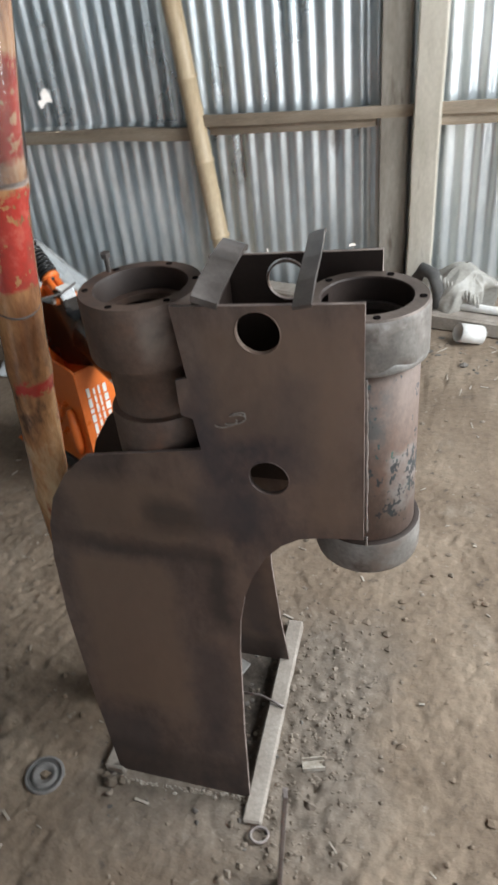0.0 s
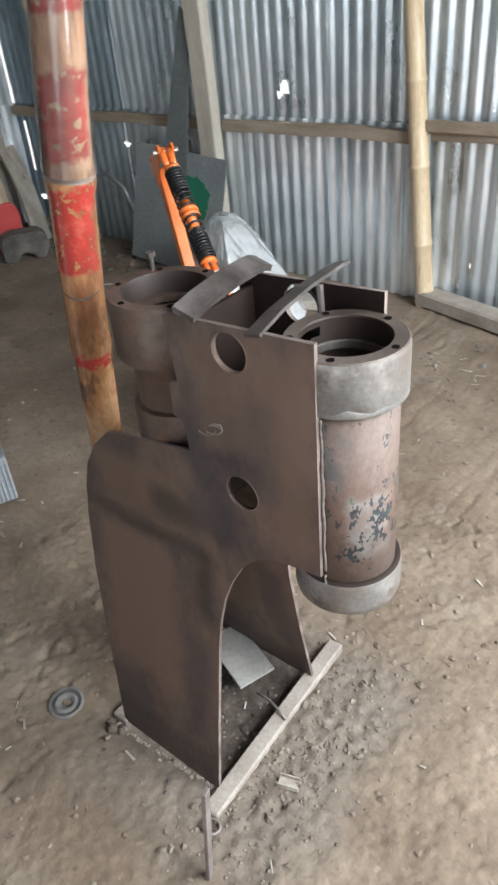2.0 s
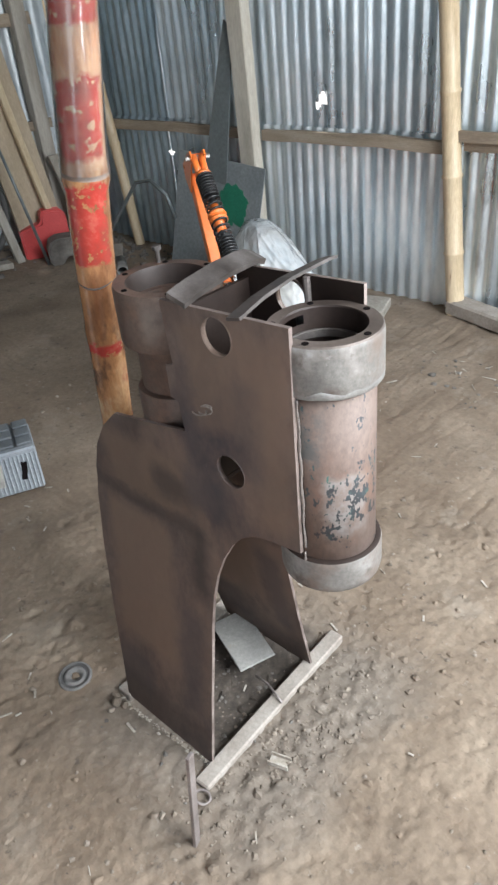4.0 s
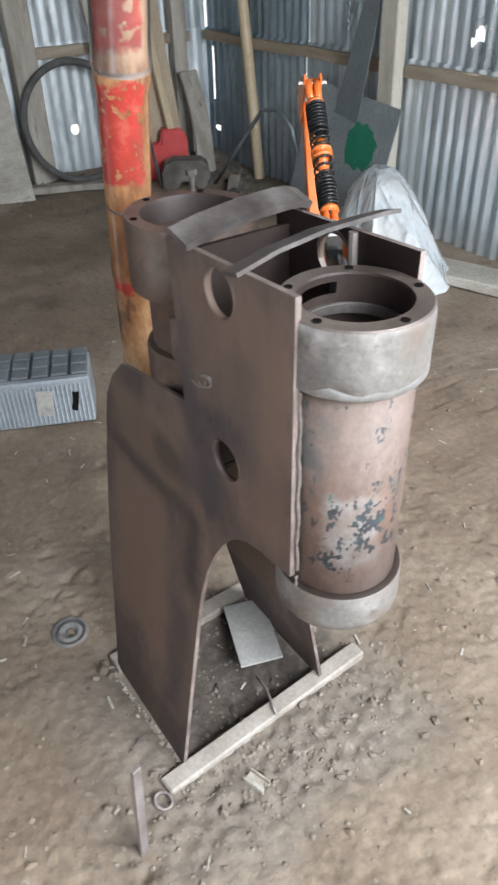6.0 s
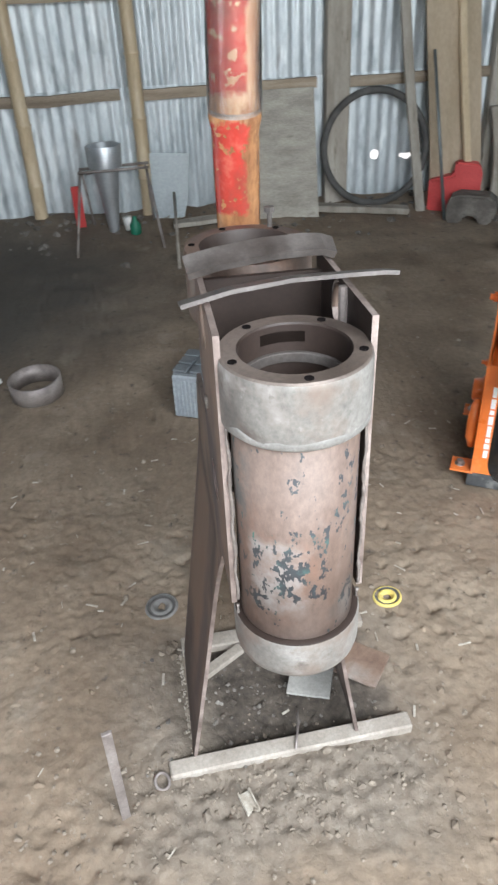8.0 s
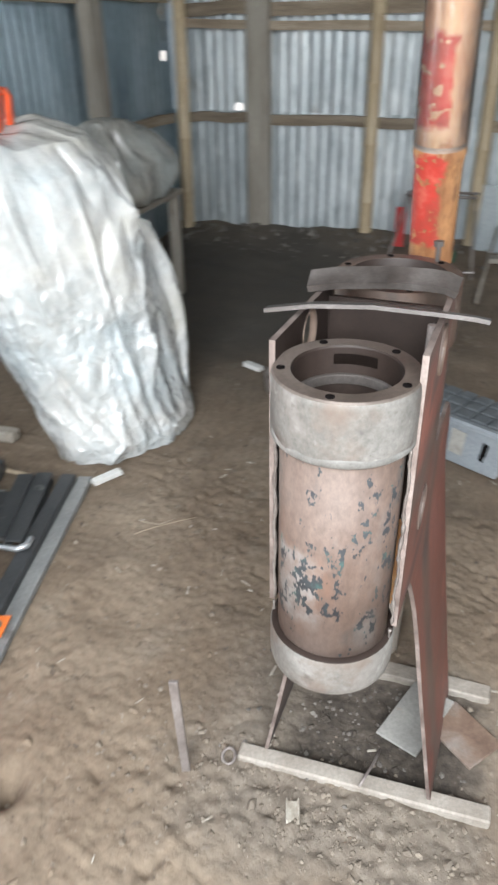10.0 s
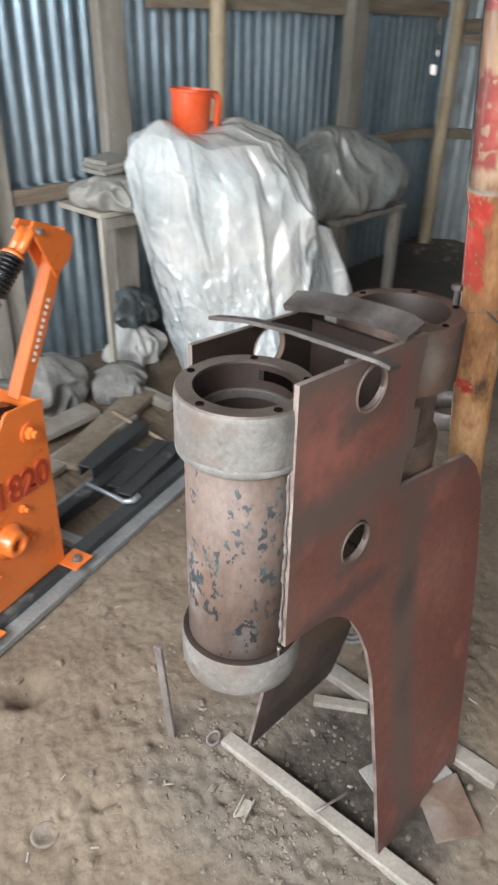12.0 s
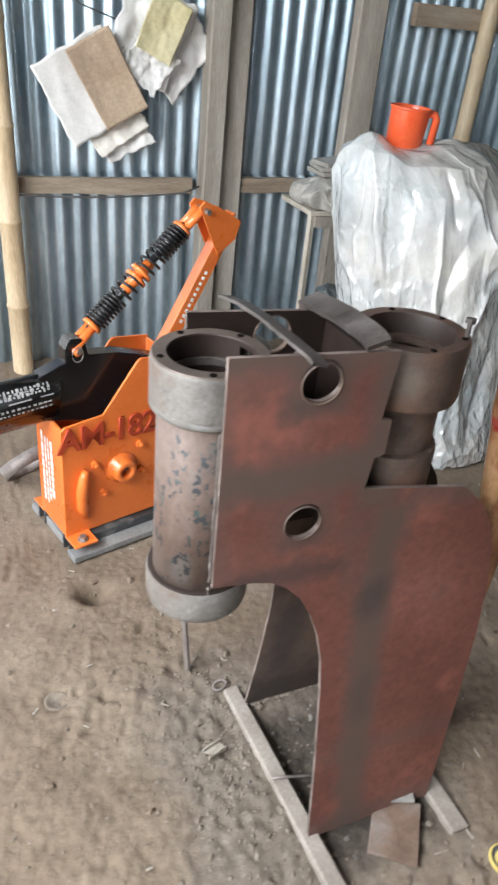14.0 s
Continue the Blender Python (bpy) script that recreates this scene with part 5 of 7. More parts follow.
        box(bm, (0.010, 0.0012, 0.010), (c.x, 0.0205, c.z), (0, ang, 0))
        part("print_bar", bm, M_WHITE_INK, arm)
    bm = bmesh.new()
    fill_outline(bm, [(-0.355, 0.845), (-0.415, 0.885), (-0.432, 0.935), (-0.345, 0.985), (-0.300, 1.000), (-0.285, 0.985), (-0.300, 0.955)])
    thicken(bm, 0.006)
    for v in bm.verts:
        v.co.y += 0.022
    bmesh.ops.duplicate(bm, geom=bm.verts[:] + bm.edges[:] + bm.faces[:])
    half = len(bm.verts) // 2
    bm.verts.ensure_lookup_table()
    for v in bm.verts[half:]:
        v.co.y -= 0.050
    part("elbow_bracket", bm, M_ORANGE, root)
    bm = bmesh.new()
    box(bm, (0.045, 0.044, 0.008), (-0.395, 0, 0.945), (0, 28, 0), bevel=0.001)
    box(bm, (0.06, 0.044, 0.008), (-0.372, 0, 0.962), (0, -30, 0), bevel=0.001)
    part("elbow_cap", bm, M_ORANGE, root)
    # shock absorber
    lo, hi = Vector((0.100, 0, 0.635)), Vector((-0.305, 0, 0.975))
    shock = new("shock_absorber")
    shock.parent = root
    shock["label"] = "black coil shock absorber with orange fittings"

    def along(t):
        return lo.lerp(hi, t)

    bm = bmesh.new()
    rod(bm, along(0.12), along(0.88), 0.011, seg=14)
    part("damper_rod", bm, M_SPRING, shock, smooth=True)
    for t0, t1, turns in ((0.165, 0.345, 8), (0.345, 0.49, 3), (0.53, 0.66, 3), (0.66, 0.84, 8)):
        bm = bmesh.new()
        spring(bm, along(t0), along(t1), 0.029, 0.0040, turns)
        part("coil_spring", bm, M_SPRING, shock, smooth=True)
    for t0, t1 in ((0.16, 0.33), (0.68, 0.84)):
        bm = bmesh.new()
        rod(bm, along(t0), along(t1), 0.021, seg=18)
        part("spring_sleeve", bm, M_SPRING, shock, smooth=True)
    bm = bmesh.new()
    rod(bm, along(0.40), along(0.60), 0.017, seg=18)
    part("centre_tube", bm, M_ORANGE, shock, "orange centre tube", True)
    for t, rr, ln in ((0.15, 0.030, 0.012), (0.49, 0.034, 0.010), (0.53, 0.034, 0.010), (0.85, 0.030, 0.012)):
        bm = bmesh.new()
        d = (hi - lo).normalized() * ln / 2
        rod(bm, along(t) - d, along(t) + d, rr, rr * 0.92, seg=24)
        part("spring_seat", bm, M_ORANGE, shock, "orange spring seat", True)
    for t, end in ((0.14, lo), (0.86, hi)):
        for s in (-0.014, 0.014):
            bm = bmesh.new()
            sweep(bm, [along(t) + Vector((0, s * 0.8, 0)), along(t).lerp(end, 0.6) + Vector((0, s, 0)), end + Vector((0, s, 0))], [0.012, 0.012, 0.015], 10)
            part("clevis", bm, M_ORANGE, shock, smooth=True)
        bm = bmesh.new()
        rod(bm, end + Vector((0, -0.045, 0)), end + Vector((0, 0.045, 0)), 0.0085, seg=6)
        part("pin", bm, M_BOLT, shock)
    # black lever and hand bar
    bm = bmesh.new()
    fill_outline(bm, [(-0.16, 0.50), (-0.16, 0.56), (-0.03, 0.600), (0.065, 0.612), (0.075, 0.662), (0.118, 0.668), (0.132, 0.64), (0.135, 0.60), (0.21, 0.575), (0.21, 0.44), (0.05, 0.40), (-0.10, 0.44)])
    thicken(bm, 0.050)
    bmesh.ops.translate(bm, vec=(0, -0.025, 0), verts=bm.verts)
    bmesh.ops.bevel(bm, geom=[e for e in bm.edges if e.calc_face_angle(0) > 1.2], offset=0.003, segments=2, affect="EDGES")
    part("lever", bm, M_BLACK, root, "glossy black lever")
    bm = bmesh.new()
    rod(bm, (0, 0, 0), (0, 0, 1), 1.0, seg=32)
    d = Vector((0.42, 0, -drop)).normalized()
    nrm = Vector((drop, 0, 0.42)).normalized()
    root_end = Vector((0.16, 0, 0.500 + 0.2 * drop))
    for v in bm.verts:
        v.co = root_end + d * (0.45 * v.co.z) + Vector((0, -0.039 * v.co.x, 0)) + nrm * (0.076 * v.co.y)
    bmesh.ops.bevel(bm, geom=[e for e in bm.edges if e.calc_face_angle(0) > 1.2], offset=0.004, segments=2, affect="EDGES")
    bar = part("hand_bar", bm, M_BLACK, root, "thick glossy black hand bar", True)
    rng = random.Random(4)
    for ang2, size, n, gap in ((46, 0.011, 22, 0.012), (38, 0.009, 18, 0.015), (31, 0.011, 22, 0.012), (18, 0.004, 4, 0.085), (4, 0.007, 18, 0.015), (-6, 0.005, 20, 0.013)):
        ca, sa = math.cos(radians(ang2)), math.sin(radians(ang2))
        for k in range(n):
            bm = bmesh.new()
            c = root_end + d * (0.030 + gap * (k + rng.uniform(-0.1, 0.1))) + Vector((0, 0.0396 * ca, 0)) + nrm * 0.0767 * sa
            out = (Vector((0, ca / 0.039, 0)) + nrm * sa / 0.076).normalized()
            m = Matrix.Translation(c) @ Matrix((d, out.cross(d), out)).transposed().to_4x4()
            box(bm, (gap * rng.uniform(0.35, 0.80), size * rng.uniform(0.4, 1.0), 0.0012))
            bmesh.ops.transform(bm, matrix=m, verts=bm.verts)
            part("print_bar", bm, M_GREY_INK, bar)
    bm = bmesh.new()
    rod(bm, (0.103, -0.034, 0.632), (0.103, 0.040, 0.632), 0.011, seg=16)
    pin = part("lever_pin", bm, M_ORANGE, root, "orange pivot pin", True)
    bm = bmesh.new()
    sweep(bm, [(0.103 + 0.016 * math.cos(a), 0.038, 0.626 + 0.022 * math.sin(a)) for a in np.linspace(0, 6.0, 20)], 0.0016, 6)
    part("cotter_ring", bm, M_BOLT, pin, "thin wire cotter ring", True)
    if sticker:
        bm = bmesh.new()
        box(bm, (0.034, 0.040, 0.0015), (0.108, 0, 0.6695), (0, 8, 0))
        part("sticker", bm, M_WHITE_INK, root, "small white sticker")
    return root


press = build_press(0.015, False)
press.matrix_basis = pose(-0.155, -0.062, 0.0, 0, 0, 15.5)
second_press = build_press(0.165, True)
second_press.matrix_basis = pose(-1.225, 1.865, 0.0, 0, 0, -29)

# steel rails under the near press
rails = thing("rail_bed", pose(-0.155, -0.062, 0, 0, 0, 14.8), "dark steel channel bed on grey flat bars under the press", "machine base")


def channel_bar(x0, x1, y, z, w, h, turn=0.0):
    """A rolled channel lying on its two flanges."""
    bm = bmesh.new()
    box(bm, (x1 - x0, w - 0.002, 0.007), (0, 0, h - 0.0035), bevel=0.002)
    for side in (-1, 1):
        box(bm, (x1 - x0, 0.007, h), (0, side * (w / 2 - 0.0035), h / 2 - 0.002), bevel=0.0015)
    bmesh.ops.transform(bm, matrix=pose((x0 + x1) / 2, y, z, 0, 0, turn), verts=bm.verts)
    part("channel", bm, M_RAIL, rails)


for yy, x0, x1 in ((0.125, -0.95, 0.19), (-0.145, -0.85, 0.19)):
    bm = bmesh.new()
    box(bm, (x1 - x0, 0.05, 0.022), ((x0 + x1) / 2, yy, 0.011), bevel=0.002)
    part("flat_bar", bm, M_RAIL_GREY, rails)
channel_bar(-0.92, 0.185, 0.080, 0.0, 0.050, 0.050)
channel_bar(-0.80, 0.185, -0.10, 0.0, 0.050, 0.050)
channel_bar(-0.90, -0.53, 0.020, 0.026, 0.055, 0.040, 5.0)
channel_bar(-0.89, -0.55, -0.040, 0.026, 0.055, 0.038, 6.0)
channel_bar(-0.92, -0.56, -0.160, 0.052, 0.062, 0.045, 4.0)
for xx in (-0.62, 0.165, -0.30):
    bm = bmesh.new()
    box(bm, (0.035, 0.126, 0.03), (xx, -0.010, 0.016), bevel=0.002)
    part("cross_bar", bm, M_RAIL_GREY, rails)
bm = bmesh.new()
sweep(bm, [(-0.520, -0.110, 0.062), (-0.508, 0.020, 0.060), (-0.500, 0.060, 0.062), (-0.515, 0.085, 0.064), (-0.545, 0.090, 0.070)], [0.007, 0.008, 0.010, 0.011, 0.010], 10)
part("bent_bar", bm, M_GALV, rails, "bent pale galvanised bar", True)
bm = bmesh.new()
box(bm, (0.44, 0.19, 0.050), (-0.03, 0, 0.025), bevel=0.003)
solo("base_block", bm, M_RAIL, pose(-1.235, 1.871, 0.0, 0, 0, -29), "dark painted steel base under the far press", "machine base")


# ---- crate ----
crate = thing("battery_crate", pose(-1.74, 1.022, 0, 0, 0, 65.5), "ribbed grey plastic battery case with dark cell lid on the floor", "crate")
CL, CW, CH = 0.385, 0.19, 0.175
bm = bmesh.new()
box(bm, (CL, CW, CH), (0, 0, CH / 2), bevel=0.006)
part("case", bm, M_CRATE, crate)
for k in range(26):
    for s in (-1, 1):
        bm = bmesh.new()
        box(bm, (0.006, 0.006, CH * 0.86), (-CL / 2 + CL * (k + 0.5) / 26, s * (CW / 2 + 0.002), CH * 0.47), bevel=0.0015)
        part("rib", bm, M_CRATE, crate)
bm = bmesh.new()
box(bm, (CL - 0.01, CW - 0.01, 0.012), (0, 0, CH + 0.004), bevel=0.003)
lid = part("lid", bm, M_CRATE_DARK, crate, "dark cell lid")
for i in range(6):
    for j in range(3):
        bm = bmesh.new()
        box(bm, (0.057, 0.056, 0.008), (-CL / 2 + CL * (i + 0.5) / 6, -CW / 2 + CW * (j + 0.5) / 3, CH + 0.017), bevel=0.005)
        part("cell_cap", bm, M_CRATE_DARK, lid)
bm = bmesh.new()
box(bm, (0.022, 0.010, 0.075), (0.135, -CW / 2 - 0.002, 0.09), (0, 8, 0), bevel=0.004)
part("hand_slot", bm, M_HOLE, crate, "dark hand slot")
bm = bmesh.new()
box(bm, (0.055, 0.004, 0.095), (0.035, -CW / 2 - 0.006, 0.095), (0, 5, 0), bevel=0.001)
part("label_strip", bm, M_BAGFILM, crate, "pale strip on the side of the case")


# ---- wrapped machine, table and sacks at the south wall ----
def creases(nz, na, girth, height, seed, strength, wild=1.0):
    """Heights of sharp crease lines, long ones and many short ones, on a sheet of the given girth and height."""
    rng = random.Random(seed)
    s = np.linspace(0, girth, na, endpoint=False)[None, :]
    z = np.linspace(0, height, nz + 1)[:, None]
    out = np.zeros((nz + 1, na))
    size = min(1.0, girth / 1.6)
    for count, rise, wide, lo, hi, tilt in ((max(9, int(11 * girth)), 0.026 * size, 0.030 * size, 0.18 * size, 0.50 * size, 22), (max(40, int(90 * girth * height)), 0.011 * size, 0.010 * size, 0.05 * size, 0.18 * size, 36), (max(90, int(520 * girth * height)), 0.0028 * size, 0.006 * size, 0.02, 0.06, 55)):
        for k in range(count):
            s0, z0, a = rng.uniform(0, girth), rng.uniform(0, height), radians(rng.gauss(8, tilt * wild))
            ds = (s - s0 + girth / 2) % girth - girth / 2
            dz = z - z0
            across = np.abs(ds * math.cos(a) - dz * math.sin(a))
            along = ds * math.sin(a) + dz * math.cos(a)
            out += rng.choice((1.0, 0.8, -0.7)) * rise * rng.uniform(0.4, 1.0) * np.exp(-across / wide) * np.maximum(0, 1 - (along / rng.uniform(lo, hi)) ** 2)
    return out * strength


def draped(name, rows, folds, amp, seed, material, label, category, nz=46, na=120, drape=1.0, wild=1.0, lumpy=0.0):
    """A hanging sheet: rows of (z, cx, cy, ra, rb, turn) from the bottom up, creased and folded round."""
    bm = bmesh.new()
    rings = []
    girth = 2 * math.pi * max(0.5 * (row[3] + row[4]) for row in rows)
    crease = creases(nz, na, girth, rows[-1][0] - rows[0][0], int(seed * 7), drape, wild)
    for j in range(nz + 1):
        f = j / nz * (len(rows) - 1)
        i = min(int(f), len(rows) - 2)
        w = f - i
        near = [rows[max(0, i - 1)], rows[i], rows[i + 1], rows[min(len(rows) - 1, i + 2)]]
        z, cx, cy, ra, rb, tu = (0.5 * (2 * q + (r - p) * w + (2 * p - 5 * q + 4 * r - s) * w * w + (3 * q - p - 3 * r + s) * w ** 3) for p, q, r, s in zip(*near))
        ra, rb = max(0.008, ra), max(0.008, rb)
        calm = min(1.0, 0.1 + 1.2 * ra / rows[1][3])
        c, s = math.cos(radians(tu)), math.sin(radians(tu))
        ring = []
        for k in range(na):
            a = 2 * math.pi * k / na
            u, v = ra * math.cos(a), rb * math.sin(a)
            fold = 1 - 2.4 * abs(noise.noise(Vector((u, v, 0.35 * z + 0.3 * seed)) * folds))
            r = 1 + (0.6 * amp * fold + float(crease[j, k]) / (0.5 * (ra + rb))) * calm
            r += lumpy * noise.noise(Vector((u, v, 0.8 * (z - rows[0][0]))) * (1.1 / rows[1][3]) + Vector((seed, 0, 0)))
            x, y = u * r, v * r
            hem = max(0.0, 1 - j / (0.12 * nz)) * 0.03 * max(0.0, noise.noise(Vector((u * 6, v * 6, seed))))
            ring.append(bm.verts.new((cx + c * x - s * y, cy + s * x + c * y, z + hem)))
        rings.append(ring)
    for a, b in zip(rings, rings[1:]):
        for k in range(na):
            bm.faces.new((a[k], a[(k + 1) % na], b[(k + 1) % na], b[k]))
    return solo(name, bm, material, pose(0, 0, 0), label, category, smooth=True)


COVER_ROWS = [(0.004, -1.465, -0.205, 0.300, 0.175, -24), (0.06, -1.465, -0.215, 0.305, 0.185, -24), (0.22, -1.47, -0.29, 0.312, 0.205, -27), (0.45, -1.47, -0.365, 0.325, 0.228, -30), (0.65, -1.465, -0.42, 0.335, 0.240, -32),
              (0.82, -1.455, -0.46, 0.335, 0.245, -32), (0.97, -1.43, -0.495, 0.315, 0.245, -30), (1.06, -1.41, -0.52, 0.27, 0.21, -30), (1.092, -1.38, -0.54, 0.16, 0.12, -30), (1.095, -1.37, -0.55, 0.01, 0.01, -30)]
# long folds of the sheet: across at the foot and at the top, lowest and highest point, how far it stands out, width
COVER_FOLDS = [(0.02, -0.22, 0.10, 0.98, 0.030, 0.050), (0.55, 0.42, 0.45, 0.99, 0.024, 0.060), (-0.15, -0.72, 0.16, 0.72, 0.034, 0.035), (-0.78, -0.52, 0.66, 1.02, 0.036, 0.045),
               (0.10, -0.50, 0.30, 0.90, -0.034, 0.120), (0.30, 0.12, 0.55, 0.96, 0.020, 0.160), (0.62, 0.86, 0.05, 0.80, 0.016, 0.050), (0.40, 0.75, 0.02, 0.45, -0.020, 0.050),
               (0.20, 0.05, 0.00, 0.40, 0.020, 0.040), (-0.05, -0.20, 0.00, 0.36, -0.022, 0.040), (-0.50, -0.92, 0.06, 0.60, -0.026, 0.060), (0.80, 0.62, 0.78, 1.06, -0.022, 0.050), (-0.35, -0.30, 0.86, 1.06, -0.020, 0.050)]


def plastic_cover():
    """A sheet thrown over a machine: long falling folds, calm panels above, crinkled towards the foot, humps along the top."""
    nz, na = 190, 420
    crease = creases(nz, na, 1.8, 1.09, 21, 1.0)
    bm = bmesh.new()
    rings = []
    for j in range(nz + 1):
        f = j / nz * (len(COVER_ROWS) - 1)
        i = min(int(f), len(COVER_ROWS) - 2)
        w = f - i
        w = w if i in (0, len(COVER_ROWS) - 2) else w * w * (3 - 2 * w) * 0.3 + w * 0.7
        z, cx, cy, ra, rb, tu = (p + (q - p) * w for p, q in zip(COVER_ROWS[i], COVER_ROWS[i + 1]))
        c, sn = math.cos(radians(tu)), math.sin(radians(tu))
        taper = min(1.0, ra / 0.25)
        ring = []
        for k in range(na):
            a = 2 * math.pi * k / na
            u, v = math.cos(a), math.sin(a)
            out = 0.012 * noise.noise(Vector((u * 1.6, v * 1.6, z * 1.3))) + 0.016 * noise.noise(Vector((u * 3.0, v * 3.0, z * 1.2 + 7)))
            if v > -0.5:
                for u0, u1, z0, z1, rise, wide in COVER_FOLDS:
                    t = (z - z0) / (z1 - z0)
                    if 0 < t < 1:
                        across = abs(u - (u0 + (u1 - u0) * t) - 0.05 * noise.noise(Vector((z * 5, u0 * 9, 1))))
                        out += 0.8 * rise * math.exp(-across / wide) * min(1.0, 5 * t, 5 * (1 - t))
            calm = 0.45 if -0.62 < u < 0.40 and z > 0.42 else 1.15
            out = (out + calm * float(crease[j, k])) * taper
            x, y = (ra + out) * u, (rb + out) * v
            hump = max(0.0, (z - 0.86) / 0.24)
            z2 = z + hump * (0.055 * math.exp(-((x - 0.17) / 0.10) ** 2 - ((y - 0.12) / 0.10) ** 2) + 0.035 * math.exp(-((x + 0.17) / 0.09) ** 2 - ((y + 0.02) / 0.12) ** 2) - 0.014 * math.exp(-((x - 0.03) / 0.05) ** 2))
            z2 += 0.012 * noise.noise(Vector((x * 14, y * 14, 3))) * hump
            z2 += max(0.0, 1 - z / 0.10) * 0.05 * max(0.0, noise.noise(Vector((u * 5, v * 5, 3))))
            ring.append(bm.verts.new((cx + c * x - sn * y, cy + sn * x + c * y, z2)))
        rings.append(ring)
    for a, b in zip(rings, rings[1:]):
        for k in range(na):
            bm.faces.new((a[k], a[(k + 1) % na], b[(k + 1) % na], b[k]))
    root = thing("plastic_cover", pose(0, 0, 0), "machine under a creased milky plastic sheet, standing on the floor", "plastic cover")
    part("sheet", bm, M_FILM_SHEET, root, smooth=True)
    # the loose end that hangs off one corner
    bm = bmesh.new()
    grid = []
    for i in range(31):
        b = i / 30
        row = []
        for k in range(19):
            a = k / 18
            z = 0.76 - 0.66 * b + 0.03 * a * noise.noise(Vector((a * 4, 1, 2)))
            reach = 0.02 + 0.17 * math.sin(math.pi * min(1.0, 0.10 + 0.75 * b)) ** 1.3
            fold = 0.022 * math.sin(9 * a + 2.0 * b) * a + 0.016 * noise.noise(Vector((a * 6, b * 4, 5)))
            row.append(bm.verts.new((-1.66 - reach * a, -0.22 + 0.13 * b + fold + 0.03 * a, z)))
        grid.append(row)
    fs = [bm.faces.new((grid[i][k], grid[i][k + 1], grid[i + 1][k + 1], grid[i + 1][k])) for i in range(30) for k in range(18)]
    r = bmesh.ops.extrude_face_region(bm, geom=fs, use_keep_orig=True)
    bmesh.ops.translate(bm, vec=(0, -0.002, 0), verts=[g for g in r["geom"] if isinstance(g, bmesh.types.BMVert)])
    part("loose_flap", bm, M_FILM_SHEET, root, "loose grey hanging end of the sheet", True)


plastic_cover()
draped("covered_machine", [(0.004, -1.46, -0.28, 0.22, 0.10, -24), (0.22, -1.47, -0.33, 0.23, 0.13, -27), (0.45, -1.48, -0.39, 0.25, 0.16, -30), (0.70, -1.48, -0.44, 0.27, 0.18, -32),
                           (0.90, -1.47, -0.47, 0.27, 0.19, -32), (1.00, -1.44, -0.50, 0.20, 0.14, -30), (1.02, -1.42, -0.51, 0.01, 0.01, -30)],
       3.0, 0.12, 9.0, M_CLOTH, "pale cloth-wrapped machine body under the plastic sheet", "machine", 70, 140, 0.5)

mug = thing("plastic_mug", pose(-1.355, -0.548, 1.065, 0, 3, 150), "red-orange plastic mug standing on the plastic cover", "mug")
bm = bmesh.new()
revolve(bm, [(0.0, 0.0), (0.060, 0.0), (0.063, 0.004), (0.071, 0.142), (0.075, 0.144), (0.075, 0.152), (0.070, 0.153), (0.067, 0.142), (0.059, 0.006), (0.0, 0.006)], 40)
part("cup", bm, M_MUG, mug, smooth=True).data.set_sharp_from_angle(angle=radians(40))
bm = bmesh.new()
sweep(bm, [(0.066, 0, 0.138), (0.086, 0, 0.138), (0.096, 0, 0.125), (0.094, 0, 0.040), (0.086, 0, 0.018), (0.060, 0, 0.020)], [0.012, 0.014, 0.014, 0.014, 0.013, 0.012], 10)
part("handle", bm, M_MUG, mug, smooth=True)

table = thing("work_table", pose(0, 0, 0), "plain grey timber work table against the tin wall", "table")
bm = bmesh.new()
box(bm, (1.20, 0.30, 0.022), (-1.835, -1.105, 0.735), bevel=0.003)
part("tabletop", bm, M_TIMBER_PALE, table)
for x in (-1.25, -2.41):
    bm = bmesh.new()
    rod(bm, (x, -0.97, 0.724), (x + 0.02, -0.935, 0.0), 0.016, seg=4)
    part("leg", bm, M_TIMBER_PALE, table)
bm = bmesh.new()
box(bm, (1.16, 0.024, 0.045), (-1.84, -0.965, 0.70))
part("rail", bm, M_TIMBER, table)
for k, (w, d, dz, a) in enumerate(((0.17, 0.14, 0.0, 4), (0.16, 0.15, 0.020, -6), (0.15, 0.12, 0.038, 9))):
    plank("folded_sheet", (w, d, 0.017), (-1.37, -1.06, 0.890 + dz, ), (0, 2, a), M_BAGFILM, "folded grey paper sheet in a stack over the work table", "folded sheet", 0.004, 60 + k)
plank("timber_rail", (0.05, 0.38, 0.045), (-1.235, -0.76, 0.03), (0, 0, 4), M_TIMBER, "pale timber bar on the floor at the table leg", "timber", 0.004, 8)

bench = thing("low_bench", pose(0, 0, 0), "dark low timber bench carrying a sack", "bench")
bm = bmesh.new()
box(bm, (0.60, 0.44, 0.03), (-2.72, -0.88, 0.565), bevel=0.004)
part("benchtop", bm, M_TIMBER, bench)
for x in (-2.46, -2.98):
    for y in (-0.70, -1.06):
        bm = bmesh.new()
        box(bm, (0.05, 0.05, 0.55), (x, y, 0.275), bevel=0.003)
        part("leg", bm, M_TIMBER, bench)


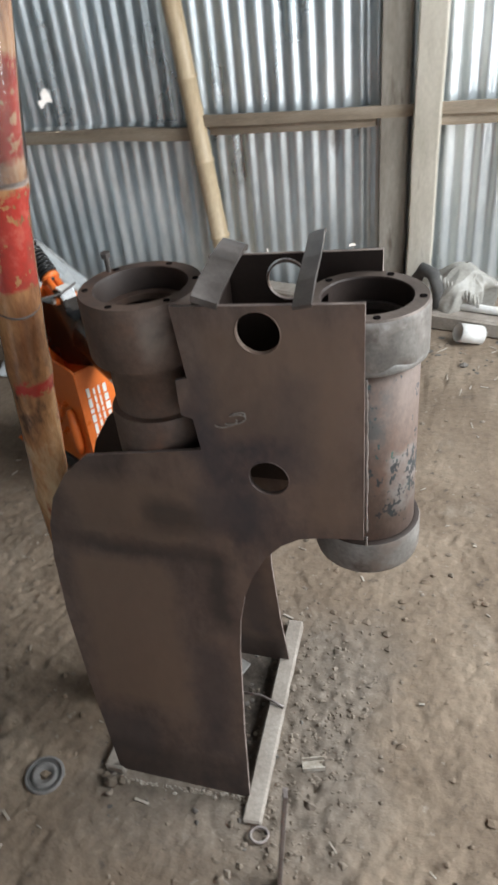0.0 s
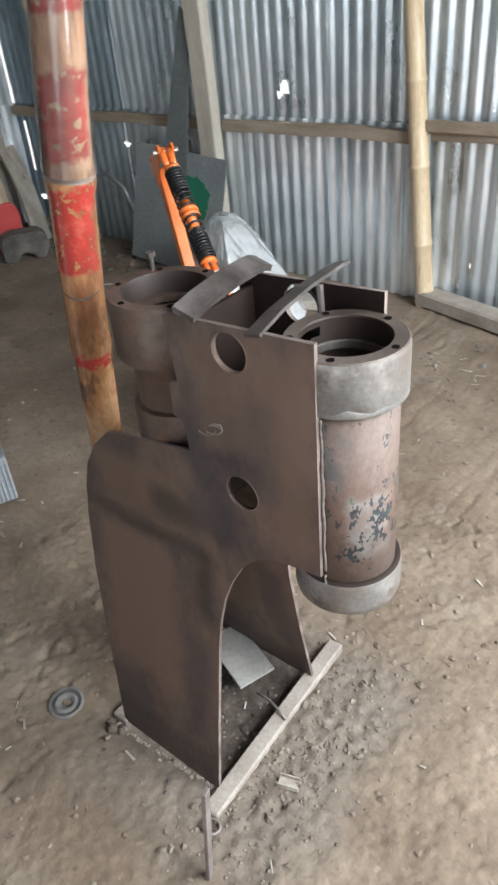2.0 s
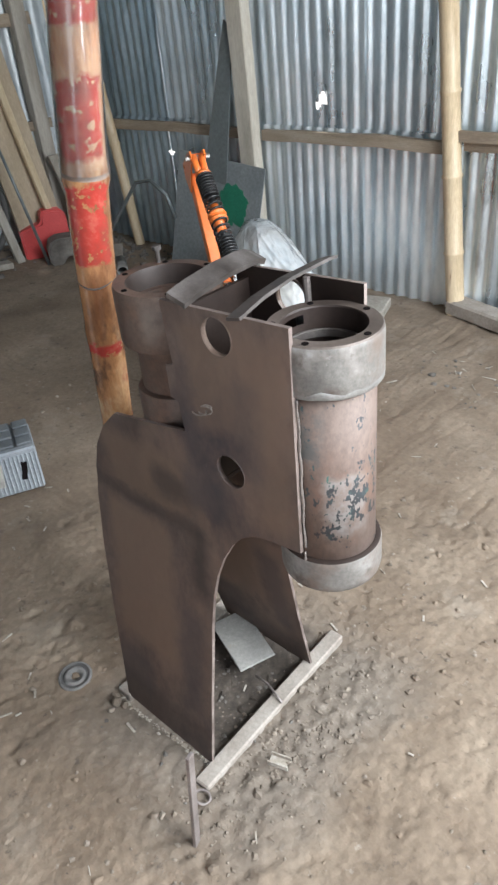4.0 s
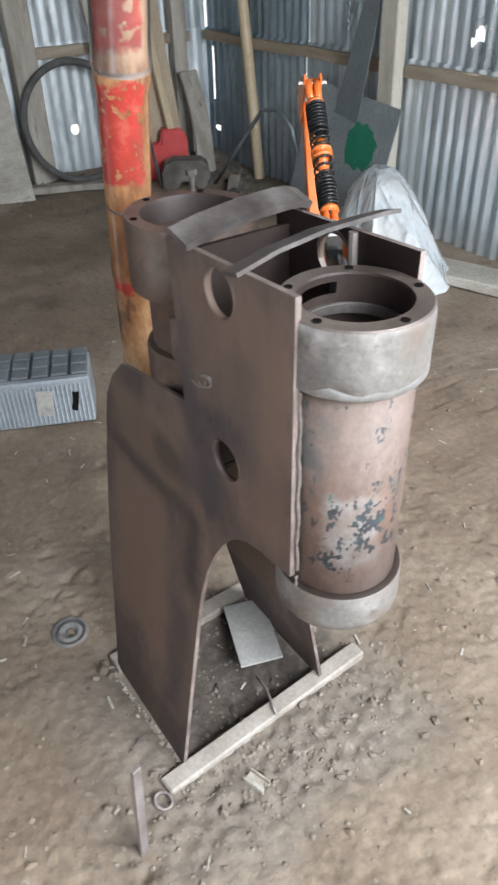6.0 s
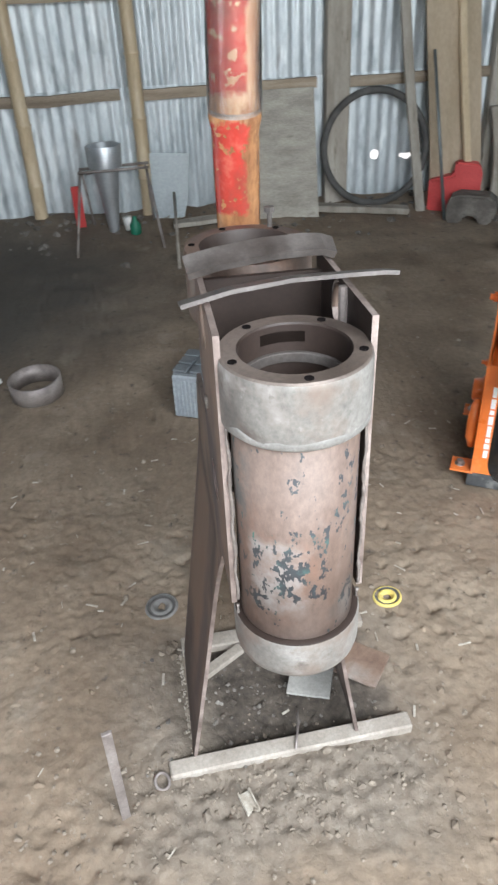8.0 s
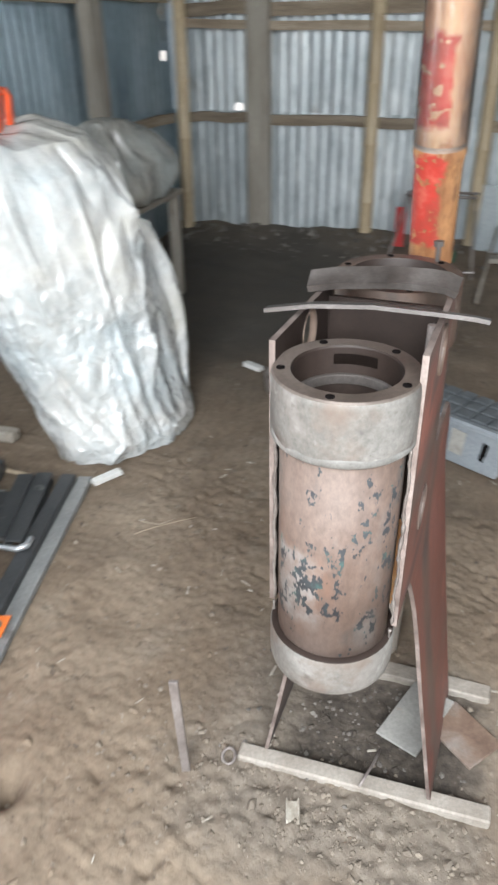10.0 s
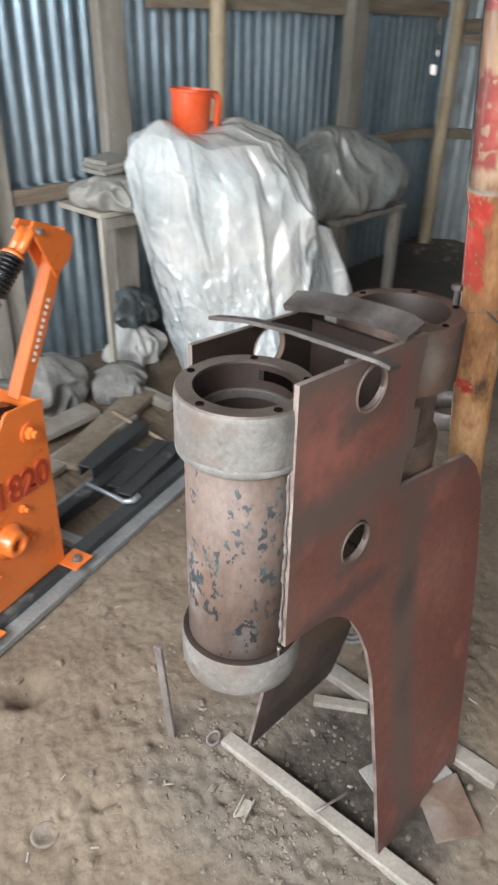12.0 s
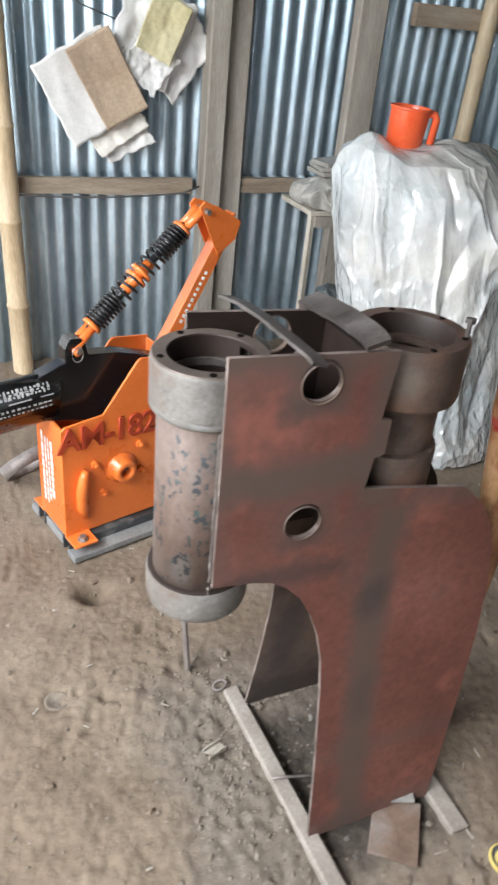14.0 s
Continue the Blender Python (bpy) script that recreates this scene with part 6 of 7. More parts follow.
def lump(name, at, size, seed, material, label, category, amp=0.3, turn=0, sub=5, group=""):
    bm = bmesh.new()
    r = bmesh.ops.create_icosphere(bm, subdivisions=sub, radius=1.0)
    for v in r["verts"]:
        d = v.co.copy()
        pleat = 1 - 2.4 * abs(noise.noise(Vector((d.x * 3.2, d.y * 3.2, d.z * 0.9 + seed))))
        dist = noise.voronoi(Vector((d.x * 2.4, d.y * 2.4, d.z * 1.5 + seed)))[0]
        k = 1 + 0.7 * amp * noise.noise(d * 1.5 + Vector((seed, 0, 0))) + amp * 0.34 * pleat + amp * 0.18 * (min(0.6, dist[1] - dist[0]) - 0.25)
        v.co = Vector((d.x * size[0] * k, d.y * size[1] * k, max(-0.92, d.z * (1 if d.z > 0 else 0.8)) * size[2] * k))
    lowest = min(v.co.z for v in bm.verts)
    bmesh.ops.translate(bm, vec=(0, 0, -lowest), verts=bm.verts)
    return solo(name, bm, material, pose(*at, 0, 0, turn), label, category, group, smooth=True)


def slack_bag(name, x, y, z0, rx, ry, h, turn, seed, material, label, category):
    """A filled bag that sags on its support, with gathered folds running to the top."""
    rows = [(z0 + h * t, x + lean * 0.1 * rx, y, rx * k, ry * k, turn) for t, k, lean in ((0.0, 0.82, 0), (0.06, 0.95, 0), (0.25, 1.0, 0), (0.50, 0.94, 0.3), (0.75, 0.72, 0.8), (0.92, 0.42, 1.2), (0.98, 0.22, 1.3), (1.0, 0.02, 1.3))]
    return draped(name, rows, 2.6 / rx, 0.42, seed, material, label, category, 80, 200, 2.0, 1.2, 0.62)


slack_bag("sack", -2.62, -0.86, 0.578, 0.32, 0.20, 0.40, 0, 21.0, M_FILM_DUSTY, "grey plastic-wrapped sack on the low bench", "sack")
slack_bag("sack", -2.10, -1.02, 0.748, 0.30, 0.15, 0.28, 4, 22.0, M_FILM_DUSTY, "dusty grey plastic sack lying on the work table", "sack")
slack_bag("cement_bag", -1.36, -1.02, 0.748, 0.11, 0.13, 0.13, 10, 23.0, M_BAGFILM, "folded pale bag on the work table", "bag")
slack_bag("plastic_bag", -0.93, -0.98, 0.0, 0.15, 0.12, 0.23, 20, 24.0, M_DUSTBAG, "dusty grey plastic bag of scrap on the floor", "bag")
slack_bag("plastic_bag", -1.20, -0.86, 0.0, 0.11, 0.10, 0.15, 50, 25.0, M_DUSTBAG, "dusty bag of scrap on the floor", "bag")
slack_bag("plastic_bag", -1.46, -1.09, 0.0, 0.11, 0.09, 0.22, 0, 26.0, M_PAPER, "white plastic bag under the work table", "bag")
slack_bag("plastic_bag", -1.47, -1.08, 0.20, 0.10, 0.08, 0.17, 40, 28.0, M_DARKSHEET, "dark plastic bag lying on a white one under the work table", "bag")
slack_bag("plastic_bag", -0.70, -1.04, 0.0, 0.12, 0.10, 0.16, 30, 27.0, M_DUSTBAG, "dusty grey bag on the floor", "bag")
for k, (x, y, w, l, a) in enumerate(((-0.70, -0.55, 0.09, 0.75, 12), (-0.95, -0.62, 0.12, 0.60, 22), (-0.62, -0.72, 0.10, 0.70, 3))):
    plank("scrap_board", (l, w, 0.03), (x, y, 0.02 + 0.012 * k), (0, 2, a), M_BOARD if k != 1 else M_GIRT, "dusty scrap board lying on the floor behind the press", "board", 0.004, 20 + k)
bm = bmesh.new()
rod(bm, (-1.005, -0.655, 0.060), (-1.02, -0.335, 0.042), 0.009, 0.007, seg=8)
solo("thin_stick", bm, M_PLYBROWN, pose(0, 0, 0), "thin pale stick lying over the scrap boards", "stick", smooth=True)
bm = bmesh.new()
revolve(bm, [(0.083, -0.020), (0.095, -0.022), (0.100, 0.022), (0.092, 0.020)], 36)
solo("iron_hoop", bm, M_STRAP, pose(0.055, -0.345, 0.075, 48, 0, 30), "rusty iron hoop leaning on the floor", "hoop", smooth=True)


# packets hung on the south wall
def leaf(bm, w, h, turn, curl, seed, crush):
    """A crumpled sheet or flat bag with ragged edges, a little thicker in its middle."""
    n = 26
    grid = []
    c, s = math.cos(radians(turn)), math.sin(radians(turn))
    for i in range(n + 1):
        row = []
        for j in range(n + 1):
            a, b = i / n - 0.5, j / n - 0.5
            u = a * w * (1 + 0.10 * crush * noise.noise(Vector((b * 5, seed, 1)))) + 0.006 * crush * noise.noise(Vector((b * 13, seed, 5)))
            v = b * h * (1 + 0.10 * crush * noise.noise(Vector((a * 5, seed, 9)))) + 0.006 * crush * noise.noise(Vector((a * 13, seed, 2)))
            d = noise.voronoi(Vector((u * 13, v * 9, seed)))[0]
            e = noise.voronoi(Vector((u * 34, v * 26, seed)))[0]
            y = curl * (a * a + b * b) * 4 + crush * (0.026 * (d[1] - d[0]) + 0.010 * (e[1] - e[0]) + 0.014 * noise.noise(Vector((u * 7, v * 7, seed)))) * (1 - 2.4 * max(abs(a), abs(b)) ** 3)
            row.append(bm.verts.new((c * u - s * v, y, s * u + c * v)))
        grid.append(row)
    fs = [bm.faces.new((grid[i][j], grid[i + 1][j], grid[i + 1][j + 1], grid[i][j + 1])) for i in range(n) for j in range(n)]
    r = bmesh.ops.extrude_face_region(bm, geom=fs, use_keep_orig=True)
    bmesh.ops.translate(bm, vec=(0, 0.003, 0), verts=[g for g in r["geom"] if isinstance(g, bmesh.types.BMVert)])


for k, (cx, cz, w, h, turn, dy, crush, mm, label) in enumerate((
        (-0.50, 0.99, 0.20, 0.17, -26, 0.006, 0.9, M_PAPER, "creased white packet hung on the tin wall"),
        (-0.46, 1.02, 0.23, 0.15, -34, 0.022, 0.7, M_CLOTH, "cream paper packet hung on the tin wall"),
        (-0.355, 1.150, 0.31, 0.32, -30, 0.046, 0.45, M_PAPER, "folded white plastic packet hung on the tin wall"),
        (-0.425, 1.185, 0.185, 0.31, -30, 0.072, 0.20, M_CARD, "brown cardboard piece hung on the tin wall"),
        (-0.68, 1.30, 0.28, 0.30, 38, 0.006, 1.3, M_PAPER, "crumpled clear plastic bag hung on the tin wall"),
        (-0.60, 1.345, 0.27, 0.33, 22, 0.026, 1.2, M_PAPER, "crumpled clear plastic bag hung on the tin wall"),
        (-0.635, 1.37, 0.15, 0.21, 24, 0.082, 0.4, M_YELLOWED, "yellowed packet hung on the tin wall"),
        (-0.595, 1.25, 0.17, 0.17, 40, 0.050, 1.2, M_PAPER, "creased white packet hung on the tin wall"))):
    bm = bmesh.new()
    leaf(bm, w, h, turn, 0.010, k + 0.5, crush)
    solo("hung_packet", bm, mm, pose(cx, SOUTH + 0.030 + dy, cz), label, "packet", "packets hung on the wall", smooth=True)
bm = bmesh.new()
sweep(bm, [(-0.15, SOUTH + 0.03, 1.55), (-0.35, SOUTH + 0.03, 1.42), (-0.55, SOUTH + 0.035, 1.36), (-0.8, SOUTH + 0.03, 1.42)], 0.003, 6)
solo("cable", bm, M_RUBBER, pose(0, 0, 0), "thin dark cable strung along the tin wall", "cable", smooth=True)
bm = bmesh.new()
sweep(bm, [(0.1, SOUTH + 0.08, 0.80)] + [(x, SOUTH + 0.085, 0.745 + 0.12 * ((x + 0.38) ** 2)) for x in np.linspace(0.0, -0.75, 12)] + [(-0.82, SOUTH + 0.09, 0.79)], 0.0035, 6)
solo("cable", bm, M_RUBBER, pose(0, 0, 0), "thin dark cable sagging below the batten", "cable", smooth=True)


# ---- things along the north wall ----
def crumpled(name, rows, seed, label):
    """A heap of thin plastic: a low draped skin with sharp creases."""
    return draped(name, rows, 4.5, 0.22, seed, M_FILM_HEAP, label, "plastic sheet", 80, 260, 1.25, 3.0)


crumpled("plastic_sheet", [(0.004, -1.96, 2.84, 0.34, 0.24, -10), (0.10, -1.95, 2.84, 0.32, 0.22, -14), (0.22, -1.96, 2.85, 0.27, 0.18, -18), (0.33, -1.99, 2.86, 0.21, 0.13, -24), (0.42, -2.02, 2.87, 0.14, 0.08, -30), (0.455, -2.04, 2.87, 0.06, 0.04, -30), (0.46, -2.05, 2.87, 0.008, 0.008, -30)],
         5.0, "milky plastic sheet draped in a heap by the wall")
crumpled("plastic_sheet", [(0.004, -1.72, 2.52, 0.24, 0.16, 30), (0.04, -1.72, 2.53, 0.20, 0.13, 30), (0.10, -1.74, 2.54, 0.11, 0.08, 30), (0.12, -1.74, 2.54, 0.01, 0.01, 30)],
         8.0, "crumpled end of a milky plastic sheet on the floor")
panel = thing("sheet_panel", pose(-2.65, 3.10, 0.0, -11, 0, 4), "grey sheet-metal panel with a green painted patch leaning on the wall", "panel")
bm = bmesh.new()
box(bm, (0.66, 0.006, 0.66), (0, 0, 0.33), (0, 6, 0), bevel=0.001)
part("sheet", bm, M_PANEL, panel)
bm = bmesh.new()
fill_outline(bm, [(x + 0.03 * noise.noise(Vector((x * 30, z * 30, 0))), z + 0.03 * noise.noise(Vector((z * 30, x * 30, 4)))) for x, z in circle(0.13, 0.41, 0.115, 40)])
thicken(bm, 0.001)
bmesh.ops.translate(bm, vec=(0, -0.0045, 0), verts=bm.verts)
part("paint_patch", bm, M_GREEN, panel, "green paint patch")
bm = bmesh.new()
fill_outline(bm, [(-0.16, 0.0), (0.10, 0.0), (0.22, 1.30), (0.16, 1.34)])
thicken(bm, 0.008)
solo("dark_sheet", bm, M_DARKSHEET, pose(-2.72, 3.14, 0.0, -6, 0, 3), "tall tapered dark sheet-metal offcut leaning on the wall", "sheet metal")
bm = bmesh.new()
sweep(bm, [(-3.66, 2.98, 0.0), (-3.40, 3.02, 0.30), (-3.22, 3.05, 0.50), (-3.10, 3.07, 0.52), (-2.98, 3.08, 0.44), (-2.95, 3.1, 0.30)], 0.012, 8)
solo("bent_rod", bm, M_DARKSHEET, pose(0, 0, 0), "bent grey iron rod leaning by the wall", "rod", smooth=True)

leaners = (
    # x0, y0 at the floor, x1, y1 at the top, height, width, thickness, material, label
    (-4.00, 2.56, -4.24, 2.32, 2.2, 0.06, 0.03, M_TIMBER, "grey timber batten leaning in the corner"),
    (-4.02, 2.80, -4.24, 2.66, 2.2, 0.34, 0.015, M_PLYBROWN, "tall brown plywood sheet leaning in the corner"),
    (-3.92, 2.86, -4.22, 2.72, 1.9, 0.045, 0.035, M_BAMBOO, "rough brown stick leaning in the corner"),
    (-3.98, 2.98, -4.20, 2.86, 0.75, 0.10, 0.03, M_TIMBER, "short timber board leaning in the corner"),
    (-3.90, 3.08, -4.12, 3.10, 0.60, 0.13, 0.03, M_TIMBER, "short weathered board leaning in the corner"),
)
for x0, y0, x1, y1, h, w, d, mm, label in leaners:
    bm = bmesh.new()
    box(bm, (d, w, 1.0), (0, 0, 0.5), bevel=min(d, w) * 0.12)
    bmesh.ops.subdivide_edges(bm, edges=[e for e in bm.edges if e.calc_length() > 0.5], cuts=5)
    for v in bm.verts:
        t = v.co.z
        v.co += Vector((x0 + (x1 - x0) * t, y0 + (y1 - y0) * t + 0.015 * math.sin(5 * t + w * 40), (h - 1) * t))
    solo("leaning_board", bm, mm, pose(0, 0, 0), label, "board", "boards leaning in the corner")
bm = bmesh.new()
fill_outline(bm, [(-0.16, 0.0), (0.16, 0.0), (0.165, 0.24), (0.155, 0.28), (0.13, 0.305), (-0.005, 0.315), (-0.012, 0.235), (-0.15, 0.205), (-0.165, 0.19)])
thicken(bm, 0.10)
bmesh.ops.bevel(bm, geom=[e for e in bm.edges if e.calc_face_angle(0) > 1.0], offset=0.012, segments=2, affect="EDGES")
solo("red_tin_cover", bm, M_REDTIN, pose(-3.93, 2.76, 0.0, 0, 0, 68), "dented red tin machine cover standing on the floor", "machine cover")
bm = bmesh.new()
fill_outline(bm, [(-0.15, 0.0), (-0.155, 0.10), (-0.13, 0.155), (-0.08, 0.175), (0.10, 0.170), (0.14, 0.14), (0.155, 0.06), (0.13, 0.05), (0.12, 0.0), (0.05, 0.0), (0.03, 0.045), (-0.04, 0.05), (-0.06, 0.0)])
thicken(bm, 0.16)
bmesh.ops.bevel(bm, geom=[e for e in bm.edges if e.calc_face_angle(0) > 0.9], offset=0.012, segments=2, affect="EDGES")
solo("scrap_casting", bm, M_STONE, pose(-3.66, 2.77, 0.0, 0, 0, 62), "dusty grey arched metal casting on the floor", "casting")
bm = bmesh.new()
rod(bm, (-3.80, 2.66, 0.0), (-4.02, 2.58, 0.95), 0.011, 0.009, seg=8)
solo("thin_stick", bm, M_DARKSHEET, pose(0, 0, 0), "thin dark stick leaning in the corner", "stick", smooth=True)
bm = bmesh.new()
revolve(bm, [(0.030, -0.13), (0.036, -0.13), (0.036, 0.13), (0.030, 0.13)], 24)
solo("pipe_offcut", bm, M_WORN, pose(-3.22, 2.83, 0.034, 88, 0, 55), "pale dusty steel pipe offcut on the floor", "pipe", smooth=True)
plank("scrap_board", (0.32, 0.07, 0.03), (-3.45, 2.98, 0.03), (0, 4, -38), M_BOARD, "pale short board on the floor", "board", 0.004, 31)
plank("scrap_board", (0.60, 0.10, 0.04), (-4.02, 2.18, 0.05), (0, 3, 78), M_TIMBER, "grey board lying along the wall", "board", 0.004, 32)

tyre = bmesh.new()
revolve(tyre, [(0.335 + 0.022 * math.cos(a), 0.026 * math.sin(a)) for a in np.linspace(0, 2 * math.pi, 12, endpoint=False)], 56)
solo("bicycle_tyre", tyre, M_RUBBER, pose(-4.10, 2.27, 0.405, 0, 80, 0), "dusty black bicycle tyre leaning on the tin wall", "tyre", smooth=True)

bm = bmesh.new()
box(bm, (0.022, 0.612, 0.79), (0, 0, 0.395), bevel=0.003)
board = thing("shutter_board", pose(-4.02, 1.583, 0.0, 0, -14, 0), "cement-stained wooden shutter board leaning on the tin wall", "board")
part("sheet", bm, M_PLY, board)
for z in (0.14, 0.40, 0.66):
    bm = bmesh.new()
    box(bm, (0.014, 0.59, 0.10), (-0.018, 0, z), bevel=0.002)
    part("ledge", bm, M_TIMBER, board)

bm = bmesh.new()
fill_outline(bm, [(-0.13, 0.0), (0.06, 0.0), (0.10, 0.14), (0.13, 0.40), (-0.12, 0.42)])
thicken(bm, 0.004)
solo("tin_offcut", bm, M_PANEL, pose(-4.13, 0.955, 0.04, 0, 0, 90) @ pose(0, 0, 0, -9), "grey sheet-metal offcut leaning on the tin wall", "sheet metal")
plank("low_board", (0.10, 0.32, 0.03), (-3.96, 1.10, 0.075), (4, 0, -3), M_TIMBER, "grey board lying on rubble by the wall", "board", 0.004, 71)
bm = bmesh.new()
rod(bm, (-3.34, 0.93, 0.0), (-4.02, 0.962, 0.245), 0.010, 0.008, seg=8)
solo("thin_stick", bm, M_BOARD, pose(0, 0, 0), "thin pale stick leaning on the low board", "stick", smooth=True)
bm = bmesh.new()
revolve(bm, [(0.0, 0.0), (0.028, 0.0), (0.028, 0.075), (0.026, 0.078), (0.0, 0.078)], 20)
solo("tin_can", bm, M_PAPER, pose(-3.98, 0.665, 0.055, 8, 0, 0), "small white tin can by the wall", "can", smooth=True)

cone = thing("funnel_stand", pose(-4.02, 0.565, 0), "galvanised tin funnel held in a thin iron stand", "funnel")
bm = bmesh.new()
revolve(bm, [(0.104, 0.555), (0.106, 0.550), (0.100, 0.430), (0.076, 0.420), (0.030, 0.02), (0.027, 0.02), (0.072, 0.424), (0.096, 0.434), (0.101, 0.550)], 40)
part("funnel", bm, M_GALV, cone, smooth=True).data.set_sharp_from_angle(angle=radians(25))
for a, b in (((0.0, -0.16, 0.425), (0.0, 0.26, 0.435)), ((0.10, -0.16, 0.425), (0.10, 0.26, 0.43)), ((0.05, -0.15, 0.43), (0.35, -0.22, 0.0)), ((0.0, -0.15, 0.43), (-0.1, -0.12, 0.0)),
             ((0.05, 0.24, 0.43), (0.30, 0.30, 0.0)), ((0.0, 0.24, 0.43), (-0.1, 0.26, 0.0))):
    bm = bmesh.new()
    rod(bm, a, b, 0.008, seg=8)
    part("bar", bm, M_STRAP, cone, smooth=True)
bm = bmesh.new()
box(bm, (0.02, 0.06, 0.32), (0, 0, 0.16), (0, 8, 6), bevel=0.003)
solo("red_stick", bm, M_REDTIN, pose(-4.08, 0.36, 0.0), "short red painted board standing by the wall", "board")
bm = bmesh.new()
revolve(bm, [(0.03, 0.0), (0.035, 0.01), (0.035, 0.06), (0.015, 0.09), (0.015, 0.11), (0.0, 0.11), (0.0, 0.0)], 20)
solo("tin_can", bm, M_GREEN, pose(-3.95, 0.70, 0.03), "small green tin can by the wall", "can", smooth=True)
bm = bmesh.new()
revolve(bm, [(0.100, 0.0), (0.104, 0.0), (0.106, 0.075), (0.098, 0.078), (0.096, 0.0)], 40)
solo("pipe_ring", bm, M_STRAP, pose(-2.03, 0.27, 0.0, 2, 3, 0), "short ring cut from a wide steel pipe, on the floor", "pipe ring", smooth=True)
plank("white_block", (0.10, 0.035, 0.02), (-2.15, 0.06, 0.015), (0, 0, 68), M_PAPER, "small white plastic strip on the floor", "strip", 0.001, 41)
plank("white_block", (0.11, 0.03, 0.018), (-1.13, -0.11, 0.02), (0, 0, -28), M_PAPER, "white plastic strip at the end of the rails", "strip", 0.001, 42)

# things on the floor at the north-east
net = slack_bag("net_sack", 0.0, 3.13, 0.0, 0.15, 0.10, 0.25, -20, 41.0, M_BAGFILM, "dusty grey plastic sack with a ribbed edge leaning by the post", "sack")
for k in range(11):
    bm = bmesh.new()
    c = Vector((-0.085 + 0.016 * k, 3.045 - 0.004 * k, 0.222 - 0.0075 * k))
    rod(bm, c, c + Vector((0.006, -0.012, -0.045)), 0.0055, seg=8)
    part("edge_rib", bm, M_BAGFILM, net, smooth=True)
bm = bmesh.new()
pts = [(-0.20, 3.12, 0.10), (-0.185, 3.10, 0.19), (-0.16, 3.08, 0.235), (-0.115, 3.05, 0.225), (-0.09, 3.03, 0.16), (-0.10, 3.02, 0.085)]
sweep(bm, pts, [0.016, 0.026, 0.030, 0.030, 0.026, 0.018], 10)
solo("bent_strap", bm, M_RUBBER, pose(0, 0, 0), "bent black rubber strap on the sill", "strap", smooth=True)
bm = bmesh.new()
rod(bm, (0, 0, 0), (0.55, -0.05, 0), 0.018, seg=16)
solo("white_tube", bm, M_PAPER, pose(-0.12, 3.06, 0.093, 0, 0, -10), "thin white tube lying on the sill beam", "tube", smooth=True)
bm = bmesh.new()
revolve(bm, [(0.036, -0.055), (0.040, -0.055), (0.040, 0.055), (0.036, 0.055)], 28)
solo("pipe_offcut", bm, M_PAPER, pose(0.055, 2.86, 0.045, 0, -72, 28), "short white plastic pipe offcut on the floor", "pipe", smooth=True)

# ---- loose stones, chips and shavings ----
def scatter_stones(name, count, region, sizes, seed, material, label):
    rng = random.Random(seed)
    bm = bmesh.new()
    for k in range(count):
        x, y = region(rng)
        s = sizes[0] + (sizes[1] - sizes[0]) * rng.random() ** 2.6
        rock(bm, (x, y, floor_height(x, y) - s * 0.08), s, k * 0.37 + seed, rng.uniform(0.45, 0.9))
    solo(name, bm, material, pose(0, 0, 0), label, "rubble", kind="stuff")


scatter_stones("gravel", 1000, lambda r: (-0.215 + r.gauss(0, 0.075), 0.93 + r.gauss(0, 0.22)), (0.0015, 0.0075), 1, M_LOOSE, "small crumbs of earth and grit before the frame")
scatter_stones("pebbles", 1100, lambda r: (r.uniform(-2.2, 0.9), r.uniform(-0.2, 2.6)), (0.0012, 0.011), 2, M_SOIL, "scattered small stones and clods on the earth floor")
scatter_stones("dirt_clods", 420, lambda r: (-0.25 + r.gauss(0, 0.40), 0.95 + r.gauss(0, 0.45)), (0.003, 0.015), 12, M_DIRT, "trodden clods of brown earth round the frame")
scatter_stones("soil_crumbs", 200, lambda r: (-0.48 + r.gauss(0, 0.10), 0.95 + r.gauss(0, 0.12)), (0.0015, 0.009), 3, M_STONE, "crumbs of soil under the frame")
scatter_stones("foot_crumbs", 150, lambda r: (lambda t: (-0.60 + 0.29 * t + r.gauss(0, 0.004), 0.752 + 0.015 * t - abs(r.gauss(0, 0.006))))(r.random()), (0.002, 0.006), 9, M_CHIP, "pale crumbs along the foot of the frame")
scatter_stones("wall_rubble", 420, lambda r: (WEST + 0.05 + abs(r.gauss(0, 0.22)), r.uniform(SOUTH + 0.1, NORTH - 0.1)), (0.008, 0.034), 4, M_STONE, "dusty grey rubble heaped along the west wall")
scatter_stones("corner_rubble", 160, lambda r: (r.uniform(-4.1, -2.6), NORTH - 0.10 - abs(r.gauss(0, 0.16))), (0.010, 0.04), 5, M_STONE, "dusty grey rubble along the north wall")
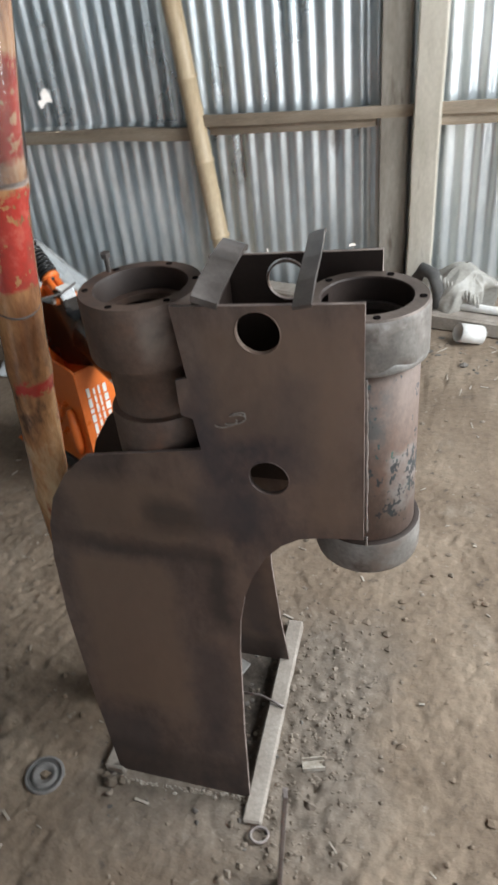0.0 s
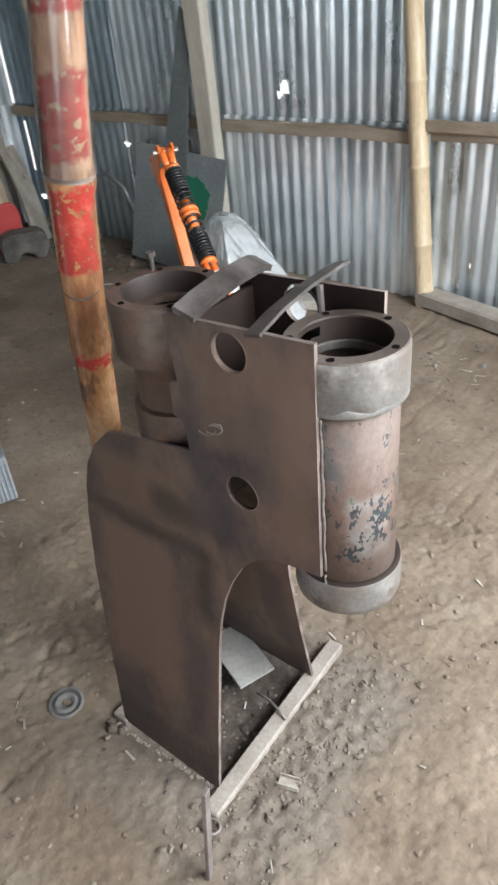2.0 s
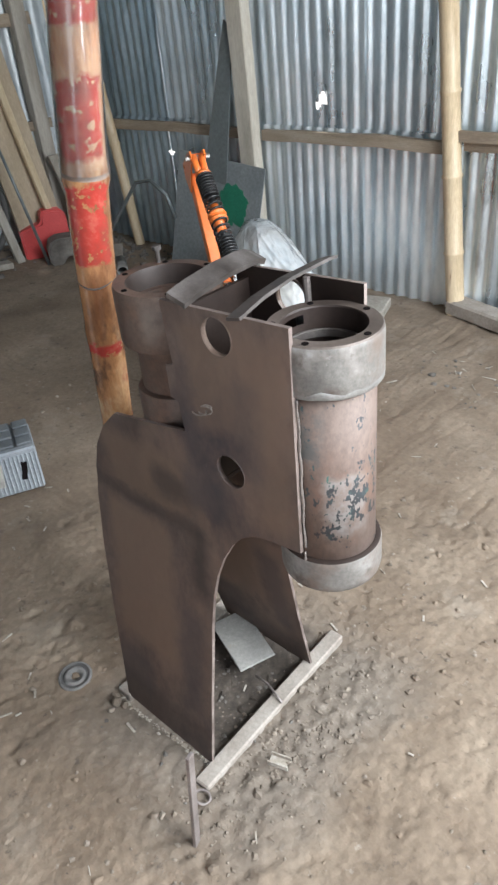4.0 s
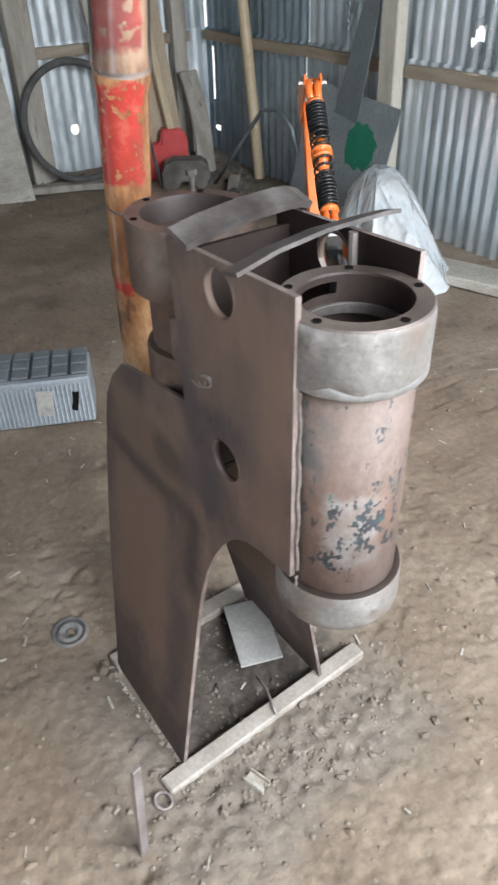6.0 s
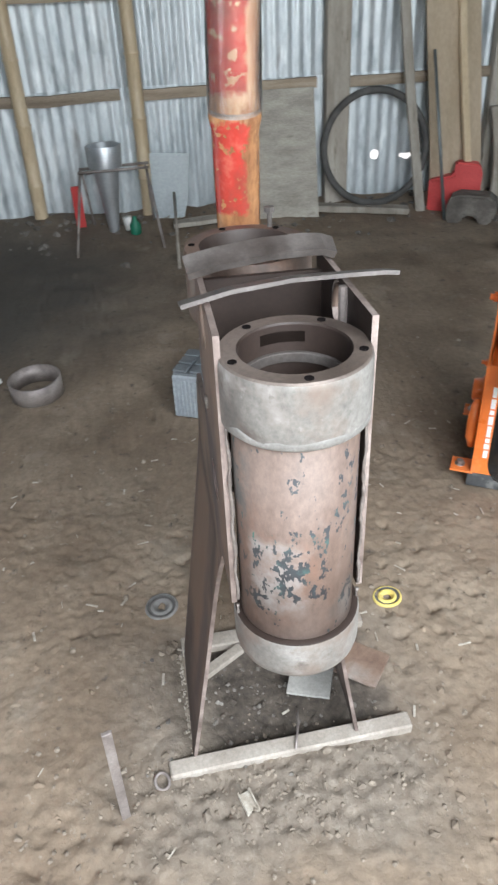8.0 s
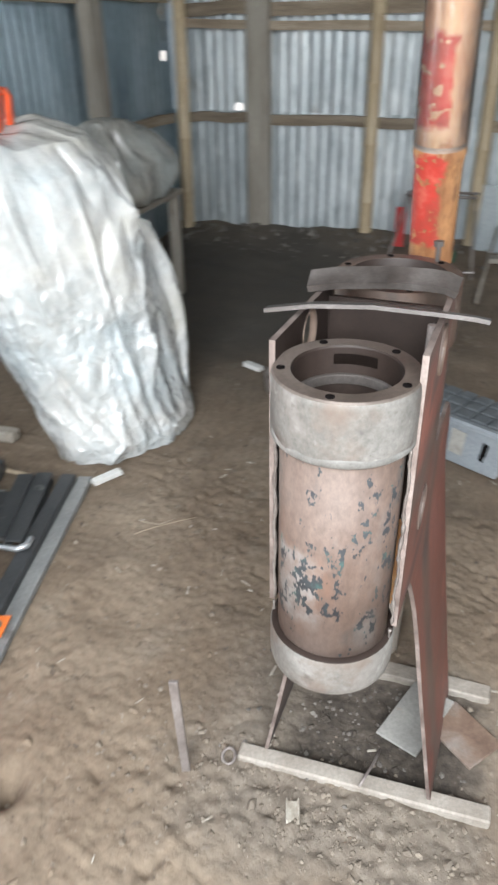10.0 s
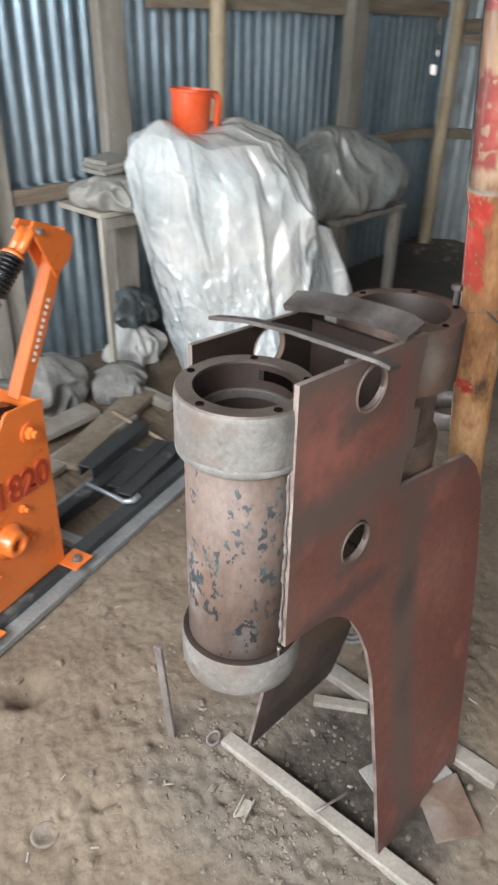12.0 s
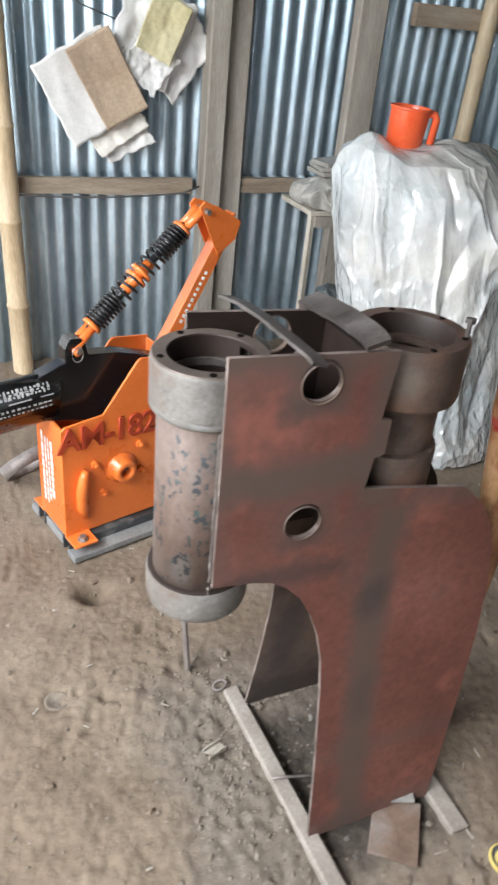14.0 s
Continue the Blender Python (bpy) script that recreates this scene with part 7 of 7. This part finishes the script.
scatter_stones("sill_rubble", 150, lambda r: (r.uniform(-1.0, 1.0), 2.88 - 0.27 * r.uniform(-0.5, 0.5) - abs(r.gauss(0, 0.14))), (0.005, 0.02), 6, M_STONE, "small rubble along the timber sill")


def scatter_chips(name, count, region, sizes, seed, material, label):
    rng = random.Random(seed)
    bm = bmesh.new()
    for k in range(count):
        x, y = region(rng)
        ln, w = rng.uniform(*sizes), rng.uniform(0.002, 0.006)
        box(bm, (ln, w, 0.0018), (x, y, floor_height(x, y) + 0.003), (rng.uniform(-8, 8), rng.uniform(-8, 8), rng.uniform(0, 180)))
    solo(name, bm, material, pose(0, 0, 0), label, "chips", kind="stuff")


scatter_chips("wood_chips", 130, lambda r: (r.uniform(-1.6, 0.8), r.uniform(0.1, 2.4)), (0.006, 0.035), 7, M_CHIP, "pale wood chips and shavings on the floor")
scatter_chips("shavings", 70, lambda r: (r.uniform(-1.0, 0.8), 2.85 - abs(r.gauss(0, 0.20))), (0.012, 0.060), 8, M_CHIP, "pale wood shavings along the sill")


bm = bmesh.new()
revolve(bm, [(0.0, 0.0), (0.022, 0.0005), (0.024, 0.0025), (0.027, 0.003), (0.030, 0.0015), (0.030, -0.004), (0.0, -0.004)], 32)
solo("round_lid", bm, M_LOOSE, pose(LIDX, LIDY, -0.0085, 3, -2, 0), "small round earth-caked lid trodden into the floor", "lid", smooth=True)

# dry twigs on the floor
for pts in ([(0.315, 0.98), (0.33, 1.00), (0.325, 1.03)], [(-0.90, 0.12), (-0.95, 0.16), (-1.00, 0.22), (-1.04, 0.27)], [(-0.96, 0.11), (-0.97, 0.17), (-1.01, 0.21)]):
    bm = bmesh.new()
    sweep(bm, [(x, y, floor_height(x, y) + 0.004) for x, y in pts], 0.0017, 6)
    solo("twig", bm, M_GIRT, pose(0, 0, 0), "thin dry brown twig lying on the earth floor", "twig", "twigs on the floor", smooth=True)
plank("pale_board", (0.46, 0.20, 0.05), (-1.63, 3.04, 0.028), (0, 1, 21), M_PLY, "pale thick board lying by the tin wall", "board", 0.004, 51)
